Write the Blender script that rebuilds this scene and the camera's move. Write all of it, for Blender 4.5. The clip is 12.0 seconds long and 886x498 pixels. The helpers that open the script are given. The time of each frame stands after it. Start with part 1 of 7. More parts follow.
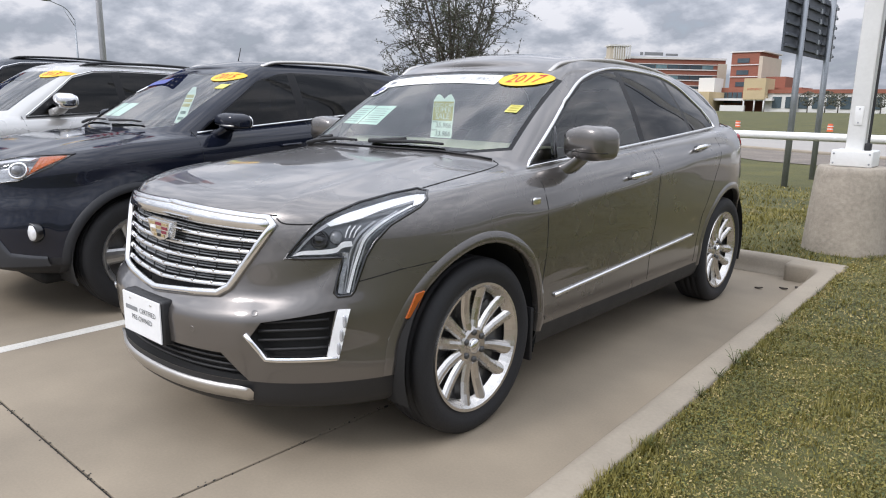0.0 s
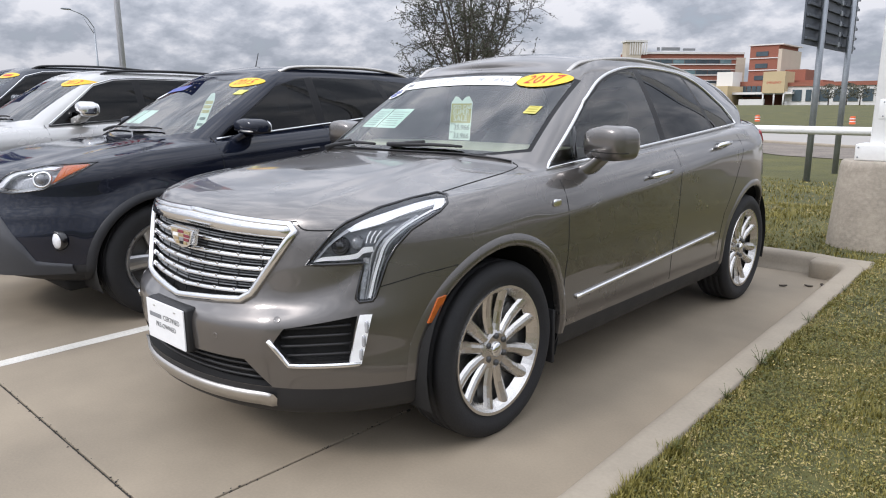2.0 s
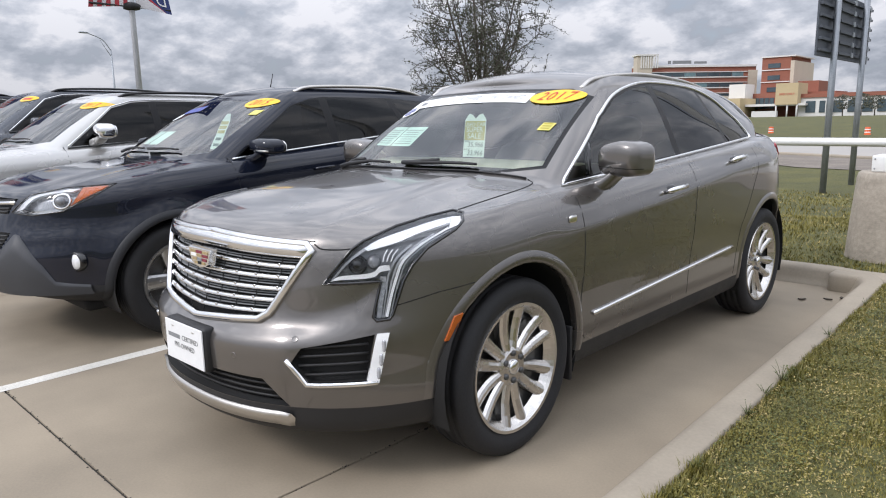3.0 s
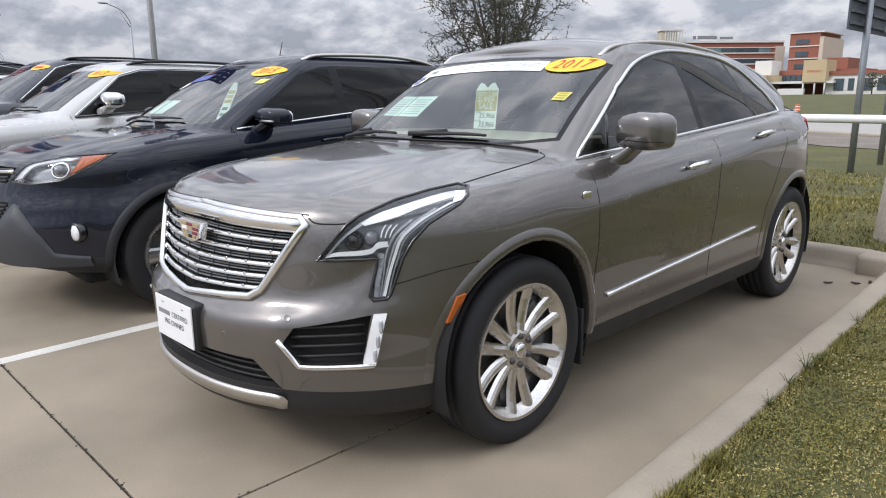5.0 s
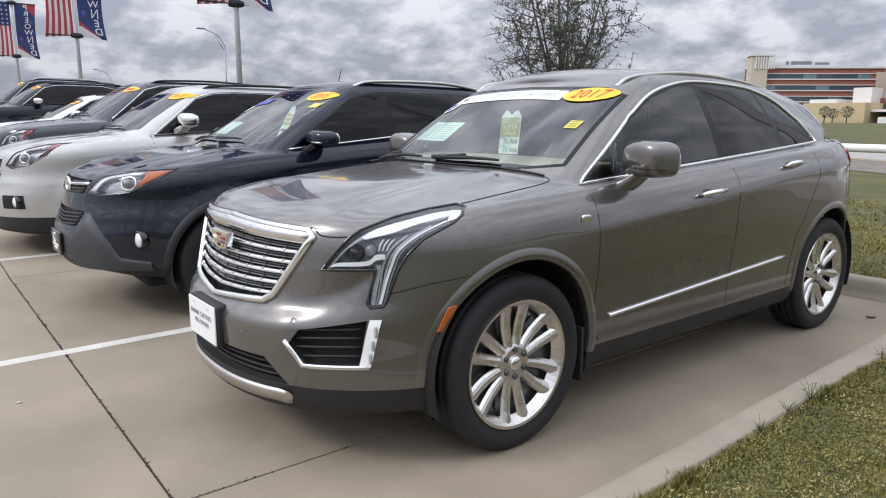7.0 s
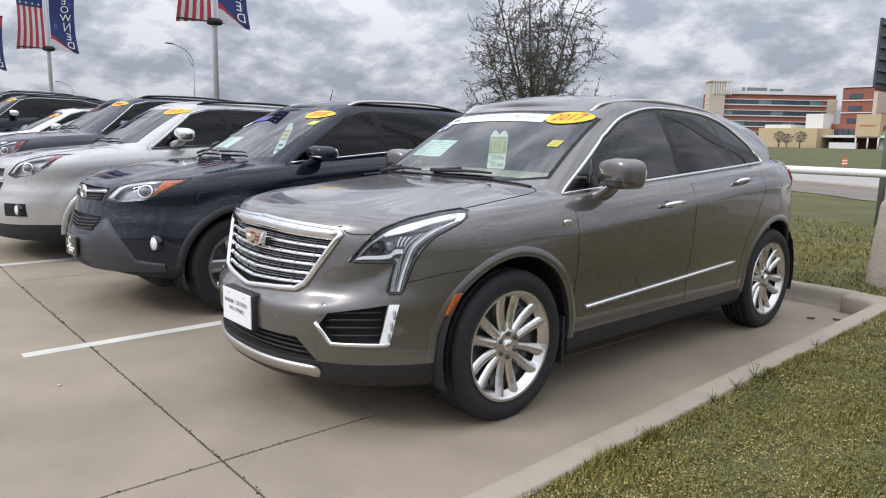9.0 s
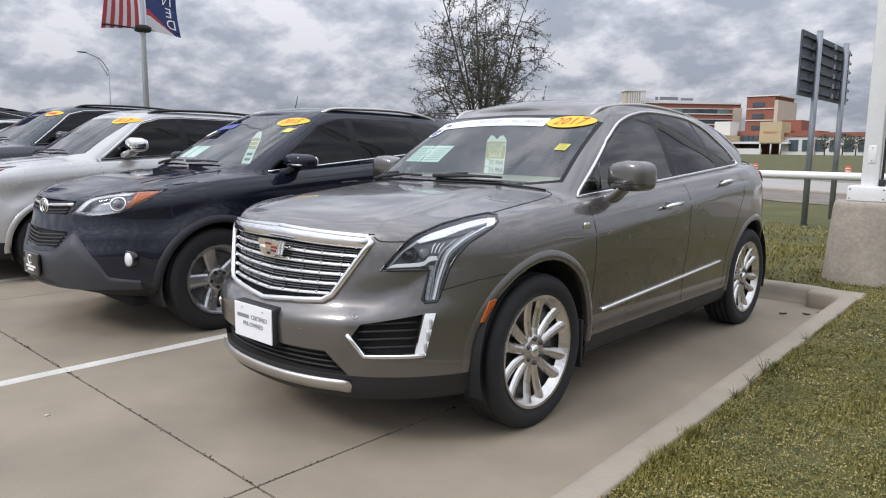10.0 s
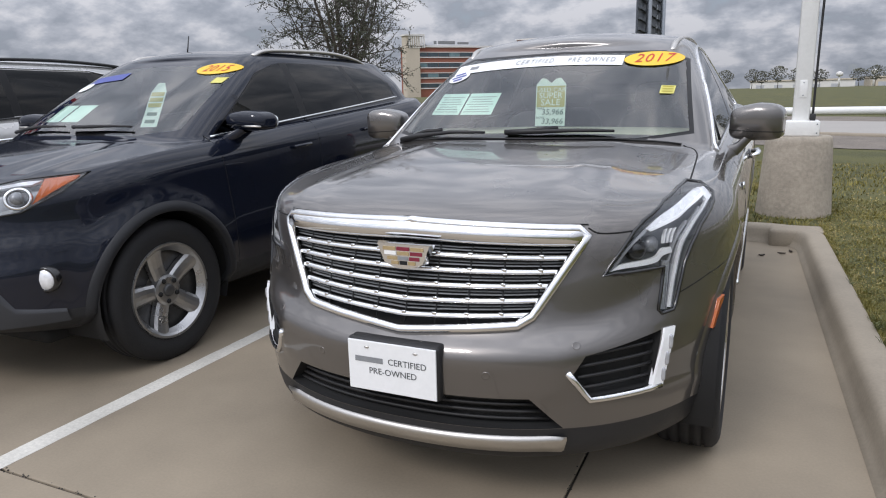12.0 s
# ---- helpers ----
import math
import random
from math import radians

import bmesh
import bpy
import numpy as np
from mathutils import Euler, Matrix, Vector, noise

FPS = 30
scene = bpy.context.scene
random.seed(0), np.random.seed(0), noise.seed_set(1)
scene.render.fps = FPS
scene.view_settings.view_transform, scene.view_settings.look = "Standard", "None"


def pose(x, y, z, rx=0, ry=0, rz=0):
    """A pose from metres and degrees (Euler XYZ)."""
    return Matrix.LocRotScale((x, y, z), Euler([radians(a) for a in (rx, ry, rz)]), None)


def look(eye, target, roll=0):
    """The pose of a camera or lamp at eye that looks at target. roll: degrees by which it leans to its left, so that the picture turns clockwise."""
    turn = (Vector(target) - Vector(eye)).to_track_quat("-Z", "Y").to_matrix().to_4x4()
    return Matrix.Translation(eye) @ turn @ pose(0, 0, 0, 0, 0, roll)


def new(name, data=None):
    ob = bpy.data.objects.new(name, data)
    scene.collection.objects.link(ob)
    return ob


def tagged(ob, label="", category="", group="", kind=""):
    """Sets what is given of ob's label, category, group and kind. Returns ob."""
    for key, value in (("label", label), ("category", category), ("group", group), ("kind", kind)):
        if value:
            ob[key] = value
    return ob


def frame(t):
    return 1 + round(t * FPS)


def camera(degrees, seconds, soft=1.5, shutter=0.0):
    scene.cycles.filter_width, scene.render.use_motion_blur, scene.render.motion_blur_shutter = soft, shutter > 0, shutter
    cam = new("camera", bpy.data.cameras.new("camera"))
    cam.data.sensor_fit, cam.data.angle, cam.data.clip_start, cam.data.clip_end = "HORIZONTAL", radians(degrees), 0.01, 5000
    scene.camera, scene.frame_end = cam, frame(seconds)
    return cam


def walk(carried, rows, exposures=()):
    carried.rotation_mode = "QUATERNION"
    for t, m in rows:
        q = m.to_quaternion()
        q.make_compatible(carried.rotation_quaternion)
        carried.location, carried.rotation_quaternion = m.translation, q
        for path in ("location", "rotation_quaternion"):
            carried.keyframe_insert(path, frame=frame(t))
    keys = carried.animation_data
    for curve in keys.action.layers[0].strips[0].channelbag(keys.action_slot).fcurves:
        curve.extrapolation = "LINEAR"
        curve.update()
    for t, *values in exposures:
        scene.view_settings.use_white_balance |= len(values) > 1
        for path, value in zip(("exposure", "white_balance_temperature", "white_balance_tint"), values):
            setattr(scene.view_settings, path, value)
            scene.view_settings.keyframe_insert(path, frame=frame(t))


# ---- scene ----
cam = camera(65.7, 12.0, soft=1.1)
PATH = [
    (0, (2.613, -2.192, 1.379), (1.327, -0.716, 0.969), 0.9),
    (0.5, (2.601, -2.19, 1.388), (1.25, -0.769, 0.993), 0.4),
    (1, (2.575, -2.192, 1.391), (1.213, -0.787, 0.978), -0.5),
    (1.5, (2.568, -2.189, 1.39), (1.237, -0.753, 0.983), -0.6),
    (2, (2.596, -2.191, 1.393), (1.272, -0.75, 0.982), -0.2),
    (2.5, (2.596, -2.195, 1.397), (1.252, -0.764, 1.013), -0.4),
    (3, (2.588, -2.2, 1.402), (1.23, -0.778, 1.036), -1.0),
    (3.2, (2.582, -2.197, 1.399), (1.229, -0.77, 1.035), -0.9),
    (4.8, (2.577, -2.099, 1.384), (1.152, -0.746, 1.014), -1.0),
    (5, (2.513, -2.045, 1.371), (1.128, -0.67, 0.937), -0.5),
    (5.5, (2.47, -1.902, 1.371), (1.101, -0.517, 0.916), -0.3),
    (6, (2.556, -1.866, 1.382), (1.157, -0.497, 0.972), -0.1),
    (6.5, (2.749, -1.84, 1.379), (1.215, -0.612, 1.005), 0.8),
    (7, (2.867, -1.96, 1.388), (1.326, -0.74, 1.017), 0.3),
    (7.5, (2.996, -2.159, 1.392), (1.475, -0.912, 1.029), -0.2),
    (7.7, (3.045, -2.225, 1.402), (1.526, -0.971, 1.057), 0.5),
    (9.3, (3.14, -2.515, 1.377), (1.669, -1.19, 1.087), 1.0),
    (9.5, (3.05, -2.601, 1.374), (1.602, -1.246, 1.121), 0.3),
    (10, (2.754, -2.706, 1.344), (1.416, -1.247, 1.058), 0.6),
    (10.5, (2.364, -2.7, 1.378), (1.11, -1.17, 1.081), -2.3),
    (11, (1.893, -2.763, 1.362), (0.791, -1.122, 1.056), -0.0),
    (11.5, (1.45, -2.806, 1.343), (0.458, -1.112, 0.958), -0.0),
    (12, (0.999, -2.745, 1.364), (0.172, -0.977, 0.928), -1.4),
]
walk(cam, [(t, look(eye, target, roll)) for t, eye, target, roll in PATH], [(0, 0.05, 6230, 14), (3, 0.04, 6230, 14), (5, -0.02, 6230, 14), (6.5, -0.04, 6200, 14), (9.5, -0.06, 6200, 14), (10, -0.14, 6200, 14), (11, -0.26, 6200, 14), (12, -0.27, 6200, 14)])

from mathutils.bvhtree import BVHTree

# ---- light ----
SUN_UP, SUN_ROUND = radians(40), radians(196)
world = bpy.data.worlds.new("world")
scene.world = world
world.use_nodes = True


def links(tree):
    """Short-hand to add nodes to a tree and wire them."""
    def add(kind, ins=None, **props):
        node = tree.nodes.new(kind)
        if "operation" in props:
            node.operation = props["operation"]
        if "data_type" in props:
            node.data_type = props["data_type"]
        if "blend_type" in props:
            node.blend_type = props["blend_type"]
        if "sky_type" in props:
            node.sky_type, node.sun_disc = props["sky_type"], False
            node.sun_elevation, node.sun_rotation = props["sun_elevation"], props["sun_rotation"]
        for key, value in (ins or {}).items():
            if hasattr(value, "is_output"):
                tree.links.new(value, node.inputs[key])
            else:
                node.inputs[key].default_value = value
        return node
    return add


def sky():
    tree = world.node_tree
    tree.nodes.clear()
    add = links(tree)
    where = add("ShaderNodeTexCoord").outputs["Generated"]
    way = add("ShaderNodeSeparateXYZ", {0: where})
    up = add("ShaderNodeMath", {0: way.outputs[2], 1: 0.0}, operation="MAXIMUM").outputs[0]
    deep = add("ShaderNodeMath", {0: up, 1: 0.42}, operation="ADD").outputs[0]
    flat_x = add("ShaderNodeMath", {0: way.outputs[0], 1: deep}, operation="DIVIDE").outputs[0]
    flat_y = add("ShaderNodeMath", {0: way.outputs[1], 1: deep}, operation="DIVIDE").outputs[0]
    plane = add("ShaderNodeCombineXYZ", {0: flat_x, 1: flat_y, 2: 0.0}).outputs[0]
    big = add("ShaderNodeTexNoise", {"Vector": plane, "Scale": 6.2, "Detail": 9.0, "Roughness": 0.57, "Distortion": 0.0}).outputs[0]
    tone = add("ShaderNodeValToRGB", {0: big})
    ramp = tone.color_ramp
    ramp.elements[0].position, ramp.elements[0].color = 0.40, (0.54, 0.585, 0.645, 1)
    ramp.elements[1].position, ramp.elements[1].color = 0.60, (1.06, 1.07, 1.085, 1)
    mid = ramp.elements.new(0.5)
    mid.color = (0.74, 0.78, 0.835, 1)
    # an overcast sky is about three times brighter overhead than at the horizon
    lift = add("ShaderNodeMath", {0: up, 1: 2.1, 2: 0.74}, operation="MULTIPLY_ADD").outputs[0]
    # thin cloud is brighter round the veiled sun
    toward = (math.sin(SUN_ROUND) * math.cos(SUN_UP), math.cos(SUN_ROUND) * math.cos(SUN_UP), math.sin(SUN_UP))
    near_sun = add("ShaderNodeVectorMath", {0: where, 1: toward}, operation="DOT_PRODUCT").outputs["Value"]
    near_sun = add("ShaderNodeMath", {0: near_sun, 1: 0.0}, operation="MAXIMUM").outputs[0]
    veil = add("ShaderNodeMath", {0: near_sun, 1: 2.5}, operation="POWER").outputs[0]
    veil = add("ShaderNodeMath", {0: veil, 1: 0.5, 2: 1.0}, operation="MULTIPLY_ADD").outputs[0]
    lift = add("ShaderNodeMath", {0: lift, 1: veil}, operation="MULTIPLY").outputs[0]
    cloud = add("ShaderNodeMix", data_type="RGBA", blend_type="MULTIPLY")
    tree.links.new(tone.outputs[0], cloud.inputs[6])
    tree.links.new(lift, cloud.inputs[7])
    cloud.inputs[0].default_value = 1.0
    clear = add("ShaderNodeTexSky", sky_type="NISHITA", sun_elevation=SUN_UP, sun_rotation=SUN_ROUND)
    low = add("ShaderNodeBackground", {0: clear.outputs[0], 1: 0.10})
    high = add("ShaderNodeBackground", {0: cloud.outputs[2], 1: SKY})
    cover = add("ShaderNodeMapRange", {0: big, 1: 0.22, 2: 0.40, 3: 0.55, 4: 1.0}).outputs[0]
    both = add("ShaderNodeMixShader", {0: cover, 1: low.outputs[0], 2: high.outputs[0]})
    add("ShaderNodeOutputWorld", {0: both.outputs[0]})


SKY = 0.77
sky()
sun = new("sun", bpy.data.lights.new("sun", "SUN"))
sun.data.energy, sun.data.angle, sun.data.color = 1.5, radians(14), (1.0, 0.955, 0.90)
sun.matrix_world = look((0, 0, 30), (-math.sin(SUN_ROUND) * math.cos(SUN_UP), -math.cos(SUN_ROUND) * math.cos(SUN_UP), 30 - math.sin(SUN_UP)))


# ---- materials ----
def material(name, colour, rough=0.5, metal=0.0, vary=0.12, grain=40.0, stain=3.0, bump=0.0, coat=0.0, spec=0.5, piece=0.0, second=None, transmission=0.0, bump_at=0.003, broad=0.5, coat_bend=1.5, coat_rough=0.02):
    """A surface with colour variation at two scales, its own roughness and fine relief."""
    m = bpy.data.materials.new(name)
    m.use_nodes = True
    tree = m.node_tree
    tree.nodes.clear()
    add = links(tree)
    at = add("ShaderNodeTexCoord").outputs["Object"]
    fine = add("ShaderNodeTexNoise", {"Vector": at, "Scale": grain, "Detail": 5.0, "Roughness": 0.6}).outputs[0]
    wide = add("ShaderNodeTexNoise", {"Vector": at, "Scale": stain, "Detail": 4.0, "Roughness": 0.6}).outputs[0]
    half = add("ShaderNodeMix", {0: broad, 2: fine, 3: wide}).outputs[0]
    spread = add("ShaderNodeMapRange", {0: half, 1: 0.32, 2: 0.68, 3: 0.0, 4: 1.0}).outputs[0]
    if piece:
        own = add("ShaderNodeObjectInfo").outputs["Random"]
        shift = add("ShaderNodeMath", {0: own, 1: piece, 2: -piece / 2}, operation="MULTIPLY_ADD").outputs[0]
        spread = add("ShaderNodeMath", {0: spread, 1: shift}, operation="ADD").outputs[0]
    mix = add("ShaderNodeMix", {0: spread}, data_type="RGBA")
    other = second or [min(1, c * (1 + vary)) for c in colour]
    mix.inputs[6].default_value = (*[c * (1 - vary) for c in colour], 1)
    mix.inputs[7].default_value = (*other, 1)
    body = add("ShaderNodeBsdfPrincipled", {"Base Color": mix.outputs[2], "Metallic": metal, "Coat Weight": coat, "Coat Roughness": coat_rough, "Coat IOR": coat_bend, "Specular IOR Level": spec, "Transmission Weight": transmission})
    uneven = add("ShaderNodeMapRange", {0: wide, 1: 0.3, 2: 0.7, 3: max(0.0, rough - 0.06), 4: min(1, rough + 0.06)}).outputs[0]
    tree.links.new(uneven, body.inputs["Roughness"])
    if bump:
        relief = add("ShaderNodeBump", {"Strength": bump, "Distance": bump_at, "Height": fine})
        tree.links.new(relief.outputs[0], body.inputs["Normal"])
    add("ShaderNodeOutputMaterial", {0: body.outputs[0]})
    return m


def glazing(name, tint, gloss=0.004, bend=1.95):
    """Thin car glass: see-through by its tint, with a real reflection."""
    m = bpy.data.materials.new(name)
    m.use_nodes = True
    tree = m.node_tree
    tree.nodes.clear()
    add = links(tree)
    at = add("ShaderNodeTexCoord").outputs["Object"]
    dust = add("ShaderNodeTexNoise", {"Vector": at, "Scale": 6.0, "Detail": 5.0}).outputs[0]
    rough = add("ShaderNodeMapRange", {0: dust, 1: 0.4, 2: 0.7, 3: gloss, 4: gloss + 0.012}).outputs[0]
    see = add("ShaderNodeBsdfTransparent", {0: (*tint, 1)})
    shine = add("ShaderNodeBsdfGlossy", {0: (1, 1, 1, 1), 1: rough})
    rim = add("ShaderNodeFresnel", {0: bend})
    both = add("ShaderNodeMixShader", {0: rim.outputs[0], 1: see.outputs[0], 2: shine.outputs[0]})
    add("ShaderNodeOutputMaterial", {0: both.outputs[0]})
    return m


PAINT = material("warm_grey_paint", (0.139, 0.129, 0.121), 0.30, 0.72, 0.05, 900, 1.5, coat=1.0, coat_bend=1.62, coat_rough=0.03)
BLACK_PAINT = material("black_paint", (0.008, 0.0105, 0.020), 0.3, 0.0, 0.2, 700, 1.5, coat=1.0, spec=0.0, coat_rough=0.07)
SILVER_PAINT = material("silver_white_paint", (0.46, 0.455, 0.44), 0.30, 0.45, 0.05, 900, 1.5, coat=1.0)
SLATE_PAINT = material("slate_paint", (0.055, 0.06, 0.070), 0.28, 0.7, 0.06, 900, 1.5, coat=0.8, spec=0.1)
CREAM_PAINT = material("white_paint_car", (0.72, 0.72, 0.70), 0.3, 0.0, 0.04, 900, 1.5, coat=1.0)
CHROME = material("chrome", (0.80, 0.80, 0.80), 0.10, 1.0, 0.04, 60, 5)
SATIN = material("satin_silver", (0.55, 0.53, 0.50), 0.38, 1.0, 0.06, 90, 5)
RIM = material("polished_alloy", (0.64, 0.62, 0.59), 0.24, 1.0, 0.06, 90, 8)
RIM_DARK = material("alloy_pocket", (0.10, 0.10, 0.10), 0.4, 0.7, 0.2, 60, 8)
RIM_WELL = material("alloy_barrel", (0.15, 0.15, 0.15), 0.35, 0.8, 0.2, 60, 8)
RIM_GREY = material("grey_alloy", (0.42, 0.42, 0.42), 0.3, 0.9, 0.08, 90, 8)
RUBBER = material("tyre_rubber", (0.011, 0.011, 0.012), 0.75, 0, 0.35, 120, 9, bump=0.4)
PLASTIC = material("black_plastic", (0.013, 0.013, 0.014), 0.55, 0, 0.25, 300, 5, bump=0.15)
GUARD = material("grey_guard", (0.034, 0.036, 0.041), 0.55, 0, 0.15, 300, 4, bump=0.2)
CLAD = material("grey_cladding", (0.014, 0.015, 0.018), 0.6, 0, 0.2, 300, 4, bump=0.2)
PILLAR = material("satin_black_pillar", (0.007, 0.007, 0.008), 0.35, 0, 0.2, 200, 4, spec=0.25)
GLOSS_BLACK = material("gloss_black", (0.008, 0.008, 0.009), 0.12, 0, 0.2, 200, 4, coat=0.5)
CAVITY = material("dark_cavity", (0.006, 0.006, 0.006), 0.8, 0, 0.2, 80, 4)
SEAM = material("panel_gap", (0.006, 0.006, 0.006), 0.9, 0, 0.1, 80, 4)
GLASS = glazing("windscreen_glass", (0.78, 0.94, 0.89), bend=1.88)
GLASS_FRONT = glazing("front_door_glass", (0.74, 0.87, 0.83), bend=1.56)
GLASS_DARK = glazing("privacy_glass", (0.035, 0.042, 0.055), bend=1.36)
LENS = glazing("lamp_lens", (0.96, 0.97, 0.98), bend=1.4)
LAMP_BOWL = material("lamp_bowl", (0.80, 0.81, 0.83), 0.22, 0.25, 0.2, 50, 10)
LAMP_DARK = material("lamp_dark", (0.24, 0.25, 0.265), 0.3, 0.25, 0.2, 50, 10)
LAMP_GREY = material("lamp_grey", (0.42, 0.43, 0.45), 0.25, 0.3, 0.2, 50, 10)
LED = material("light_guide", (0.92, 0.93, 0.94), 0.15, 0, 0.05, 60, 10, coat=0.6)
AMBER = material("amber_lens", (0.42, 0.10, 0.018), 0.18, 0, 0.15, 80, 12, coat=0.6)
RED_LENS = material("red_lens", (0.33, 0.02, 0.03), 0.15, 0, 0.15, 80, 12, coat=0.6)
TAN = material("beige_trim", (0.54, 0.48, 0.37), 0.65, 0, 0.05, 30, 6)
DARK_TRIM = material("dark_trim", (0.03, 0.03, 0.032), 0.7, 0, 0.1, 30, 6)
STICKER_WHITE = material("white_vinyl", (0.78, 0.79, 0.79), 0.4, 0, 0.04, 60, 8)
STICKER_YELLOW = material("yellow_vinyl", (0.80, 0.50, 0.02), 0.4, 0, 0.05, 60, 8)
STICKER_PALE = material("pale_yellow_paper", (0.62, 0.58, 0.16), 0.7, 0, 0.06, 90, 10)
PAPER = material("printed_paper", (0.66, 0.76, 0.70), 0.8, 0, 0.05, 120, 8)
PAPER_TAG = material("card_tag", (0.70, 0.76, 0.70), 0.8, 0, 0.05, 120, 8)
OLIVE = material("olive_print", (0.40, 0.34, 0.05), 0.7, 0, 0.08, 120, 8)
RED_INK = material("red_print", (0.50, 0.03, 0.02), 0.5, 0, 0.06, 120, 8)
INK = material("dark_print", (0.05, 0.055, 0.06), 0.6, 0, 0.15, 120, 8)
GREY_INK = material("grey_print", (0.22, 0.23, 0.24), 0.6, 0, 0.15, 120, 8)
GREEN_INK = material("green_marker", (0.02, 0.10, 0.06), 0.6, 0, 0.15, 120, 8)
BLUE_INK = material("blue_print", (0.06, 0.08, 0.30), 0.5, 0, 0.1, 120, 8)
WHITE_INK = material("white_print", (0.80, 0.80, 0.78), 0.6, 0, 0.04, 120, 8)
CREST_RED = material("crest_red", (0.24, 0.035, 0.06), 0.25, 0.3, 0.1, 120, 8)
GOLD = material("crest_gold", (0.60, 0.48, 0.28), 0.25, 0.7, 0.1, 120, 8)
CONCRETE = material("concrete", (0.268, 0.223, 0.163), 0.82, 0, 0.27, 90, 0.75, broad=0.8, bump=0.12, piece=0.12)
KERB = material("kerb_concrete", (0.290, 0.250, 0.193), 0.85, 0, 0.20, 60, 1.6, broad=0.7, bump=0.2)
PED = material("rough_concrete", (0.33, 0.29, 0.235), 0.9, 0, 0.28, 30, 3.2, bump=0.7, bump_at=0.008)
JOINT = material("joint_sealant", (0.035, 0.032, 0.028), 0.9, 0, 0.3, 60, 5)
LINE = material("white_line_paint", (0.55, 0.53, 0.48), 0.75, 0, 0.25, 70, 3, bump=0.3)
SOIL = material("turf_soil", (0.042, 0.055, 0.012), 0.95, 0, 0.45, 22, 0.6, second=(0.135, 0.125, 0.036), bump=1.0, bump_at=0.02)
BLADE = material("grass_blade", (0.098, 0.106, 0.014), 0.6, 0, 0.45, 25, 1.6, second=(0.275, 0.228, 0.046))
STRAW = material("dry_blade", (0.36, 0.285, 0.11), 0.7, 0, 0.25, 5, 1.2)
WEED = material("weed_leaf", (0.080, 0.095, 0.022), 0.55, 0, 0.35, 9, 3)
GRAVEL = material("gravel", (0.175, 0.15, 0.125), 0.95, 0, 0.4, 14, 0.9, bump=0.8, bump_at=0.02)
ROAD = material("road_concrete", (0.33, 0.31, 0.285), 0.9, 0, 0.10, 12, 0.35)
WHITE_STEEL = material("white_painted_steel", (0.74, 0.74, 0.72), 0.4, 0, 0.06, 30, 3)
GALV = material("galvanised_steel", (0.30, 0.32, 0.34), 0.5, 0.7, 0.2, 50, 4)
SIGN_BACK = material("sign_back", (0.075, 0.085, 0.10), 0.55, 0.5, 0.25, 30, 3)
BARK = material("bark", (0.075, 0.062, 0.050), 0.9, 0, 0.35, 40, 6, bump=0.6)
LEAF = material("small_leaf", (0.055, 0.063, 0.034), 0.6, 0, 0.40, 3, 1.2)
CABLE = material("black_cable", (0.015, 0.015, 0.016), 0.6, 0, 0.2, 60, 5)
POLE_GREY = material("pole_grey", (0.46, 0.47, 0.49), 0.45, 0.3, 0.12, 20, 2)
FLAG_WHITE = material("banner_white", (0.62, 0.60, 0.62), 0.8, 0, 0.08, 15, 3)
FLAG_RED = material("banner_red", (0.40, 0.045, 0.06), 0.8, 0, 0.1, 15, 3)
FLAG_BLUE = material("banner_blue", (0.03, 0.045, 0.15), 0.8, 0, 0.1, 15, 3)
BRICK = material("red_brick", (0.27, 0.105, 0.07), 0.9, 0, 0.12, 3, 0.1)
STONE = material("pale_stone", (0.52, 0.46, 0.37), 0.9, 0, 0.08, 3, 0.2)
TAN_WALL = material("tan_render", (0.50, 0.40, 0.24), 0.9, 0, 0.06, 3, 0.2)
WHITE_WALL = material("white_render", (0.66, 0.65, 0.62), 0.9, 0, 0.05, 3, 0.2)
FAR_GLASS = material("dark_window_band", (0.06, 0.085, 0.10), 0.12, 0, 0.25, 1, 0.2)
TEAL_GLASS = material("teal_spandrel", (0.14, 0.22, 0.24), 0.25, 0, 0.15, 1, 0.2)
ORANGE = material("orange_plastic", (0.60, 0.10, 0.02), 0.6, 0, 0.1, 20, 3)
# grey-brown foliage, with distance haze put into the colour as a lighter tone
FAR_TREE_HAZY = material("hazy_far_foliage", (0.085, 0.085, 0.060), 0.9, 0, 0.4, 3, 0.5)


# ---- mesh helpers ----
def part(name, bm, mat, parent=None, label="", smooth=True, shape=None):
    """Link a bmesh as one mesh object under a thing or a part. shape: (tree, normals) of the smooth form that it was cut from."""
    me = bpy.data.meshes.new(name)
    bm.normal_update()
    bm.to_mesh(me)
    bm.free()
    for one in mat if isinstance(mat, (list, tuple)) else (mat,):
        me.materials.append(one)
    for p in me.polygons:
        p.use_smooth = smooth
    if shape and me.polygons:
        me.normals_split_custom_set_from_vertices([shape.normal(v.co, v.normal) for v in me.vertices])
    ob = new(name, me)
    ob.parent = parent
    ob.visible_shadow = mat not in (GLASS, GLASS_FRONT, LENS)
    if label:
        tagged(ob, label)
    return ob


def thing(name, label, category, at=None, group="", kind=""):
    ob = new(name)
    ob.empty_display_size = 0.2
    if at is not None:
        ob.matrix_basis = at
    return tagged(ob, label, category, group, kind)


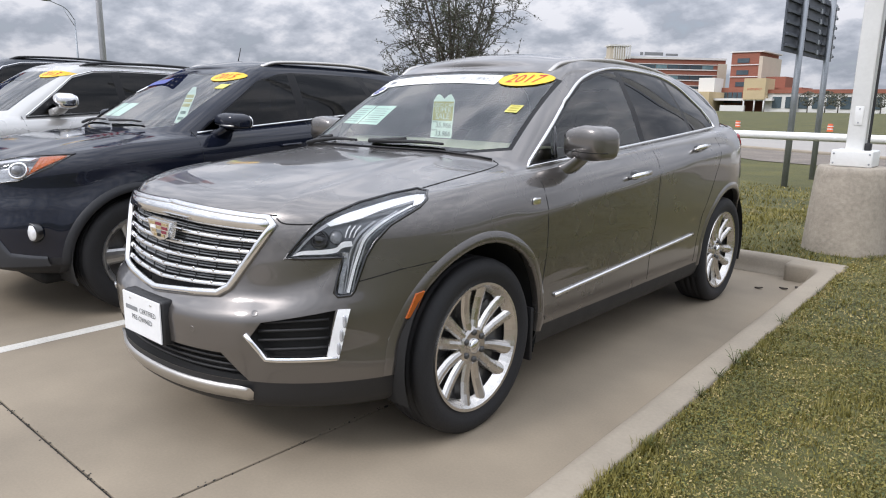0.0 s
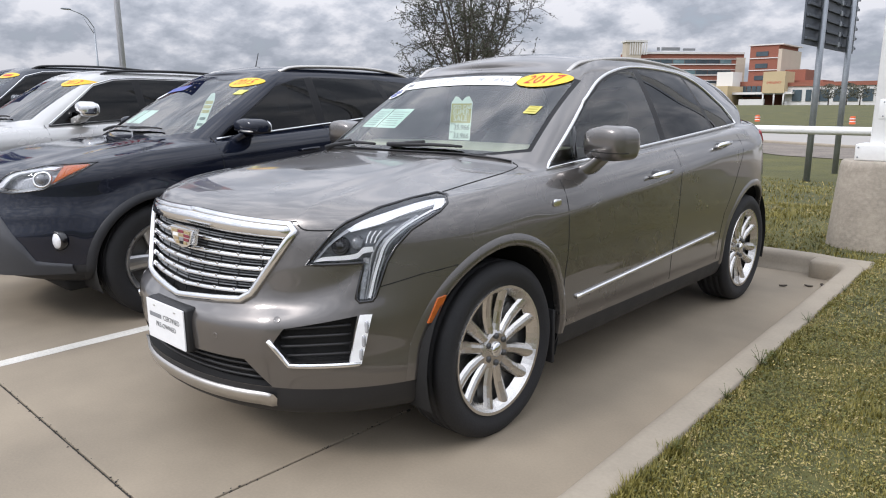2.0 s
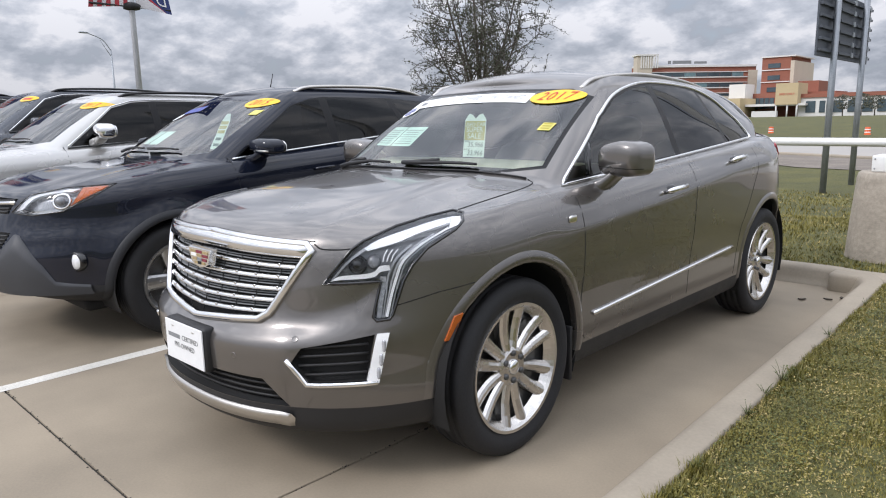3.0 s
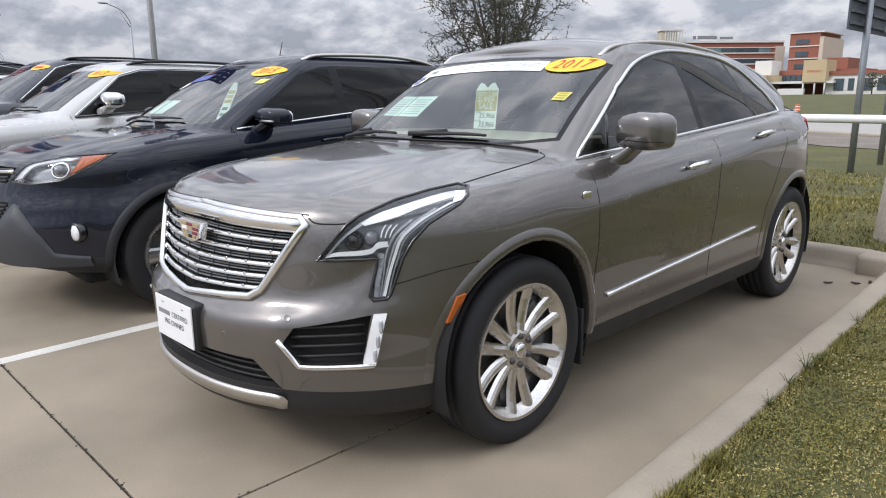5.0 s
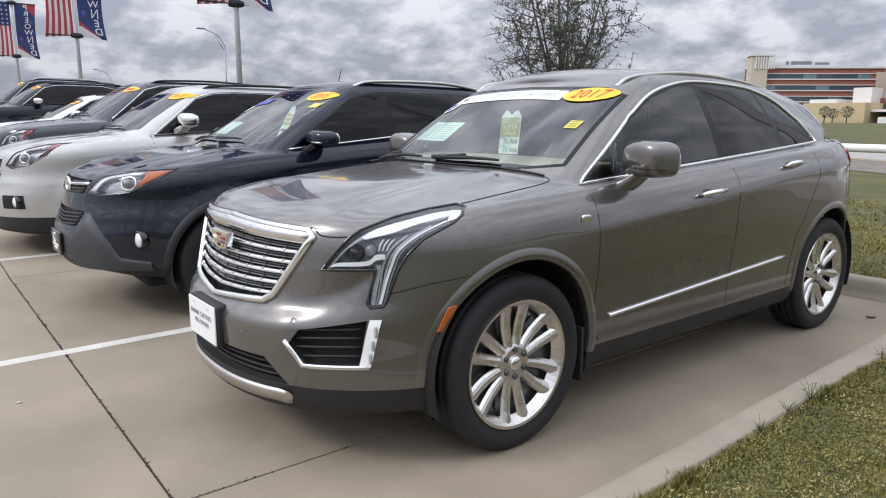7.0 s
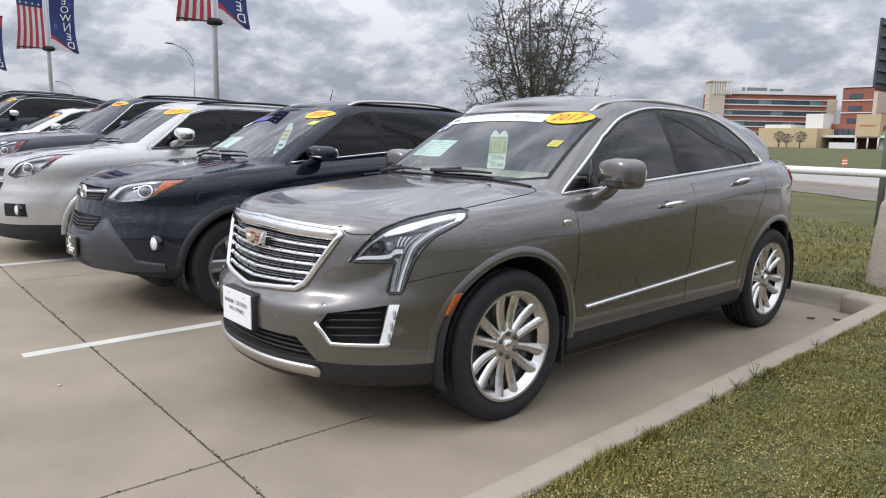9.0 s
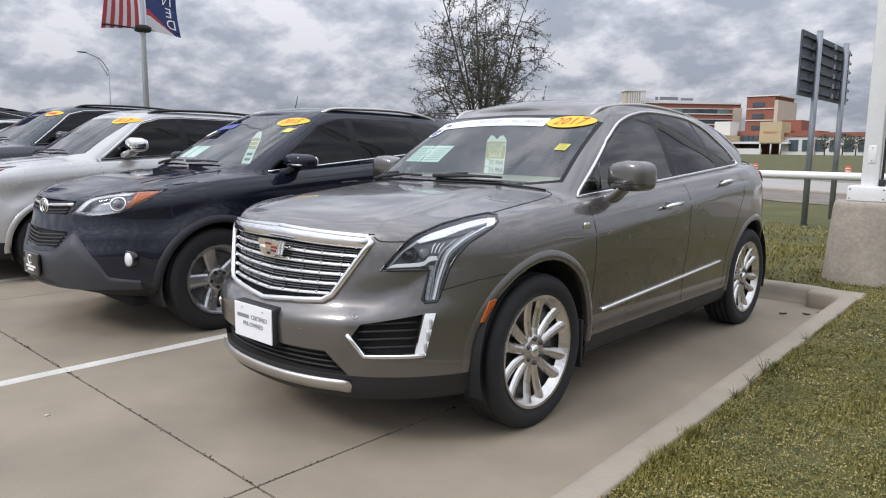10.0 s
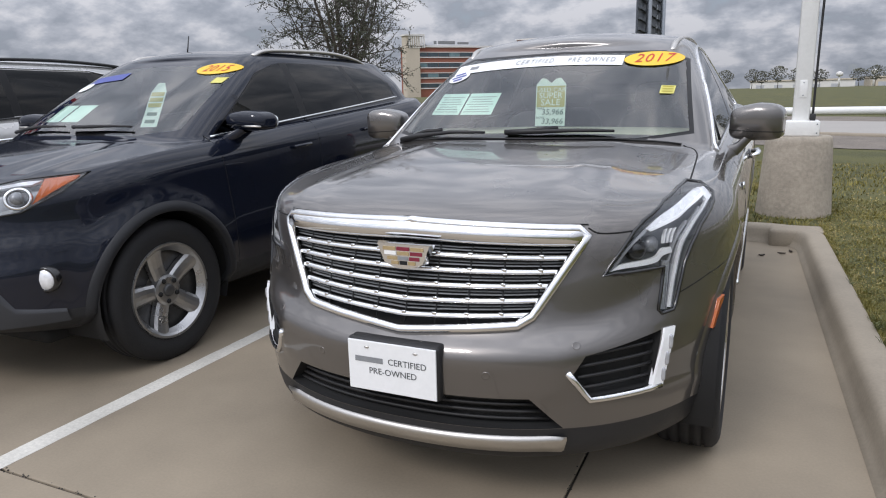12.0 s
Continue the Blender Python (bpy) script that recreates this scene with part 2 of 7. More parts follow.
def box(bm, lo, hi, bevel=0.0, turn=None, segments=2):
    made = bmesh.ops.create_cube(bm, size=1.0)["verts"]
    for v in made:
        v.co = Vector([a + (c + 0.5) * (b - a) for a, b, c in zip(lo, hi, v.co)])
    if bevel:
        edges = list({e for v in made for e in v.link_edges})
        made = bmesh.ops.bevel(bm, geom=edges, offset=bevel, segments=segments, affect="EDGES", profile=0.5)["verts"]
    if turn:
        done = set()
        for v in made:
            for f in v.link_faces:
                for w in f.verts:
                    if w not in done:
                        done.add(w)
                        w.co = turn @ w.co
    return bm


def boxed(lo, hi, bevel=0.0, turn=None):
    return box(bmesh.new(), lo, hi, bevel, turn)


def tube(points, radius, sides=8, bm=None, closed=False, squash=1.0, cap=True):
    """A round bar along points; radius may be one for each point."""
    bm = bm or bmesh.new()
    pts = [Vector(p) for p in points]
    n = len(pts)
    rings, last = [], None
    for i, p in enumerate(pts):
        ahead = pts[(i + 1) % n] if closed or i + 1 < n else p
        back = pts[i - 1] if closed or i else p
        way = (ahead - back).normalized()
        if last is None:
            last = Vector((0, 0, 1)) if abs(way.z) < 0.9 else Vector((1, 0, 0))
        side = way.cross(last).normalized()
        up = side.cross(way).normalized()
        last = up
        r = radius[i] if isinstance(radius, (list, tuple)) else radius
        rings.append([bm.verts.new(p + side * (math.cos(a) * r * squash) + up * (math.sin(a) * r)) for a in (2 * math.pi * k / sides for k in range(sides))])
    for i in range(n if closed else n - 1):
        a, b = rings[i], rings[(i + 1) % n]
        for k in range(sides):
            bm.faces.new((a[k], a[(k + 1) % sides], b[(k + 1) % sides], b[k]))
    if cap and not closed:
        bm.faces.new(rings[0][::-1])
        bm.faces.new(rings[-1])
    return bm


def lathe(profile, sides=48, bm=None, axis="x", at=(0, 0, 0), closed=False, caps=True):
    """Turn a profile of (along, radius) round an axis."""
    bm = bm or bmesh.new()
    rows = []
    for along, r in profile:
        row = []
        for k in range(sides):
            a = 2 * math.pi * k / sides
            c, s = r * math.cos(a), r * math.sin(a)
            co = {"x": (along, c, s), "z": (c, s, along), "y": (s, along, c)}[axis]
            row.append(bm.verts.new(Vector(co) + Vector(at)))
        rows.append(row)
    count = len(rows)
    for i in range(count if closed else count - 1):
        a, b = rows[i], rows[(i + 1) % count]
        for k in range(sides):
            bm.faces.new((a[k], b[k], b[(k + 1) % sides], a[(k + 1) % sides]))
    if caps and not closed:
        for row in (rows[0], rows[-1]):
            if (row[0].co - row[sides // 2].co).length > 1e-4:
                bm.faces.new(row)
    bmesh.ops.recalc_face_normals(bm, faces=bm.faces)
    return bm


def blob(centre, size, power=2.6, bm=None, segments=20, rings=12, turn=None):
    """A rounded block: a sphere pushed towards its box."""
    bm = bm or bmesh.new()
    made = bmesh.ops.create_uvsphere(bm, u_segments=segments, v_segments=rings, radius=1.0)["verts"]
    for v in made:
        n = sum(abs(c) ** power for c in v.co) ** (-1 / power)
        p = Vector([c * n * s for c, s in zip(v.co, size)])
        v.co = (turn @ p if turn else p) + Vector(centre)
    return bm


def lettering(text, size, align="CENTER", spacing=1.0, shear=0.0):
    """Flat letters in x and y as a bmesh."""
    data = bpy.data.curves.new("letters", "FONT")
    data.body, data.size, data.align_x, data.space_character, data.shear = text, size, align, spacing, shear
    data.resolution_u = 3
    data.align_y = "CENTER"
    ob = new("letters", data)
    me = bpy.data.meshes.new_from_object(ob)
    bpy.data.objects.remove(ob)
    bpy.data.curves.remove(data)
    bm = bmesh.new()
    bm.from_mesh(me)
    bpy.data.meshes.remove(me)
    return bm


def plate(width, height, nx=1, ny=1, at=(0, 0), bm=None, turn=0.0):
    """A flat grid in x and y."""
    bm = bm or bmesh.new()
    c, s = math.cos(turn), math.sin(turn)
    grid = []
    for j in range(ny + 1):
        row = []
        for i in range(nx + 1):
            x, y = width * (i / nx - 0.5), height * (j / ny - 0.5)
            row.append(bm.verts.new((at[0] + c * x - s * y, at[1] + s * x + c * y, 0)))
        grid.append(row)
    for j in range(ny):
        for i in range(nx):
            bm.faces.new((grid[j][i], grid[j][i + 1], grid[j + 1][i + 1], grid[j + 1][i]))
    return bm


def oval(a, b, rings=5, sides=36, at=(0, 0), turn=0.0):
    bm = bmesh.new()
    c, s = math.cos(turn), math.sin(turn)
    mid = bm.verts.new((at[0], at[1], 0))
    last = None
    for r in range(1, rings + 1):
        row = []
        for k in range(sides):
            x, y = a * r / rings * math.cos(2 * math.pi * k / sides), b * r / rings * math.sin(2 * math.pi * k / sides)
            row.append(bm.verts.new((at[0] + c * x - s * y, at[1] + s * x + c * y, 0)))
        for k in range(sides):
            if last:
                bm.faces.new((last[k], row[k], row[(k + 1) % sides], last[(k + 1) % sides]))
            else:
                bm.faces.new((mid, row[k], row[(k + 1) % sides]))
        last = row
    return bm


def moved(bm, fn):
    for v in bm.verts:
        v.co = fn(v.co)
    return bm


# ---- car bodies ----
class Form:
    """The smooth skin of a car: finds places and normals on it."""

    def __init__(self, bm):
        bm.normal_update()
        self.tree = BVHTree.FromBMesh(bm)
        self.faces = [[(v.co.copy(), v.normal.copy()) for v in f.verts] for f in bm.faces]

    def normal(self, co, own):
        place, flat, index, _ = self.tree.find_nearest(co)
        if index is None:
            return own
        corner = self.faces[index]
        total = Vector()
        if len(corner) == 4:
            (a, na), (b, nb), (c, nc), (d, nd) = corner
            s = t = 0.5
            for _ in range(4):
                du, dv = (b - a) * (1 - t) + (c - d) * t, (d - a) * (1 - s) + (c - b) * s
                miss = place - (a * (1 - s) * (1 - t) + b * s * (1 - t) + c * s * t + d * (1 - s) * t)
                uu, uv, vv = du.dot(du), du.dot(dv), dv.dot(dv)
                det = uu * vv - uv * uv
                if det < 1e-14:
                    break
                mu, mv = miss.dot(du), miss.dot(dv)
                s = max(0.0, min(1.0, s + (mu * vv - mv * uv) / det))
                t = max(0.0, min(1.0, t + (mv * uu - mu * uv) / det))
            total = na * (1 - s) * (1 - t) + nb * s * (1 - t) + nc * s * t + nd * (1 - s) * t
        else:
            for at, n in corner:
                total += n / ((at - co).length + 1e-4)
        total = total.normalized()
        return total if total.dot(own) > -0.2 else -total

    def hit(self, start, way):
        place, normal, index, _ = self.tree.ray_cast(Vector(start), Vector(way).normalized())
        return (place, normal if normal.dot(Vector(way)) < 0 else -normal) if place else (None, None)

    def front(self, x, z, out=0.0):
        place, n = self.hit((x, -4, z), (0, 1, 0))
        return place + n * out if place else Vector((x, 0, z))

    def side(self, y, z, out=0.0, sign=1):
        place, n = self.hit((sign * 3, y, z), (-sign, 0, 0))
        return place + n * out if place else Vector((sign * 0.85, y, z))

    def top(self, x, y, out=0.0):
        place, n = self.hit((x, y, 4), (0, 0, -1))
        return place + n * out if place else Vector((x, y, 1.0))

    def slant(self, u, z, out=0.0, sign=1):
        """Seen from the front corner, 30 degrees off the nose."""
        place, n = self.hit((sign * (0.866 * u + 2.0), 0.5 * u - 3.464, z), (-0.5 * sign, 0.866, 0))
        return place + n * out if place else Vector((sign * 0.7, -0.6, z))


NF, NS, NR = 30, 64, 18


def spread_even(points, count):
    pts = np.array(points)
    run = np.r_[0, np.cumsum(np.linalg.norm(np.diff(pts, axis=0), axis=1))]
    want = np.linspace(0, run[-1], count + 1)
    return np.stack([np.interp(want, run, pts[:, k]) for k in range(pts.shape[1])], 1)


def ring(yf, w, zf, side_z, nf, yc, yr, yrc, nr, narrow=0.0, zr=None):
    """Half an outline of the car at one level, from the middle of the nose round to the middle of the tail."""
    angle = np.linspace(0, math.pi / 2, 160)
    front = spread_even(np.stack([w * np.sin(angle) ** (2 / nf), yc - (yc - yf) * np.cos(angle) ** (2 / nf)], 1), NF)
    flank = np.stack([np.full(NS + 1, w), np.linspace(yc, yrc, NS + 1)], 1)
    back = spread_even(np.stack([w * np.cos(angle) ** (2 / nr), yrc + (yr - yrc) * np.sin(angle) ** (2 / nr)], 1), NR)
    xy = np.concatenate([front[:-1], flank[:-1], back])
    mid = 0.5 * (yc + yrc)
    xy[:, 0] *= 1 - narrow * np.clip((xy[:, 1] - mid) / (yr - mid), 0, 2) ** 2
    z = np.array([side_z(y) for y in xy[:, 1]])
    nose = np.clip((yc - xy[:, 1]) / (yc - yf), 0, 1)
    z = z * (1 - nose**2) + zf * nose**2
    if zr is not None:
        tail = np.clip((xy[:, 1] - yrc) / (yr - yrc), 0, 1) ** 2
        z = z * (1 - tail) + zr * tail
    return np.column_stack([xy, z])


def glide(rings, steps):
    """Rings between rings, on a smooth curve through each point of them."""
    rings = [2 * rings[0] - rings[1], *rings, 2 * rings[-1] - rings[-2]]
    out = []
    for i in range(1, len(rings) - 2):
        p0, p1, p2, p3 = rings[i - 1 : i + 3]
        d = [np.maximum(np.linalg.norm(b - a, axis=1, keepdims=True), 1e-3) ** 0.5 for a, b in ((p0, p1), (p1, p2), (p2, p3))]
        m1 = ((p1 - p0) / d[0] - (p2 - p0) / (d[0] + d[1]) + (p2 - p1) / d[1]) * d[1]
        m2 = ((p2 - p1) / d[1] - (p3 - p1) / (d[1] + d[2]) + (p3 - p2) / d[2]) * d[1]
        count = steps[i - 1] if isinstance(steps, (list, tuple)) else steps
        for k in range(count):
            t = k / count
            out.append((2 * t**3 - 3 * t**2 + 1) * p1 + (t**3 - 2 * t**2 + t) * m1 + (3 * t**2 - 2 * t**3) * p2 + (t**3 - t**2) * m2)
    return out + [rings[-2]]


def skin(lower, upper, lower_steps, upper_steps, crown):
    """The closed skin of a car, from the sill over the bonnet and glass to the roof."""
    rows = glide(lower, lower_steps)[:-1] + glide(upper, upper_steps)
    bm = bmesh.new()
    grid = []
    for row in rows:
        right = [bm.verts.new(p) for p in row]
        left = [right[0]] + [bm.verts.new((-p[0], p[1], p[2])) for p in row[1:-1]] + [right[-1]]
        grid.append(right + left[-2:0:-1])
    count = len(grid[0])
    for a, b in zip(grid, grid[1:]):
        for k in range(count):
            bm.faces.new((a[k], a[(k + 1) % count], b[(k + 1) % count], b[k]))
    top = grid[-1]
    half = count // 2
    across = 14
    last = None
    for i in range(half + 1):
        r, l = top[i], top[-i % count]
        if r is l:
            line = [r]
        else:
            line = [r] + [bm.verts.new(r.co.lerp(l.co, t) + Vector((0, 0, crown * (1 - (2 * t - 1) ** 2) * min(1, (i / 40) ** 0.8, ((half - i) / 30) ** 0.8)))) for t in (k / across for k in range(1, across))] + [l]
        if last:
            if len(last) == 1:
                for k in range(across):
                    bm.faces.new((last[0], line[k], line[k + 1]))
            elif len(line) == 1:
                for k in range(across):
                    bm.faces.new((last[k], line[0], last[k + 1]))
            else:
                for k in range(across):
                    bm.faces.new((last[k], line[k], line[k + 1], last[k + 1]))
        last = line
    bmesh.ops.recalc_face_normals(bm, faces=bm.faces)
    return bm


SIDE = (Vector((0, 1, 0)), Vector((0, 0, 1)))
FRONT = (Vector((1, 0, 0)), Vector((0, 0, 1)))
SLANT_L = (Vector((0.866, 0.5, 0)), Vector((0, 0, 1)))
SLANT_R = (Vector((-0.866, 0.5, 0)), Vector((0, 0, 1)))


def stencil(bm, polygon, axes, keep):
    """Cut a convex outline through part of a mesh, and return the faces inside it."""
    u, v = axes
    deep = u.cross(v)
    flat = [(Vector(p)) for p in polygon]
    mid = sum((Vector((p[0], p[1])) for p in flat), Vector((0, 0))) / len(flat)
    lo = [min(p[k] for p in flat) for k in (0, 1)]
    hi = [max(p[k] for p in flat) for k in (0, 1)]
    faces = []
    for f in bm.faces:
        if not keep(f.calc_center_median()):
            continue
        us, vs = [w.co.dot(u) for w in f.verts], [w.co.dot(v) for w in f.verts]
        if max(us) >= lo[0] and min(us) <= hi[0] and max(vs) >= lo[1] and min(vs) <= hi[1]:
            faces.append(f)
    for a, b in zip(flat, flat[1:] + flat[:1]):
        if not faces or (b - a).length < 1e-6:
            continue
        at = u * a[0] + v * a[1]
        out = (u * (b[0] - a[0]) + v * (b[1] - a[1])).cross(deep).normalized()
        if out.dot(u * mid[0] + v * mid[1] - at) > 0:
            out = -out
        geom = faces + list({e for f in faces for e in f.edges}) + list({w for f in faces for w in f.verts})
        got = bmesh.ops.bisect_plane(bm, geom=geom, dist=1e-5, plane_co=at, plane_no=out)["geom"]
        faces = [f for f in got if isinstance(f, bmesh.types.BMFace) and (f.calc_center_median() - at).dot(out) < 0]
    return faces


def lift(bm, faces, remove=True):
    """Take faces out of a mesh into one of their own."""
    out, made = bmesh.new(), {}
    for f in faces:
        for v in f.verts:
            if v not in made:
                made[v] = out.verts.new(v.co)
        out.faces.new([made[v] for v in f.verts])
    if remove:
        bmesh.ops.delete(bm, geom=list(faces), context="FACES")
    return out


def pocket(bm, form, depth, lip=True):
    """A recess behind an opening: its floor and its walls."""
    deep = {v: v.co - form.normal(v.co, v.normal if v.normal.length else Vector((0, 0, 1))) * depth for v in bm.verts}
    out, top, low = bmesh.new(), {}, {}
    for v, co in deep.items():
        top[v], low[v] = None, out.verts.new(co)
    for f in bm.faces:
        out.faces.new([low[v] for v in f.verts])
    for e in bm.edges:
        if len(e.link_faces) == 1 and lip:
            a, b = e.verts
            for v in (a, b):
                if top[v] is None:
                    top[v] = out.verts.new(v.co)
            out.faces.new((top[a], top[b], low[b], low[a]))
    return out


def circle(y, z, r, count=40):
    return [(y + r * math.cos(2 * math.pi * k / count), z + r * math.sin(2 * math.pi * k / count)) for k in range(count)]


def along(points, count=10, closed=False):
    """Points along a smooth line through a few."""
    pts = [np.array(p, float) for p in points]
    n = len(pts)
    out = []
    for i in range(n if closed else n - 1):
        p0 = pts[i - 1] if closed or i else 2 * pts[0] - pts[1]
        p1, p2 = pts[i], pts[(i + 1) % n]
        p3 = pts[(i + 2) % n] if closed or i + 2 < n else 2 * pts[-1] - pts[-2]
        for k in range(count):
            t = k / count
            out.append(0.5 * (2 * p1 + (p2 - p0) * t + (2 * p0 - 5 * p1 + 4 * p2 - p3) * t * t + (3 * p1 - p0 - 3 * p2 + p3) * t**3))
    return out if closed else out + [pts[-1]]


def straight(points, step=0.04, closed=False):
    pts = [np.array(p, float) for p in points]
    if closed:
        pts.append(pts[0])
    out = []
    for a, b in zip(pts, pts[1:]):
        n = max(1, int(np.linalg.norm(b - a) / step))
        out += [a + (b - a) * k / n for k in range(n)]
    return out if closed else out + [pts[-1]]


def car_rings(d):
    """Levels of a car's skin from its main sizes."""
    F, R, W, zn, yc, zc, zb, sl = d["front"], d["rear"], d["half"], d["nose_z"], d["cowl_y"], d["cowl_z"], d["belt_z"], d["belt_slope"]
    yt, zt, wt, zw, peak, fall = d["top_y"], d["top_z"], d["top_half"], d["window_top"], d["peak_y"], d["fall"]
    nf, g, k = d.get("nose_n", 2.3), d.get("tuck", 0.0), d.get("waist", 0.0)

    def flat(z, s=0.0):
        return lambda y: z + s * max(y, -0.3)

    def belt(k, drop=0.0):
        return lambda y: zb + sl * max(y, -0.6) - drop

    def arch(k):
        return lambda y: zw - fall * (y - peak) ** 2 + k

    nr = d.get("tail_n", 3)
    q = R - d.get("tail_round", 0.75)
    lower = [
        ring(F + 0.18, W - 0.13, d.get("chin", 0.21), flat(0.22 + d.get("lift", 0.0)), nf, 0, R - 0.25, q, nr),
        ring(F + 0.035, W - 0.055, d.get("chin", 0.21) + 0.055, flat(0.27 + d.get("lift", 0.0)), nf, 0, R - 0.06, q, nr),
        ring(F + 0.012, W - 0.025, 0.38, flat(0.38), nf, 0, R - 0.02, q, nr),
        ring(F, W - 0.008 - 0.012 * k, 0.51, flat(0.51), nf, 0, R, q, nr),
        ring(F + 0.004, W - 0.012 * k, 0.600, flat(0.63, 0.01), nf, 0, R, q, nr),
        ring(F + 0.030 + g, W - 0.003, 0.665, flat(0.72, 0.015), nf, 0, R, q, nr),
        ring(F + 0.066 + g, W - 0.016 + 0.011 * k, 0.81, flat(0.86, 0.03), nf, 0, R - 0.02, q, nr, 0.01),
        ring(F + 0.098 + g, W - 0.021, zn - 0.07, belt(0, 0.105), nf + 0.1, 0, R - 0.05, q, nr, 0.03),
        ring(F + 0.132 + g, W - 0.056, zn - 0.016, belt(0, 0.042), nf + 0.2, 0, R - 0.08, q, nr, 0.04),
        ring(F + 0.205 + g, W - 0.078, zn + 0.022, belt(0, 0.018), nf + 0.2, 0.02, R - 0.11, q, nr, 0.04),
        ring(0.62 * (F + 0.115 + g) + 0.38 * yc, W - 0.096, 0.55 * zn + 0.45 * zc + 0.012, belt(0, 0.010), nf + 0.4, 0.16, R - 0.16, q, nr, 0.05),
        ring(yc, W - 0.125, zc, belt(0), 3.2, yc + d.get("cowl_bend", 0.34), R - 0.25, q - 0.05, nr, 0.07),
    ]
    for level, rise in ((9, 0.004), (10, 0.014), (11, 0.006)):
        row = lower[level]
        mid_part = np.clip((0.50 - np.abs(row[:, 0])) / 0.10, 0, 1) * (row[:, 1] < yc + 0.2)
        row[:, 2] += rise * mid_part * mid_part * (3 - 2 * mid_part)
    base = lower[-1]
    q2 = R - d.get("tail_in", 0.95)
    window_top = ring(yt, wt, zt, arch(0), 4.0, yt + 0.34, R - d.get("tail_top", 0.42), q2, 3, 0.05)
    mid = 0.5 * (base + window_top)
    mid[:, 0] *= 1.022
    mid[:, 2] += 0.012
    edge = ring(yt + 0.07, wt - 0.05, zt + 0.035, arch(0.050), 4.0, yt + 0.42, R - d.get("tail_top", 0.42) - 0.04, q2, 3, 0.05)
    upper = [base, mid, window_top, edge]
    return lower, upper


def tyre(bm, r, rim, wide):
    h = wide / 2
    side = [(-h * 0.80, rim), (-h * 0.98, rim + 0.35 * (r - rim)), (-h, rim + 0.62 * (r - rim)), (-h * 0.93, r - 0.022), (-h * 0.80, r - 0.006)]
    tread = []
    for g in (-0.52, -0.18, 0.18, 0.52):
        x = g * h
        tread += [(x - 0.007, r), (x - 0.005, r - 0.008), (x + 0.005, r - 0.008), (x + 0.007, r)]
    return lathe(side + tread + [(-a, b) for a, b in side[::-1]], 72, bm, caps=False)


def spoke(bm, angle0, angle1, r0, r1, w0, w1, x0, x1, deep):
    """One spoke of a wheel, from the hub out to the rim."""
    rows = []
    for t in (0, 0.25, 0.5, 0.75, 1):
        a, r, w = angle0 + (angle1 - angle0) * t, r0 + (r1 - r0) * t, w0 + (w1 - w0) * t
        x = x0 + (x1 - x0) * t - 0.012 * math.sin(math.pi * t)
        mid, side = Vector((0, math.cos(a) * r, math.sin(a) * r)), Vector((0, -math.sin(a), math.cos(a)))
        ring_ = [(x - deep, -w * 0.55), (x - 0.016, -w * 0.55), (x - 0.005, -w * 0.38), (x, -w * 0.12), (x, w * 0.12), (x - 0.005, w * 0.38), (x - 0.016, w * 0.55), (x - deep, w * 0.55)]
        rows.append([bm.verts.new(mid + side * s + Vector((px, 0, 0))) for px, s in ring_])
    for a, b in zip(rows, rows[1:]):
        for k in range(8):
            bm.faces.new((a[k], a[(k + 1) % 8], b[(k + 1) % 8], b[k]))
    bm.faces.new(rows[0])
    bm.faces.new(rows[-1][::-1])


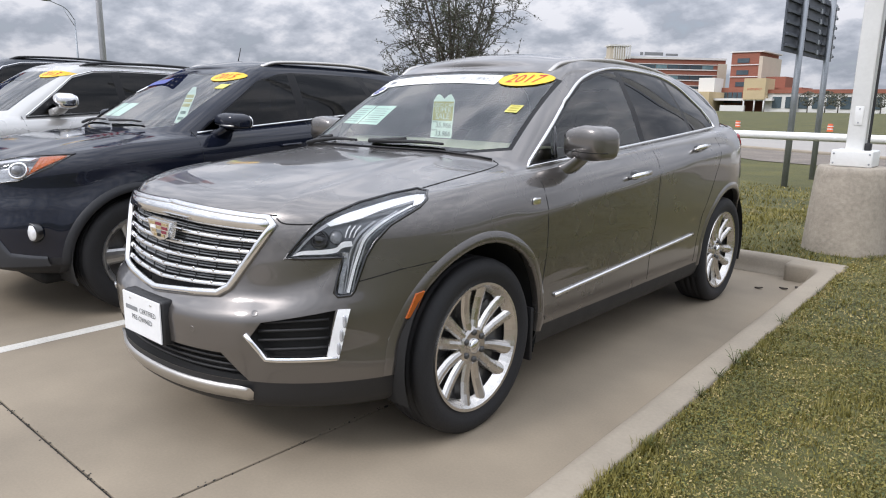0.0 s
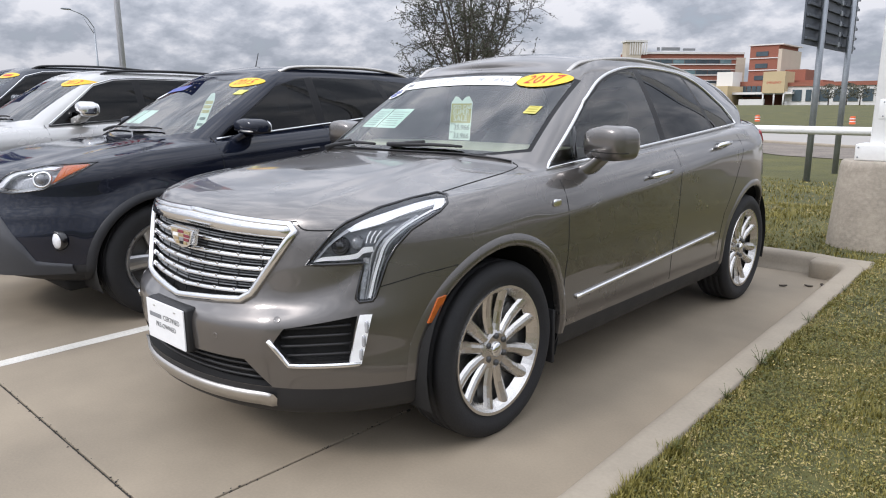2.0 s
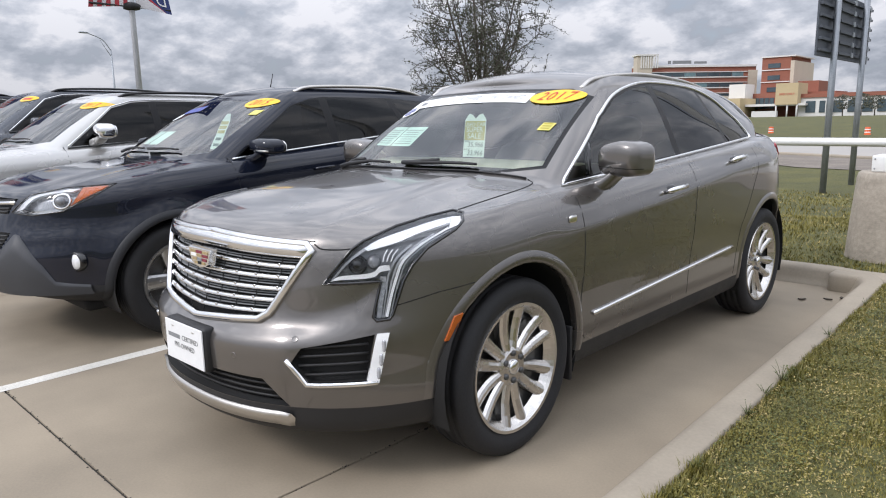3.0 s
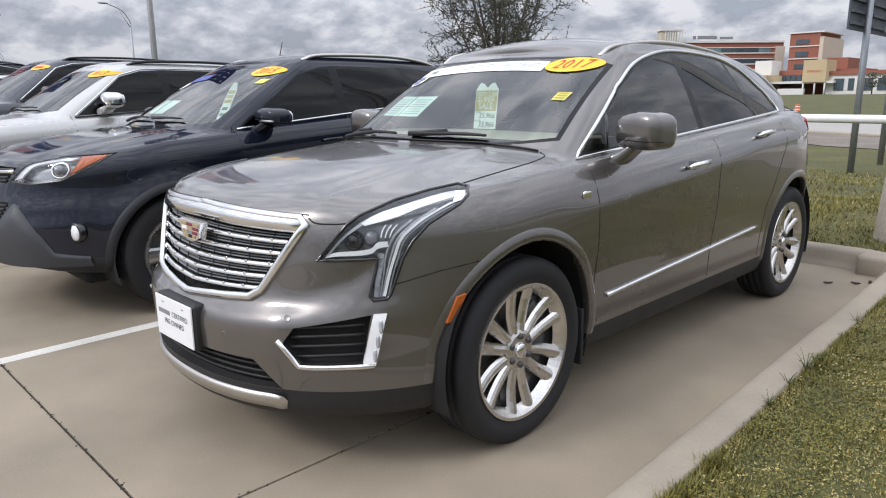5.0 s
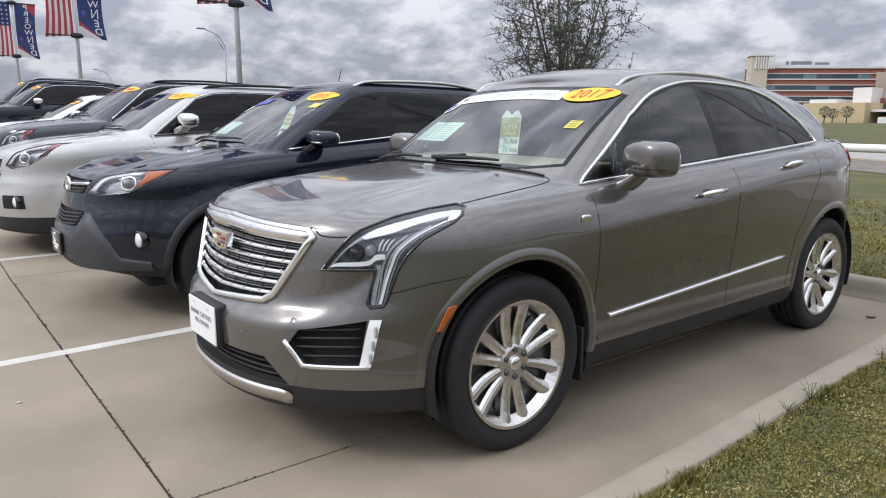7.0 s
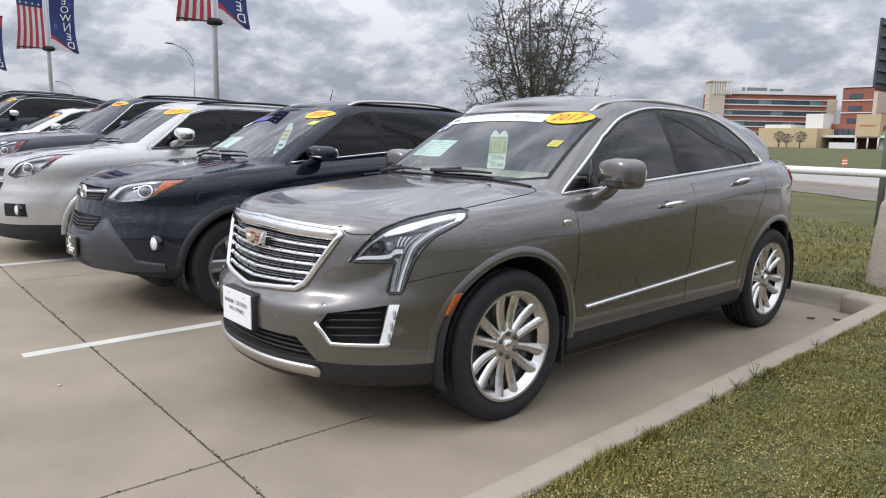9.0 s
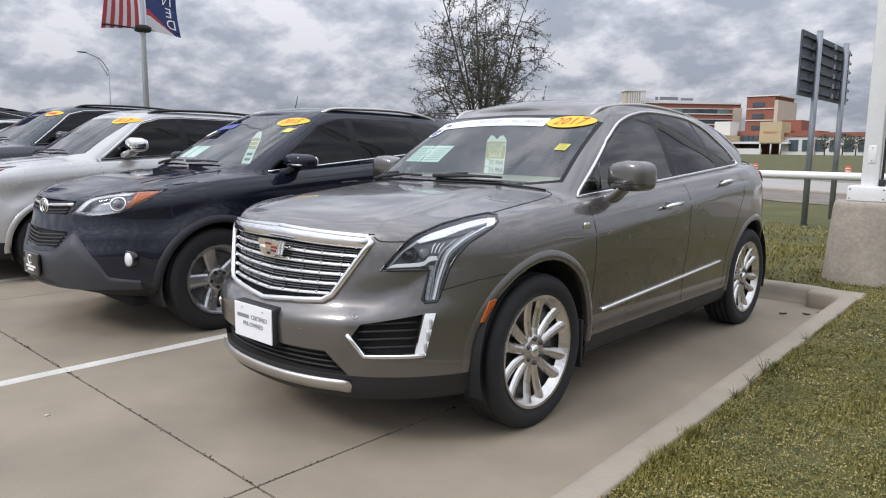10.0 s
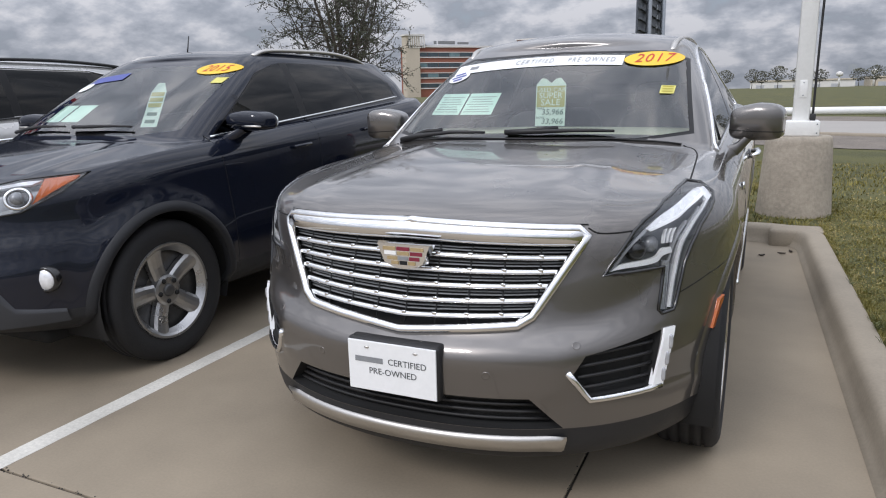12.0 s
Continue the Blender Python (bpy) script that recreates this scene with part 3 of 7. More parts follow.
def wheel(parent, x, y, r, rim, wide, style, metal, turn=0.0):
    """A wheel whose outer face looks along +x or -x by the sign of x."""
    sign = 1 if x > 0 else -1
    turned = Matrix.Rotation(0 if sign > 0 else math.pi, 4, "Z") @ Matrix.Rotation(turn, 4, "X")
    ob = part("wheel", tyre(None, r, rim, wide), RUBBER, parent, "black road tyre on an alloy rim")
    ob.matrix_basis = Matrix.Translation((x, y, r - 0.008)) @ turned
    h = wide / 2
    bm = lathe([(h * 0.55, rim - 0.035), (h * 0.80, rim - 0.014), (h * 0.90, rim - 0.004), (h * 0.92, rim + 0.008), (h * 0.84, rim + 0.012), (h * 0.7, rim + 0.004), (h * 0.45, rim - 0.02)], 64, closed=True)
    if style == "paired":
        for k in range(6):
            a = math.pi / 3 * k + 0.5
            for s in (-1, 1):
                spoke(bm, a + s * 0.27, a + s * 0.200, 0.060, rim - 0.010, 0.041, 0.055, h * 0.66, h * 0.82, 0.05)
    else:
        for k in range(5):
            a = 2 * math.pi / 5 * k + 0.31
            spoke(bm, a, a + 0.0, 0.045, rim - 0.012, 0.075, 0.098, h * 0.62, h * 0.80, 0.045)
    lathe([(h * 0.30, 0.088), (h * 0.62, 0.084), (h * 0.68, 0.070), (h * 0.66, 0.0)], 36, bm)
    bmesh.ops.recalc_face_normals(bm, faces=bm.faces)
    part("rim", bm, metal, ob, "polished silver alloy rim with slim paired spokes" if style == "paired" else "grey five-spoke alloy rim", smooth=False)
    part("wheel_well", lathe([(-h * 0.9, rim - 0.02), (h * 0.45, rim - 0.022), (h * 0.20, rim - 0.06), (h * 0.10, 0.06), (h * 0.1, 0.0)], 40, caps=False), RIM_WELL if style == "paired" else RIM_DARK, ob)
    part("brake_disc", lathe([(-0.01, 0.165), (0.012, 0.165), (0.014, 0.16), (0.016, 0.02)], 40), SATIN, ob)
    nuts = 6 if style == "paired" else 5
    for k in range(nuts):
        a = 2 * math.pi * k / nuts + 0.5
        part("wheel_nut", lathe([(h * 0.5, 0.014), (h * 0.72, 0.014), (h * 0.76, 0.009), (h * 0.77, 0.0)], 8, at=(0, math.cos(a) * 0.060, math.sin(a) * 0.060)), RIM_DARK if style == "paired" else CAVITY, ob)
    part("hub_cap", lathe([(h * 0.6, 0.034), (h * 0.74, 0.033), (h * 0.79, 0.026), (h * 0.80, 0.0)], 24), CHROME if style == "paired" else RIM_DARK, ob)
    return ob


def seam(form, points, how, parent, name="panel_gap", r=0.0028, mat=None, out=-0.0012, sides=6, closed=False, step=0.04, label="", smooth_line=False):
    """A thin line or bar that follows the car's skin."""
    line = along(points, 8, closed) if smooth_line else straight(points, step, closed)
    return part(name, tube([how(*p, out) for p in line], r, sides, closed=closed), mat or SEAM, parent, label)


def arch_lip(form, y, z, r0, r1, a0, a1, sign, parent, mat, proud=0.012):
    """The moulded edge round a wheel opening."""
    bm, rows = bmesh.new(), []
    for k in range(45):
        a = a0 + (a1 - a0) * k / 44
        row = []
        for r, out in ((r1, 0.0005), (r1 - 0.006, proud), (0.5 * (r0 + r1), proud + 0.004), (r0 + 0.006, proud + 0.004), (r0, proud - 0.004), (r0 + 0.002, -0.035)):
            p = form.side(y + r * math.cos(a), z + r * math.sin(a), 0.0, sign)
            row.append(bm.verts.new(p + Vector((sign * out, 0, 0))))
        rows.append(row)
    for a, b in zip(rows, rows[1:]):
        for k in range(5):
            bm.faces.new((a[k], a[k + 1], b[k + 1], b[k]))
    bmesh.ops.recalc_face_normals(bm, faces=bm.faces)
    return part("arch_trim", bm, mat, parent)


def decal(bm, how, mat, parent, name, label="", out=0.003):
    """A flat print laid on a car's skin: how takes its x and y."""
    return part(name, moved(bm, lambda p: how(p.x, p.y, out)), mat, parent, label)


def cabin(d, parent, light=False):
    """Seats, dashboard and wheel that show through the glass."""
    W, yc, zb = d["half"], d["cowl_y"], d["belt_z"]
    trim = TAN if light else DARK_TRIM
    bm = bmesh.new()
    x = W - 0.175
    top = 0.105 if light else 0.03
    rows = [(-x, yc + 0.14, zb + top - 0.01), (-x, yc + 0.55, zb + top), (-x, yc + 0.70, zb - 0.12), (-x, yc + 0.72, 0.5)]
    grid = []
    for i in range(13):
        t = i / 12
        grid.append([bm.verts.new(((-x + 2 * x * t) * (0.88 if yy < yc + 0.3 else 1), yy - 0.10 * math.sin(math.pi * t), zz + 0.015 * math.sin(math.pi * t))) for _, yy, zz in rows])
    for a, b in zip(grid, grid[1:]):
        for k in range(3):
            bm.faces.new((a[k], b[k], b[k + 1], a[k + 1]))
    part("dashboard", bm, trim, parent, "beige moulded dashboard" if light else "dark moulded dashboard")
    bm = tube([(0.36 + 0.18 * math.cos(a), yc + 0.80 + 0.06 * math.sin(a), zb - 0.10 + 0.17 * math.sin(a)) for a in (2 * math.pi * k / 24 for k in range(24))], 0.015, 8, closed=True)
    tube([(0.20, yc + 0.78, zb - 0.1), (0.52, yc + 0.78, zb - 0.1)], 0.018, 8, bm)
    part("steering_wheel", bm, DARK_TRIM, parent)
    for sx in (-0.37, 0.37):
        for sy in (1.30, 2.22):
            seat = bmesh.new()
            blob((sx, yc + sy - 0.22, 0.62), (0.25, 0.27, 0.10), 3.5, seat)
            blob((sx, yc + sy + 0.08, 0.92), (0.24, 0.085, 0.34), 3.5, seat, turn=Matrix.Rotation(radians(-14), 3, "X"))
            part("seat", seat, DARK_TRIM, parent)
            part("headrest", blob((sx, yc + sy + 0.20, 1.33), (0.13, 0.05, 0.085), 3.0), DARK_TRIM, parent)
    bm = bmesh.new()
    box(bm, (-x - 0.03, yc + 0.25, 0.30), (x + 0.03, d["rear"] - 0.45, 0.42), 0.03)
    part("cabin_floor", bm, DARK_TRIM, parent)
    for s in (-1, 1):
        lo, hi = sorted((s * (W - 0.16), s * (W - 0.12)))
        part("door_lining", boxed((lo, yc + 0.42, 0.40), (hi, d["rear"] - 0.8, zb - 0.03), 0.015), trim, parent)


def underside(d, parent):
    part("underbody", boxed((-0.60, d["front"] + 0.42, 0.20), (0.60, d["rear"] - 0.4, 0.30), 0.04), CAVITY, parent)
    for y in (0, d["base"]):
        for s in (-1, 1):
            bm = bmesh.new()
            rows = []
            for k in range(25):
                a = -0.35 + (math.pi + 0.7) * k / 24
                r = d["arch"] + 0.012
                rows.append([bm.verts.new((s * x, y + r * math.cos(a), d["hub"] + r * math.sin(a))) for x in (0.45, d["half"] - 0.034)])
            mid = [bm.verts.new((s * 0.45, y, d["hub"]))]
            for a, b in zip(rows, rows[1:]):
                bm.faces.new((a[0], b[0], b[1], a[1]))
                bm.faces.new((mid[0], b[0], a[0]))
            part("wheel_arch_liner", bm, CAVITY, parent)


def side_mirror(parent, at, size, sign, mat, stalk, lower=None, lean=0.0, strip=None, power=4.2):
    """Door mirror: flat-topped housing that narrows inwards, on a wedge-shaped foot."""
    x, y, z = at
    sx, sy, sz = size
    turn = Matrix.Rotation(sign * radians(-8), 3, "Z") @ Matrix.Rotation(sign * lean, 3, "Y")

    def place(p):
        u, w = p.x / sx, p.z / sz
        tall = p.z * (1.10 - 0.30 * max(0.0, -u) - 0.10 * max(0.0, u) ** 3) if p.z > 0 else p.z * (0.70 - 0.12 * max(0.0, u))
        deep = p.y * (1 - 0.22 * max(0.0, -w)) * (1 - 0.12 * max(0.0, u)) - 0.014 * max(0.0, u) * (p.y < 0)
        return turn @ Vector((sign * (p.x - 0.02 * w * sx), deep + 0.25 * sy * max(0.0, u) ** 2, tall)) + Vector((sign * x, y, z))

    ob = part("side_mirror", moved(blob((0, 0, 0), size, power, segments=40, rings=22), place), mat, parent, "painted door mirror housing")
    band = bmesh.new()
    tube([place(Vector((sx * 1.004 * math.copysign(abs(math.cos(a)) ** (2 / 4.6), math.cos(a)), -sy * 1.004 * abs(math.sin(a)) ** (2 / 4.6), -0.34 * sz))) for a in np.linspace(0.05, math.pi - 0.05, 26)], 0.0022, 6, band)
    part("housing_gap", band, SEAM, ob)
    if strip:
        part("mirror_signal", tube([place(Vector((sx * c, -sy * 1.0 * (1 - abs(c) ** 4.6) ** (1 / 4.6) - 0.002, -0.36 * sz))) for c in (0.1, 0.35, 0.6, 0.8, 0.93)], [0.003, 0.007, 0.008, 0.008, 0.005], 8), strip, ob)
    part("mirror_glass", moved(blob((0, sy * 0.96, 0.0), (sx * 0.88, 0.006, sz * 0.80), 4.0), place), CHROME, ob)
    foot, rows = bmesh.new(), []
    ends = ((stalk[0] - 0.02, stalk[1], stalk[2], 0.050, 0.034), (stalk[0] + 0.02, stalk[1] + 0.01, stalk[2] + 0.016, 0.050, 0.034),
            (0.45 * stalk[0] + 0.55 * (x - 0.03), 0.4 * stalk[1] + 0.6 * y, 0.45 * stalk[2] + 0.55 * (z - sz * 0.6), 0.050, 0.034), (x - 0.02, y, z - sz * 0.42, 0.052, 0.028))
    for cx, cy, cz, hy, hz in ends:
        rows.append([foot.verts.new((sign * cx, cy + hy * math.copysign(abs(math.cos(a)) ** 0.55, math.cos(a)), cz + hz * math.copysign(abs(math.sin(a)) ** 0.55, math.sin(a)))) for a in np.linspace(0, 2 * math.pi, 20, endpoint=False)])
    for a, b in zip(rows, rows[1:]):
        for k in range(20):
            foot.faces.new((a[k], a[(k + 1) % 20], b[(k + 1) % 20], b[k]))
    bmesh.ops.recalc_face_normals(foot, faces=foot.faces)
    part("mirror_foot", foot, lower or mat, ob)
    return ob


def ribbon(how, a, b, out, mat, parent, name="light_guide", deep=0.012):
    """A flat reflector strip between two lines on the skin."""
    pa, pb, bm = along(a, 5), along(b, 5), bmesh.new()
    rows = [[bm.verts.new(how(p[0], p[1], out - deep)), bm.verts.new(how(p[0], p[1], out)), bm.verts.new(how(q[0], q[1], out)), bm.verts.new(how(q[0], q[1], out - deep))] for p, q in zip(pa, pb)]
    for r, t in zip(rows, rows[1:]):
        for k in range(3):
            bm.faces.new((r[k], r[k + 1], t[k + 1], t[k]))
    bm.faces.new(rows[0])
    bm.faces.new(rows[-1][::-1])
    bmesh.ops.recalc_face_normals(bm, faces=bm.faces)
    return part(name, bm, mat, parent, smooth=False)


def car_shell(d, paint, cuts):
    """Skin of a car with its openings cut: returns the form, the rest of the skin and the pieces."""
    lower, upper = car_rings(d)
    bm = skin(lower, upper, d.get("steps", [3, 3, 3, 2, 2, 4, 3, 3, 3, 7, 7]), [10, 10, 3], d.get("crown", 0.05))
    if "sculpt" in d:
        for v in bm.verts:
            v.co = d["sculpt"](v.co)
    form = Form(bm)
    pieces = {}
    for y in (0, d["base"]):
        for s in (-1, 1):
            faces = stencil(bm, circle(y, d["hub"], d["arch"]), SIDE, lambda c: c.x * s > 0.35 and c.z < 1.1)
            lift(bm, faces).free()
    for name, polys, axes, keep in cuts:
        for p in polys:
            faces = stencil(bm, p, axes, keep)
            if faces:
                pieces.setdefault(name, []).append(lift(bm, faces))
    return form, bm, pieces


def join(bms):
    out = bmesh.new()
    for bm in bms:
        made = {v: out.verts.new(v.co) for v in bm.verts}
        for f in bm.faces:
            out.faces.new([made[v] for v in f.verts])
        bm.free()
    bmesh.ops.remove_doubles(out, verts=out.verts, dist=1e-4)
    return out


def left(c):
    return c.x > 0.3


def right(c):
    return c.x < -0.3


# ---- the warm grey luxury crossover ----
SUV = dict(front=-0.985, rear=3.80, half=0.945, nose_z=1.0, cowl_y=0.295, cowl_bend=0.25, cowl_z=1.150, belt_z=1.075, belt_slope=0.06, top_y=0.945, top_z=1.565, top_half=0.615,
           window_top=1.60, peak_y=1.65, fall=0.070, base=2.857, hub=0.392, arch=0.437, crown=0.05, tail_n=2.3, tail_round=1.0, tail_top=0.24, tail_in=0.72, waist=1.0)


def ease(t):
    t = max(0.0, min(1.0, t))
    return t * t * (3 - 2 * t)


def crest_line(d, above, below):
    """A pressed edge: falls off at its own width on each side."""
    return math.exp(-abs(d) / (above if d > 0 else below))


def suv_sculpt(p):
    """The pressed lines of bonnet, cheeks, bumper and doors."""
    s, x, y, z = (1 if p.x >= 0 else -1), abs(p.x), p.y, p.z
    u = 0.866 * x + 0.5 * y
    inward = 0.0
    if y < 0 and x > 0.25 and z < 1.0:
        # scoop under the lamp, with a bright ledge below it
        low = float(np.interp(u, [-0.10, 0.079, 0.215, 0.272, 0.34], [0.655, 0.685, 0.735, 0.756, 0.830]))
        high = float(np.interp(u, [0.0, 0.079, 0.34], [0.80, 0.809, 0.842]))
        wide = ease((u + 0.07) / 0.12) * ease((0.37 - u) / 0.05)
        if low <= z < high:
            inward += 0.010 * wide * (high - z) / (high - low)
        elif low - 0.05 < z < low:
            inward += 0.010 * wide * (1 - (low - z) / 0.05)
        # bumper corner beside the fog lamp, and the ledge under it
        inward -= 0.011 * crest_line(u - 0.002 - 0.12 * (z - 0.54), 0.05, 0.10) * ease((z - 0.44) / 0.06) * ease((0.69 - z) / 0.05)
        ledge = float(np.interp(u, [0.05, 0.5], [0.458, 0.440]))
        inward -= 0.008 * crest_line(z - ledge, 0.012, 0.06) * ease((u - 0.02) / 0.08) * ease((0.62 - u) / 0.12)
        # ledge that leads from the lamp blade to the fog lamp
        inward -= 0.004 * crest_line(z - float(np.interp(u, [0.10, 0.243, 0.34], [0.645, 0.668, 0.684])), 0.010, 0.03) * ease((u - 0.08) / 0.10) * ease((0.46 - u) / 0.1)
    x, y = x - 0.5 * inward, y + 0.866 * inward
    if z > 0.97 and y < 0.32 and x < 0.74:
        # bonnet: one pressed edge each side of the raised middle
        edge = float(np.interp(y, [-0.80, -0.50, -0.30, 0.0, 0.30], [0.55, 0.545, 0.52, 0.475, 0.44]))
        z += 0.011 * crest_line(edge - x, 0.16, 0.055) * ease((z - 0.97) / 0.05) * ease((0.30 - y) / 0.12)
    if y > 0.1 and 0.6 < z < 1.2 and x > 0.75:
        # shoulder through the door handles
        line = float(np.interp(y, [0.3, 1.22, 2.35, 3.0], [0.915, 0.980, 1.095, 1.12]))
        x += 0.013 * crest_line(z - line, 0.030, 0.14) * ease((y - 0.15) / 0.5) * ease((3.3 - y) / 0.6)
    return Vector((s * x, y, z))


SUV.update(tuck=0.026, sculpt=suv_sculpt, steps=[4, 4, 5, 5, 5, 5, 6, 5, 5, 8, 8])
NF = 54


def build_suv():
    d = SUV
    car = thing("crossover_car", "warm grey metallic luxury crossover with chrome grille on concrete", "car", Matrix.Identity(4), "cars parked in the row")
    win_front = [(0.475, 1.122), (0.93, 1.395), (1.16, 1.505), (1.40, 1.565), (1.580, 1.583), (1.610, 1.191)]
    win_rear = [(1.675, 1.195), (1.645, 1.588), (2.05, 1.580), (2.235, 1.560), (2.365, 1.230)]
    win_quarter = [(2.405, 1.232), (2.285, 1.552), (2.51, 1.488), (2.69, 1.375), (2.79, 1.266), (2.78, 1.258)]
    band = [(0.452, 1.108), (0.92, 1.404), (1.15, 1.516), (1.40, 1.578), (1.66, 1.602), (2.06, 1.593), (2.30, 1.568), (2.52, 1.504), (2.72, 1.381), (2.818, 1.258), (1.63, 1.183)]
    band = [tuple(p) for p in along(band[1:9], 4)] + band[9:] + band[:1]
    screen = [(-0.70, 1.19), (-0.62, 1.51), (-0.5, 1.548), (0, 1.562), (0.5, 1.548), (0.62, 1.51), (0.70, 1.19), (0.5, 1.165), (-0.5, 1.165)]
    frit = [(-0.722, 1.178), (-0.637, 1.515), (-0.52, 1.560), (0, 1.575), (0.52, 1.560), (0.637, 1.515), (0.722, 1.178), (0.5, 1.1535), (-0.5, 1.1535)]
    grille = [(0, 0.976), (0.515, 0.964), (0.540, 0.945), (0.405, 0.710), (0.365, 0.683), (0, 0.648), (-0.365, 0.683), (-0.405, 0.710), (-0.540, 0.945), (-0.515, 0.964)]
    low = [(-0.505, 0.366), (-0.415, 0.470), (0.415, 0.470), (0.505, 0.366)]
    lamp_a = [(0.139, 0.826), (0.242, 0.951), (0.281, 0.980), (0.378, 1.024), (0.452, 0.887), (0.425, 0.835)]
    lamp_b = [(0.378, 1.024), (0.467, 1.047), (0.500, 0.946), (0.452, 0.887)]
    lamp_c = [(0.467, 1.047), (0.546, 1.060), (0.591, 1.054), (0.604, 1.026), (0.586, 1.002), (0.500, 0.946)]
    blade = [(0.346, 0.834), (0.425, 0.835), (0.4065, 0.7725), (0.388, 0.710), (0.378, 0.696), (0.335, 0.692), (0.322, 0.706)]
    fog = [(0.030, 0.545), (0.070, 0.600), (0.330, 0.645), (0.300, 0.470), (0.095, 0.465)]
    near = lambda c: c.y < 0.1 and c.x > 0.2
    near_r = lambda c: c.y < 0.1 and c.x < -0.2
    nose = lambda c: c.y < -0.3
    cuts = [("side_window_front", [win_front], SIDE, left), ("side_window_front", [win_front], SIDE, right),
            ("side_window_rear", [win_rear], SIDE, left), ("side_window_rear", [win_rear], SIDE, right),
            ("quarter_window", [win_quarter], SIDE, left), ("quarter_window", [win_quarter], SIDE, right),
            ("window_band", [band], SIDE, left), ("window_band", [band], SIDE, right),
            ("windscreen", [screen], FRONT, lambda c: c.y < 1.4 and c.z > 1.155 and c.y > 0.28),
            ("screen_band", [frit], FRONT, lambda c: c.y < 1.4 and c.z > 1.151 and c.y > 0.285),
            ("grille", [grille], FRONT, nose), ("low", [low], FRONT, nose),
            ("lamp_l", [lamp_a, lamp_b, lamp_c, blade], SLANT_L, near), ("lamp_r", [lamp_a, lamp_b, lamp_c, blade], SLANT_R, near_r),
            ("fog_l", [fog], SLANT_L, near), ("fog_r", [fog], SLANT_R, near_r),
            ("cladding", [[(-3, 0.10), (3, 0.10), (3, 0.365), (-3, 0.365)]], FRONT, lambda c: True)]
    form, bm, got = car_shell(d, PAINT, cuts)
    part("body", bm, PAINT, car, "warm grey metallic painted body shell", shape=form)
    part("lower_cladding", join(got["cladding"]), PLASTIC, car, "black plastic lower cladding", shape=form)
    for k, piece in enumerate(got["side_window_front"]):
        part("side_window", piece, GLASS_FRONT, car, "green-tinted front door glass", shape=form)
    for piece in got["side_window_rear"] + got["quarter_window"]:
        part("side_window", piece, GLASS_DARK, car, "dark privacy glass", shape=form)
    for piece in got["window_band"]:
        part("window_frame", piece, PILLAR, car, "gloss black pillar and window frame", shape=form)
    part("screen_band", join(got["screen_band"]), PILLAR, car, "black band round the windscreen", shape=form)
    part("windscreen", join(got["windscreen"]), GLASS, car, "curved windscreen reflecting clouds", shape=form)
    # grille
    hole = join(got["grille"])
    part("grille_backing", pocket(hole, form, 0.055), CAVITY, car)
    hole.free()
    outer = [(0, 0.976), (0.515, 0.964), (0.541, 0.944), (0.405, 0.710), (0.365, 0.683), (0, 0.648), (-0.365, 0.683), (-0.405, 0.710), (-0.541, 0.944), (-0.515, 0.964)]
    seam(form, outer, form.front, car, "grille_surround", 0.016, CHROME, 0.004, 10, True, 0.03, "bright chrome grille surround")
    rows, bar = [], bmesh.new()
    for i in range(27):
        x = -0.532 + 1.064 * i / 26
        z = 0.967 - 0.008 * abs(x) / 0.5
        p = form.front(x, z - 0.012, 0.0)
        rows.append([bar.verts.new(p + Vector(o)) for o in ((0, 0.018, 0.027), (0, -0.008, 0.022), (0, -0.018, 0.012), (0, -0.027, -0.020), (0, 0.010, -0.028))])
    for a, b in zip(rows, rows[1:]):
        for k in range(4):
            bar.faces.new((a[k], b[k], b[k + 1], a[k + 1]))
    bar.faces.new(rows[0])
    bar.faces.new(rows[-1][::-1])
    bmesh.ops.recalc_face_normals(bar, faces=bar.faces)
    part("grille_top_bar", bar, CHROME, car)

    def half_width(z):
        return float(np.interp(z, [0.648, 0.683, 0.71, 0.945], [0.06, 0.355, 0.40, 0.535]))

    def bar_line(z0, name, tall, thick, mat, inset):
        bmx, rows = bmesh.new(), []
        h = half_width(z0 + 0.01)
        for i in range(25):
            x = -h + 2 * h * i / 24
            z = z0 + (0.014 - 0.046 * (0.945 - z0) / 0.25) * (1 - abs(x) / 0.52)
            p = form.front(x, z, -inset)
            rows.append([bmx.verts.new(p + Vector(o)) for o in ((0, thick, tall - 0.002), (0, 0.004, tall), (0, -0.007, -tall * 0.45), (0, -0.005, -tall), (0, thick, -tall))])
        for a, b in zip(rows, rows[1:]):
            for k in range(4):
                bmx.faces.new((a[k], b[k], b[k + 1], a[k + 1]))
        bmesh.ops.recalc_face_normals(bmx, faces=bmx.faces)
        part(name, bmx, mat, car)

    for k in range(6):
        bar_line(0.925 - 0.0405 * k, "grille_bar", 0.0085, 0.009, CHROME, 0.004)
        for j in range(-4, 5):
            x, z0 = j * 0.105, 0.925 - 0.0405 * k
            if abs(x) < half_width(z0) - 0.02 and not (k < 2 and j == 0):
                z = z0 + (0.014 - 0.046 * (0.945 - z0) / 0.25) * (1 - abs(x) / 0.52)
                part("grille_clip", moved(boxed((-0.008, -0.0005, -0.0095), (0.008, 0.006, 0.0085), 0.002), lambda p, q=form.front(x, z, -0.001): p + q), CHROME, car)
        if k:
            bar_line(0.949 - 0.0405 * k, "grille_slat", 0.0016, 0.006, GREY_INK, 0.024)
            bar_line(0.940 - 0.0405 * k, "grille_slat", 0.0016, 0.006, GREY_INK, 0.024)
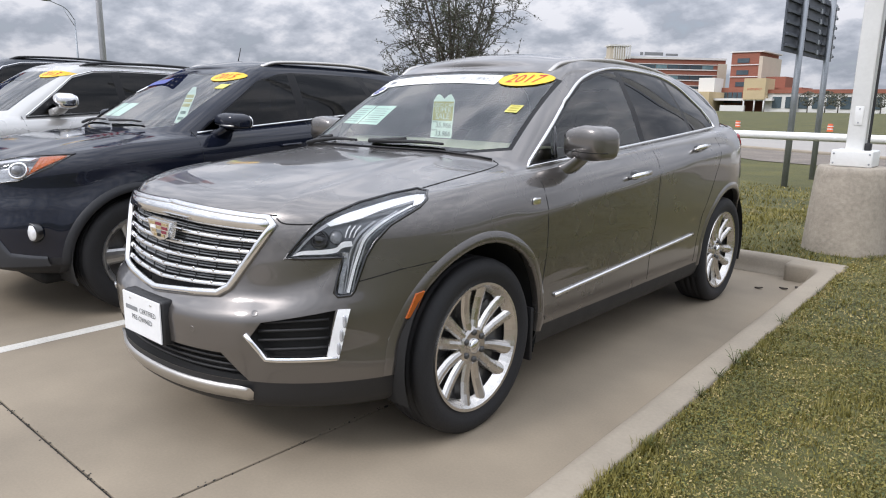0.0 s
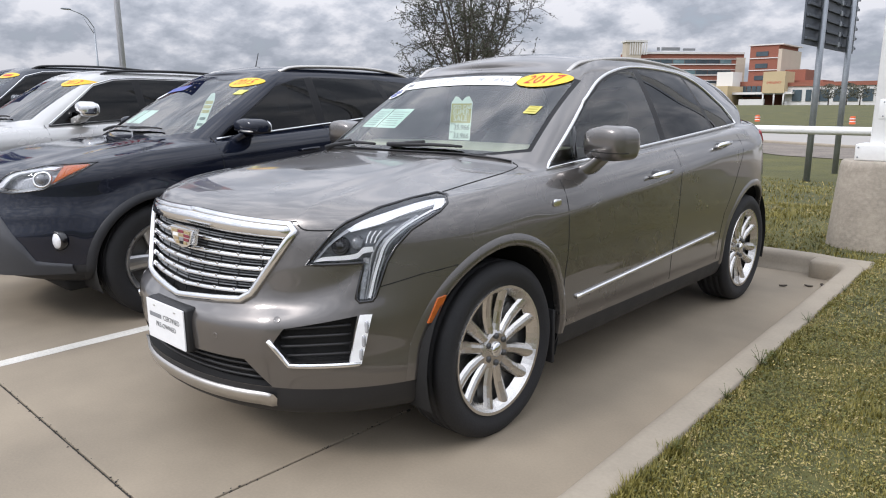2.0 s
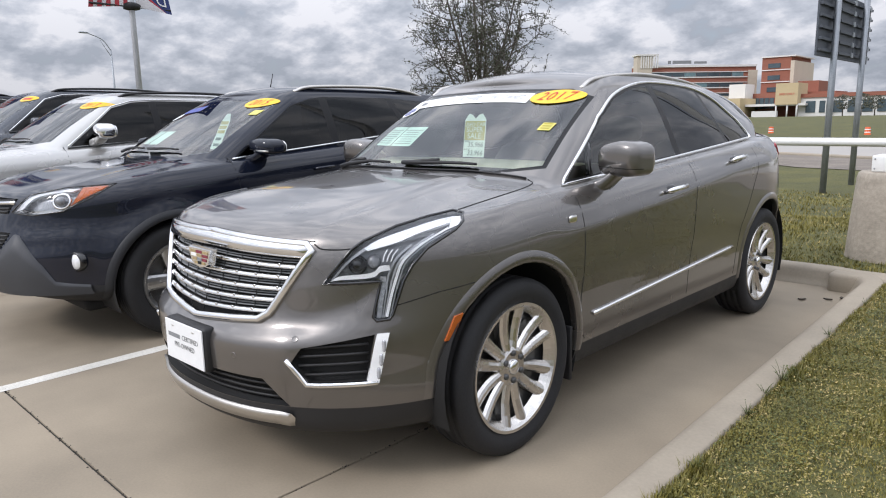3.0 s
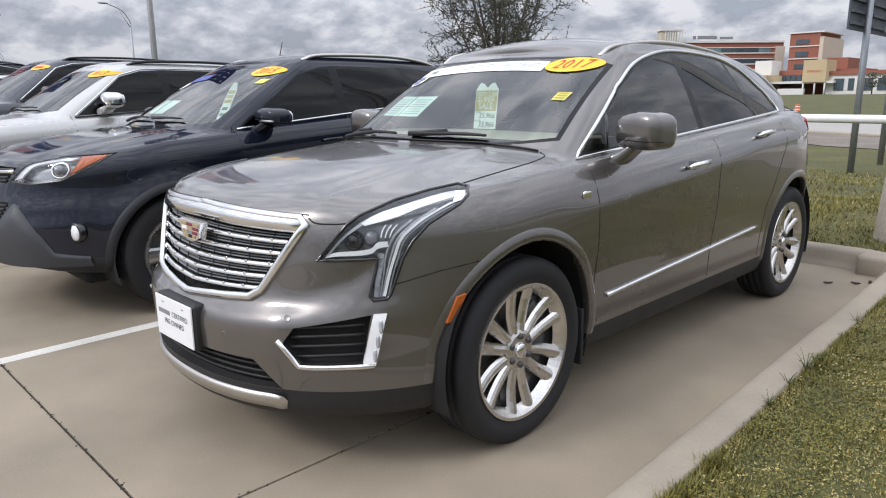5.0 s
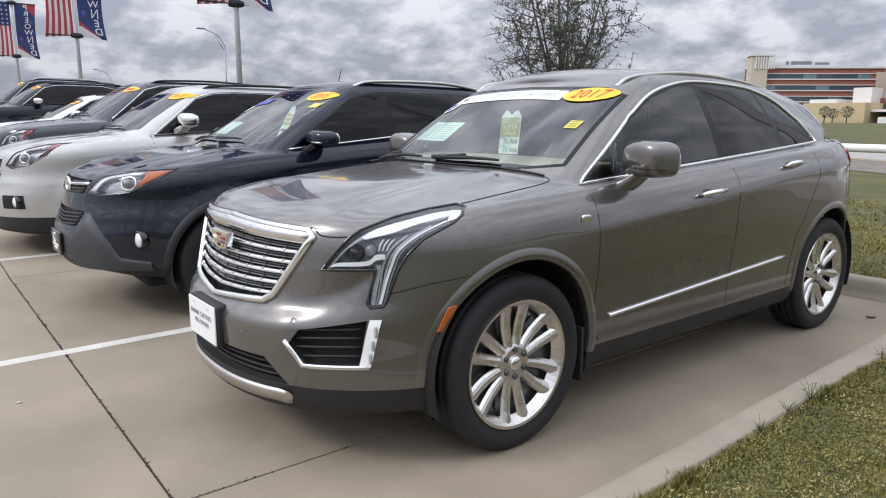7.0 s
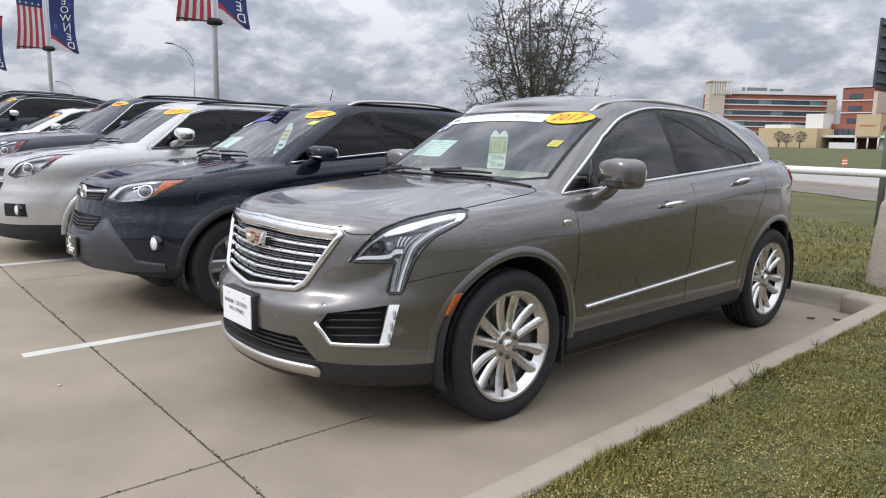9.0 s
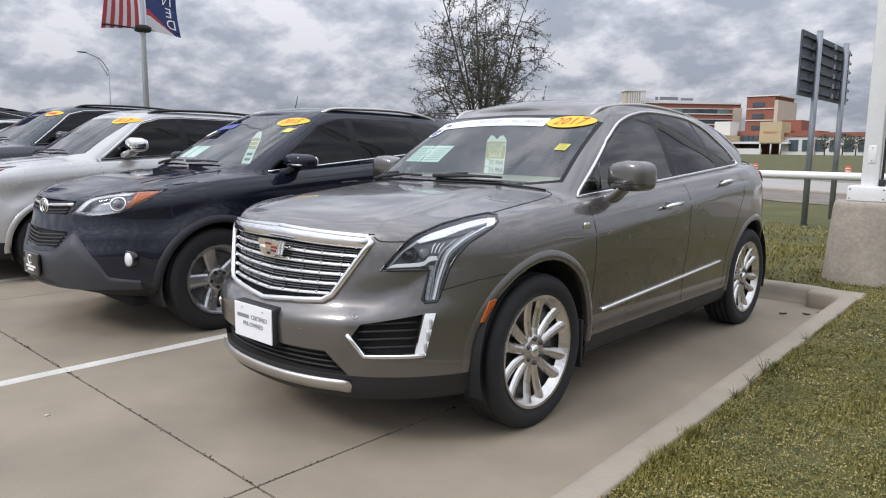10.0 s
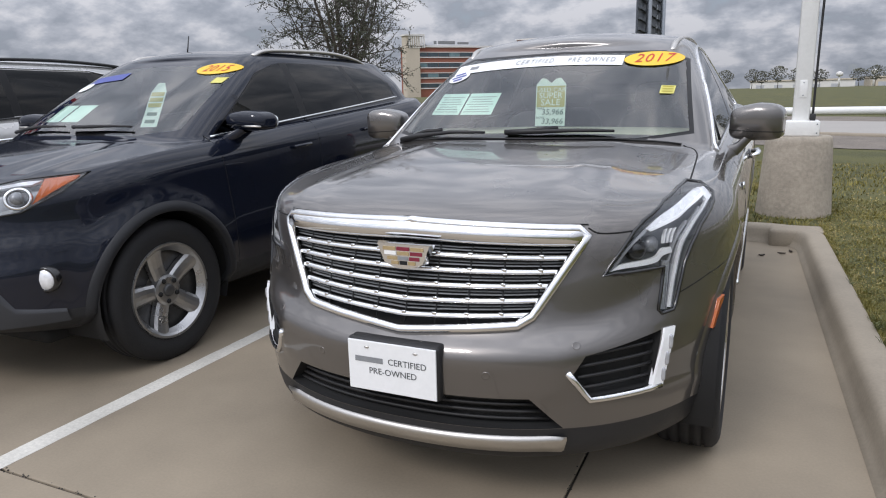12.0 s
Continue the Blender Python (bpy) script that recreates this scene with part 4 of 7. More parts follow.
    for k in range(-4, 5):
        x = k * 0.105
        top = 0.955 - 0.02 * abs(x)
        bottom = 0.66 if abs(x) < 0.3 else 0.70 + (abs(x) - 0.38) * 1.6
        part("grille_rib", tube([form.front(x, top + (bottom - top) * t, -0.018) for t in (0, 0.25, 0.5, 0.75, 1)], 0.0024, 6), PLASTIC, car)
    # crest: plain shield with coloured fields
    crest = bmesh.new()
    shape = [(-0.098, 0.042), (0.098, 0.042), (0.072, -0.026), (0.042, -0.040), (0, -0.048), (-0.042, -0.040), (-0.072, -0.026)]
    low_ring = [crest.verts.new((x * 1.02 + 0.006, -0.890, 0.880 + z * 0.95)) for x, z in shape]
    high_ring = [crest.verts.new((x * 0.93 + 0.006, -0.916, 0.880 + z * 0.86)) for x, z in shape]
    for k in range(7):
        crest.faces.new((low_ring[k], low_ring[(k + 1) % 7], high_ring[(k + 1) % 7], high_ring[k]))
    crest.faces.new(high_ring)
    bmesh.ops.recalc_face_normals(crest, faces=crest.faces)
    badge = part("crest", crest, CHROME, car, "chrome shield crest with gold and red fields", smooth=False)
    k = 0
    for row, zz in enumerate((0.026, 0.010, -0.008, -0.024)):
        wide = (0.073, 0.068, 0.058, 0.044)[row]
        for col in range(3):
            x0 = -wide + col * wide * 2 / 3
            ink = (GOLD, CREST_RED, GOLD, WHITE_INK, GOLD, CREST_RED, GOLD, GREY_INK, CREST_RED, GOLD, CAVITY, GOLD)[k]
            k += 1
            part("crest_field", boxed((x0 + 0.008, -0.9180, 0.880 + zz * 0.9 - 0.0058), (x0 + wide * 2 / 3 + 0.004, -0.9155, 0.880 + zz * 0.9 + 0.0058)), ink, badge, smooth=False)
    # lower air intake
    hole = join(got["low"])
    part("lower_intake", pocket(hole, form, 0.07), CAVITY, car)
    hole.free()
    for z in (0.385, 0.410, 0.435, 0.455):
        h = 0.49 - (z - 0.366) * 0.9
        part("intake_slat", tube([form.front(-h + 2 * h * i / 16, z, -0.03) for i in range(17)], 0.006, 6), PLASTIC, car)
    # silver skid trim under the nose
    rows, bar = [], bmesh.new()
    for i in range(31):
        x = -0.488 + 0.976 * i / 30
        p = form.front(x, 0.335, 0)
        cut = 1.0
        rows.append([bar.verts.new(p + Vector(o)) for o in ((0, -0.002, 0.008), (0, -0.012, 0.004), (0, -0.012, -0.012 * cut), (0, 0.000, -0.046 * cut), (0, 0.05, -0.056 * cut))])
    for a, b in zip(rows, rows[1:]):
        for k in range(4):
            bar.faces.new((a[k], b[k], b[k + 1], a[k + 1]))
    for row in (rows[0], rows[-1]):
        for v, shift in zip(row, (-0.030, -0.022, -0.008, 0.014, 0.020)):
            v.co.x += math.copysign(shift, v.co.x)
    bar.faces.new(rows[0])
    bar.faces.new(rows[-1][::-1])
    bmesh.ops.recalc_face_normals(bar, faces=bar.faces)
    part("skid_trim", bar, SATIN, car, "satin silver skid trim")
    # head lamps
    for s, key in ((1, "lamp_l"), (-1, "lamp_r")):
        how = lambda u, z, out=0.0, s=s: form.slant(u, z, out, s)
        hole = join(got[key])
        lamp = part("headlight", hole.copy(), LENS, car, "clear headlamp with a tall light blade", shape=form)
        part("lamp_housing", pocket(hole, form, 0.05), LAMP_DARK, lamp)
        hole.free()
        outline = [(0.139, 0.826), (0.242, 0.951), (0.281, 0.980), (0.378, 1.024), (0.467, 1.046), (0.546, 1.058), (0.591, 1.052), (0.604, 1.026), (0.586, 1.002), (0.500, 0.946), (0.452, 0.887), (0.425, 0.835), (0.4065, 0.7725), (0.388, 0.710), (0.378, 0.696), (0.335, 0.692), (0.322, 0.706), (0.346, 0.834)]
        seam(form, outline, how, lamp, "lamp_gasket", 0.0062, GLOSS_BLACK, 0.0, 6, True, 0.03)
        right_edge = [(0.566, 1.010), (0.496, 0.968), (0.451, 0.930), (0.421, 0.893), (0.404, 0.842), (0.388, 0.782), (0.373, 0.704)]
        ribbon(how, [(0.285, 0.956), (0.344, 0.990), (0.454, 1.026), (0.526, 1.043), (0.560, 1.046)], [(0.300, 0.946), (0.352, 0.961), (0.404, 0.976), (0.466, 1.002), (0.560, 1.029)], -0.006, LAMP_BOWL, lamp, "lamp_bezel")
        ribbon(how, [(0.290, 0.953), (0.352, 0.972), (0.410, 0.986), (0.470, 1.010), (0.556, 1.036)], [(0.300, 0.946), (0.354, 0.960), (0.406, 0.975), (0.468, 1.001), (0.560, 1.028)], -0.003, LED, lamp)
        ribbon(how, [(0.553, 1.046), (0.588, 1.046)], [(0.564, 1.008), (0.596, 1.020)], -0.005, LED, lamp)
        ribbon(how, right_edge, [(u - 0.009, z + 0.003) for u, z in right_edge], -0.005, LED, lamp)
        ribbon(how, [(u + 0.010, z - 0.003) for u, z in right_edge], [(u + 0.005, z - 0.001) for u, z in right_edge], -0.010, LAMP_GREY, lamp, "lamp_blade")
        ribbon(how, [(0.163, 0.835), (0.21, 0.842), (0.314, 0.848), (0.345, 0.868), (0.380, 0.874)], [(0.184, 0.849), (0.21, 0.856), (0.314, 0.866), (0.343, 0.889), (0.376, 0.892)], -0.006, LED, lamp)
        ribbon(how, [(0.166, 0.840), (0.225, 0.908), (0.285, 0.958)], [(0.177, 0.842), (0.236, 0.906), (0.296, 0.952)], -0.008, LAMP_GREY, lamp, "lamp_bezel")
        ribbon(how, [(0.345, 0.850), (0.340, 0.790), (0.334, 0.705)], [(0.366, 0.850), (0.358, 0.780), (0.349, 0.702)], -0.008, LAMP_GREY, lamp, "lamp_blade")
        ribbon(how, [(0.452, 0.962), (0.405, 0.915), (0.375, 0.850), (0.367, 0.780), (0.356, 0.702)], [(0.446, 0.967), (0.397, 0.918), (0.369, 0.850), (0.362, 0.780), (0.352, 0.702)], -0.010, LAMP_GREY, lamp, "lamp_blade")
        ribbon(how, [(0.520, 0.996), (0.462, 0.952), (0.415, 0.902), (0.391, 0.845), (0.377, 0.780), (0.363, 0.702)], [(0.515, 1.001), (0.455, 0.957), (0.407, 0.905), (0.385, 0.845), (0.372, 0.780), (0.359, 0.702)], -0.010, LAMP_GREY, lamp, "lamp_blade")
        for k in range(3):
            ribbon(how, [(0.352 + 0.014 * k, 0.905), (0.356 + 0.016 * k, 0.930), (0.366 + 0.018 * k, 0.950)], [(0.356 + 0.014 * k, 0.905), (0.361 + 0.016 * k, 0.930), (0.371 + 0.018 * k, 0.950)], -0.012, LED, lamp, "lamp_fin")
        part("projector", blob(how(0.262, 0.895, -0.034), (0.036, 0.036, 0.036), 2.0), GLOSS_BLACK, lamp)
        part("projector", blob(how(0.322, 0.905, -0.040), (0.026, 0.026, 0.028), 2.0), LAMP_DARK, lamp)
        # fog light pocket with its slats, chrome corner and light strip
        hole = join(got["fog_l" if s > 0 else "fog_r"])
        part("fog_pocket", pocket(hole, form, 0.05), CAVITY, car)
        hole.free()
        for k in range(4):
            z = 0.495 + 0.036 * k
            u0 = 0.045 + abs(0.545 - z) * 0.55
            seam(form, [(u0, z - 0.004), (0.18, z + 0.002), (0.31, z + 0.006)], how, car, "fog_slat", 0.0055, PLASTIC, -0.018, 6)
        seam(form, [(0.012, 0.556), (0.085, 0.460), (0.335, 0.462)], how, car, "fog_trim", 0.011, CHROME, 0.001, 8)
        strip = bmesh.new()
        rows = []
        for i in range(7):
            t = i / 6
            z = 0.462 + 0.186 * t
            u = 0.318 + 0.040 * t
            rows.append([strip.verts.new(how(u + o, z, q)) for o, q in ((-0.022, -0.01), (-0.020, 0.008), (0.020, 0.008), (0.023, -0.01))])
        for a, b in zip(rows, rows[1:]):
            for k in range(3):
                strip.faces.new((a[k], a[k + 1], b[k + 1], b[k]))
        strip.faces.new(rows[0])
        strip.faces.new(rows[-1][::-1])
        bmesh.ops.recalc_face_normals(strip, faces=strip.faces)
        fog_lamp = part("fog_light", strip, LED, car, "upright white light strip", smooth=False)
        for i in range(3):
            part("light_cell", blob(how(0.336 + 0.011 * i, 0.500 + 0.052 * i, 0.006), (0.010, 0.006, 0.023), 3.5), LAMP_GREY, fog_lamp)
        # sensors and side markers
        for x, z, ink in ((0.852, 0.512, GREY_INK), (0.537, 0.632, PAINT), (0.293, 0.543, PAINT)):
            spot, out = form.hit((x * s, -4, z), (0, 1, 0))
            place = Matrix.Translation(spot) @ out.to_track_quat("Z", "Y").to_matrix().to_4x4()
            part("parking_sensor", moved(lathe([(-0.006, 0.0135), (0.0012, 0.0130), (0.0002, 0.0105), (0.0006, 0.0)], 20, axis="z"), lambda p, place=place: place @ p), ink, car)
        marker = [(-0.412, 0.592), (-0.372, 0.682), (-0.338, 0.690), (-0.382, 0.594)]
        bmx = bmesh.new()
        ins = [bmx.verts.new(form.side(y, z, -0.004, s)) for y, z in marker]
        outs = [bmx.verts.new(form.side(y, z, 0.016, s)) for y, z in marker]
        for k in range(4):
            bmx.faces.new((ins[k], ins[(k + 1) % 4], outs[(k + 1) % 4], outs[k]))
        bmx.faces.new(outs)
        bmesh.ops.recalc_face_normals(bmx, faces=bmx.faces)
        part("side_marker", bmx, AMBER, car, "amber side marker", smooth=False)
        side = lambda y, z, out=0.0, s=s: form.side(y, z, out, s)
        # window surround, mouldings, gaps, handles
        ring_line = [(0.445, 1.103), (0.92, 1.408), (1.15, 1.520), (1.40, 1.582), (1.66, 1.606), (2.06, 1.597), (2.30, 1.572), (2.52, 1.508), (2.72, 1.385), (2.825, 1.256), (1.63, 1.180)]
        seam(form, [tuple(p) for p in along(ring_line[1:9], 5)] + ring_line[9:] + ring_line[:1], side, car, "window_trim", 0.0095, CHROME, 0.002, 8, True, 0.05, "chrome window surround")
        seam(form, [(0.70, 1.135), (0.76, 1.285)], side, car, "window_pillar", 0.016, GLOSS_BLACK, -0.010, 8)
        seam(form, [(0.565, 0.495), (1.4, 0.535), (2.23, 0.576)], side, car, "side_moulding", 0.011, CHROME, 0.004, 8, label="chrome lower door moulding")
        seam(form, [(0.447, 1.060), (0.452, 0.80), (0.452, 0.46), (0.50, 0.385)], side, car)
        seam(form, [(1.64, 1.175), (1.62, 0.80), (1.60, 0.385)], side, car)
        seam(form, [(2.62, 1.235), (2.60, 1.05), (2.50, 0.90), (2.36, 0.70), (2.30, 0.385)], side, car)
        seam(form, [(0.398, 0.744), (0.538, 0.780), (0.654, 0.797)], how, car)
        seam(form, [(3.08, 1.10), (3.20, 1.10), (3.21, 0.90), (3.09, 0.89), (3.08, 1.10)], side, car)
        seam(form, [(2.90, 1.50), (3.02, 1.40), (3.12, 1.28), (3.17, 1.20)], side, car)
        for y, z in ((1.345, 1.014), (2.265, 1.124)):
            # black blob: shadow in the body-coloured handle hollow, put into the colour
            cup = part("handle_cup", blob(form.side(y - 0.02, z, -0.009, s), (0.014, 0.058, 0.036), 2.5), GLOSS_BLACK, car)
            grip = bmesh.new()
            tube([form.side(y - 0.10, z - 0.004, 0.004, s), form.side(y - 0.085, z - 0.002, 0.034, s), form.side(y, z + 0.002, 0.042, s), form.side(y + 0.085, z + 0.007, 0.034, s), form.side(y + 0.10, z + 0.008, 0.004, s)], [0.010, 0.014, 0.014, 0.014, 0.010], 10, grip)
            part("door_handle", grip, CHROME, car, "chrome door handle")
        part("fender_badge", blob(form.side(0.365, 0.968, 0.004, s), (0.006, 0.030, 0.017), 4), CHROME, car, "small chrome wing badge")
        side_mirror(car, (0.966, 0.755, 1.196), (0.112, 0.088, 0.094), s, PAINT, (0.868, 0.70, 1.075), PAINT, 0.06, None, 5.4)
        arch_lip(form, 0, 0.392, 0.437, 0.486, -0.12, math.pi + 0.05, s, car, PAINT, 0.003)
        arch_lip(form, 2.857, 0.392, 0.437, 0.482, -0.05, math.pi + 0.12, s, car, PAINT, 0.003)
        part("mud_flap", boxed((s * 0.86 - 0.09, 0.40, 0.20), (s * 0.86 + 0.05, 0.42, 0.46), 0.006), PLASTIC, car)
        # tail lamp
        tail = bmesh.new()
        pts = [(3.17, 1.185), (3.30, 1.20), (3.42, 1.14), (3.47, 1.02), (3.40, 1.05), (3.28, 1.12)]
        ins = [tail.verts.new(form.side(y, z, -0.01, s)) for y, z in pts]
        outs = [tail.verts.new(form.side(y, z, 0.014, s)) for y, z in pts]
        for k in range(6):
            tail.faces.new((ins[k], ins[(k + 1) % 6], outs[(k + 1) % 6], outs[k]))
        tail.faces.new(outs)
        bmesh.ops.recalc_face_normals(tail, faces=tail.faces)
        part("tail_light", tail, RED_LENS, car, "red tail lamp")
        # roof rail
        rail = along([(0.545 * s, 1.02, 1.575), (0.555 * s, 1.16, 1.632), (0.56 * s, 1.65, 1.668), (0.555 * s, 2.25, 1.642), (0.54 * s, 2.72, 1.575), (0.53 * s, 2.95, 1.505)], 6)
        part("roof_rail", tube([(p[0], p[1], p[2] - 0.014) for p in rail], 0.011, 10, squash=1.4), SATIN, car, "bright roof rail")
        # bonnet shut line
        line = [form.top(x * s, y, -0.001) for x, y in along([(0.775, -0.21), (0.768, 0.0), (0.758, 0.22), (0.742, 0.315), (0.722, 0.350), (0.690, 0.362)], 8)]
        part("panel_gap", tube(line, 0.0035, 6), SEAM, car)
        part("panel_gap", tube([form.slant(u, z, -0.0005, s) for u, z in along([(0.10, 0.968), (0.13, 0.952), (0.19, 0.950), (0.242, 0.953)], 5)], 0.003, 6), SEAM, car)
        for x, y in ((0.808 * s, 0.0), (0.808 * s, 2.857)):
            wheel(car, x, y, 0.383, 0.272, 0.235, "paired", RIM, 0.2 if y else 0.05)
    front_line = [(x, 0.985 - 0.012 * abs(x) / 0.54) for x in np.linspace(-0.54, 0.54, 28)]
    part("panel_gap", tube([form.front(x, z + 0.004, 0.0) for x, z in front_line], 0.003, 6), SEAM, car)
    for x0, x1, y0, y1 in ((-0.10, 0.40, 0.325, 0.345), (-0.66, -0.20, 0.355, 0.325)):
        bm2 = tube([form.top(x0 + (x1 - x0) * t, y0 + (y1 - y0) * t, 0.018) for t in (0, 0.2, 0.4, 0.6, 0.8, 1)], [0.012, 0.013, 0.011, 0.009, 0.008, 0.006], 8)
        tube([form.top(x0 + (x1 - x0) * 0.02, y0 + 0.005, 0.010), form.top(x0 + (x1 - x0) * 0.3, y0 + 0.01, 0.024), form.top(x0 + (x1 - x0) * 0.5, 0.5 * (y0 + y1) + 0.01, 0.024)], 0.011, 6, bm2)
        part("wiper", bm2, PLASTIC, car, "black windscreen wiper")
    cowl = []
    for i in range(25):
        x = -0.68 + 1.36 * i / 24
        cowl.append(form.top(x, 0.302 + 0.06 * (abs(x) / 0.68) ** 2.6, 0.003))
    part("cowl", tube(cowl, 0.004, 6), PLASTIC, car)
    cabin(d, car, True)
    underside(d, car)
    part("inside_mirror", blob((0.0, 0.98, 1.44), (0.12, 0.025, 0.035), 3), DARK_TRIM, car)
    # front plate with its holder
    holder = part("plate_holder", boxed((-0.161, -1.003, 0.450), (0.161, -0.945, 0.628), 0.012), PLASTIC, car)
    board = part("number_plate", boxed((-0.154, -1.010, 0.458), (0.154, -1.0035, 0.622), 0.002), STICKER_WHITE, holder, "white dealer plate", smooth=False)
    flat = lambda x, z, out=0.0: Vector((x, -1.0105 - out * 0.3, 0.54 + z))
    decal(lettering("CERTIFIED", 0.029), lambda x, z, out: flat(x + 0.056, z + 0.022, out), INK, holder, "plate_lettering")
    decal(plate(0.100, 0.018), lambda x, z, out: flat(x - 0.078, z + 0.022, out), GREY_INK, holder, "plate_bar")
    decal(lettering("PRE-OWNED", 0.029), lambda x, z, out: flat(x + 0.005, z - 0.014, out), INK, holder, "plate_lettering")
    for x, z in ((-0.085, 0.062), (0.085, 0.062)):
        part("plate_bolt", blob(flat(x, z, 0), (0.009, 0.003, 0.004), 2.2, segments=8, rings=6), SATIN, holder)
    # prints on the windscreen
    def on_screen(dx, dz):
        return lambda x, z, out=0.0: form.front(x + dx, z + dz, out)
    bow = lambda x: 1.525 - 0.035 * (abs(x) / 0.6) ** 2
    decal(plate(0.92, 0.050, 40, 3), lambda x, z, out: form.front(x - 0.125, bow(x - 0.125) + z, out), STICKER_WHITE, car, "windscreen_banner", "white windscreen banner")
    for word, dx in (("CERTIFIED", -0.13), ("PRE-OWNED", 0.17)):
        decal(lettering(word, 0.033, spacing=1.40, shear=0.15), lambda x, z, out, dx=dx: form.front(x + dx, bow(x + dx) + z, out), GREY_INK, car, "banner_lettering", out=0.005)
    decal(plate(0.05, 0.016, 4, 1), lambda x, z, out: form.front(x - 0.47, bow(x - 0.47) + z, out), GREY_INK, car, "banner_bar", out=0.005)
    decal(oval(0.138, 0.036), on_screen(0.475, 1.515), STICKER_YELLOW, car, "year_oval", "yellow oval year sticker", 0.006)
    decal(lettering("2017", 0.070, spacing=1.12, shear=0.2), lambda x, z, out: form.front(x * 1.15 + 0.475, 1.515 + z * 0.85, out), RED_INK, car, "year_lettering", out=0.008)
    decal(plate(0.062, 0.036, 4, 3, turn=-0.05), on_screen(0.575, 1.365), STICKER_PALE, car, "screen_sticker", "small yellow screen sticker", 0.004)
    for k in range(3):
        decal(plate(0.045, 0.005, 3, 1, turn=-0.05), on_screen(0.575, 1.355 + 0.011 * k), OLIVE, car, "sticker_bar", out=0.006)
    decal(oval(0.062, 0.026, at=(0, 0), turn=0.25), on_screen(-0.535, 1.455), STICKER_WHITE, car, "round_sticker", "white oval guarantee sticker", 0.004)
    for k, w in enumerate((0.05, 0.085, 0.06)):
        decal(plate(w, 0.008, 5, 1, turn=0.25), on_screen(-0.535, 1.440 + 0.015 * k), BLUE_INK, car, "sticker_bar", out=0.006)
    # papers and sale tag that stand behind the glass
    for x0 in (-0.60, -0.415):
        bmx = bmesh.new()
        grid = [[bmx.verts.new(form.front(x0 + 0.175 * i / 6, 1.285 + 0.105 * j / 4, -0.022)) for i in range(7)] for j in range(5)]
        for a, b in zip(grid, grid[1:]):
            for k in range(6):
                bmx.faces.new((a[k], a[k + 1], b[k + 1], b[k]))
        page = part("window_paper", bmx, PAPER, car, "printed sale paper behind the screen")
        for j in range(7):
            decal(plate(0.15 - 0.02 * (j % 3), 0.003, 4, 1), lambda x, z, out, x0=x0, j=j: form.front(x + x0 + 0.085, z + 1.298 + 0.012 * j, -0.020), GREY_INK, page, "print_line")
    tag_at = lambda x, z, out=0.0: Vector((-0.026 + x * 0.94, 0.815 + z * 0.11 - 0.006 * out, 1.308 + z * 0.86))
    bmx = bmesh.new()
    pts = [(-0.085, -0.13), (0.085, -0.13), (0.085, 0.115), (0.055, 0.155), (0.028, 0.150), (0.0, 0.125), (-0.028, 0.150), (-0.055, 0.155), (-0.085, 0.115)]
    bmx.faces.new([bmx.verts.new(tag_at(x, z)) for x, z in pts])
    sale = part("sale_tag", bmx, PAPER_TAG, car, "hanging card tag with sale price", smooth=False)
    decal(plate(0.160, 0.125), lambda x, z, out: tag_at(x, z + 0.045, 0.3), OLIVE, sale, "tag_field")
    for text, z, size in (("USED CAR", 0.083, 0.036), ("SUPER", 0.050, 0.048), ("SALE", 0.009, 0.054)):
        decal(lettering(text, size), lambda x, zz, out, z=z: tag_at(x, zz + z, 0.6), PAPER_TAG, sale, "tag_lettering")
    for text, z, size, dx in (("35,966", -0.048, 0.046, 0.012), ("33,966", -0.103, 0.046, 0.012), ("WAS:", -0.026, 0.018, -0.055), ("NOW:", -0.080, 0.018, -0.055)):
        decal(lettering(text, size, shear=0.15), lambda x, zz, out, z=z, dx=dx: tag_at(x + dx, zz + z, 0.6), GREEN_INK, sale, "tag_lettering")
    return car, form


suv, suv_form = build_suv()
NF = 30


# ---- ground, lot, kerb ----
def lot_z(x):
    """The lot rises gently along the row of cars."""
    return 0.035 * max(0.0, min(17.0, -4.09 - x))


def ground_z(x, y):
    if x < 1.51 and y < 4.04:
        return -0.06 + lot_z(x)
    swale = max(0.0, min(1.0, (y - 6.5) / 6.0)) * max(0.0, min(1.0, (75 - y) / 15.0))
    return 0.125 + lot_z(x) * max(0.0, min(1.0, (14 - y) / 6.0)) - 0.31 * swale + (max(0.0, min(1.0, (y - 45) / 140.0)) * 0.9)


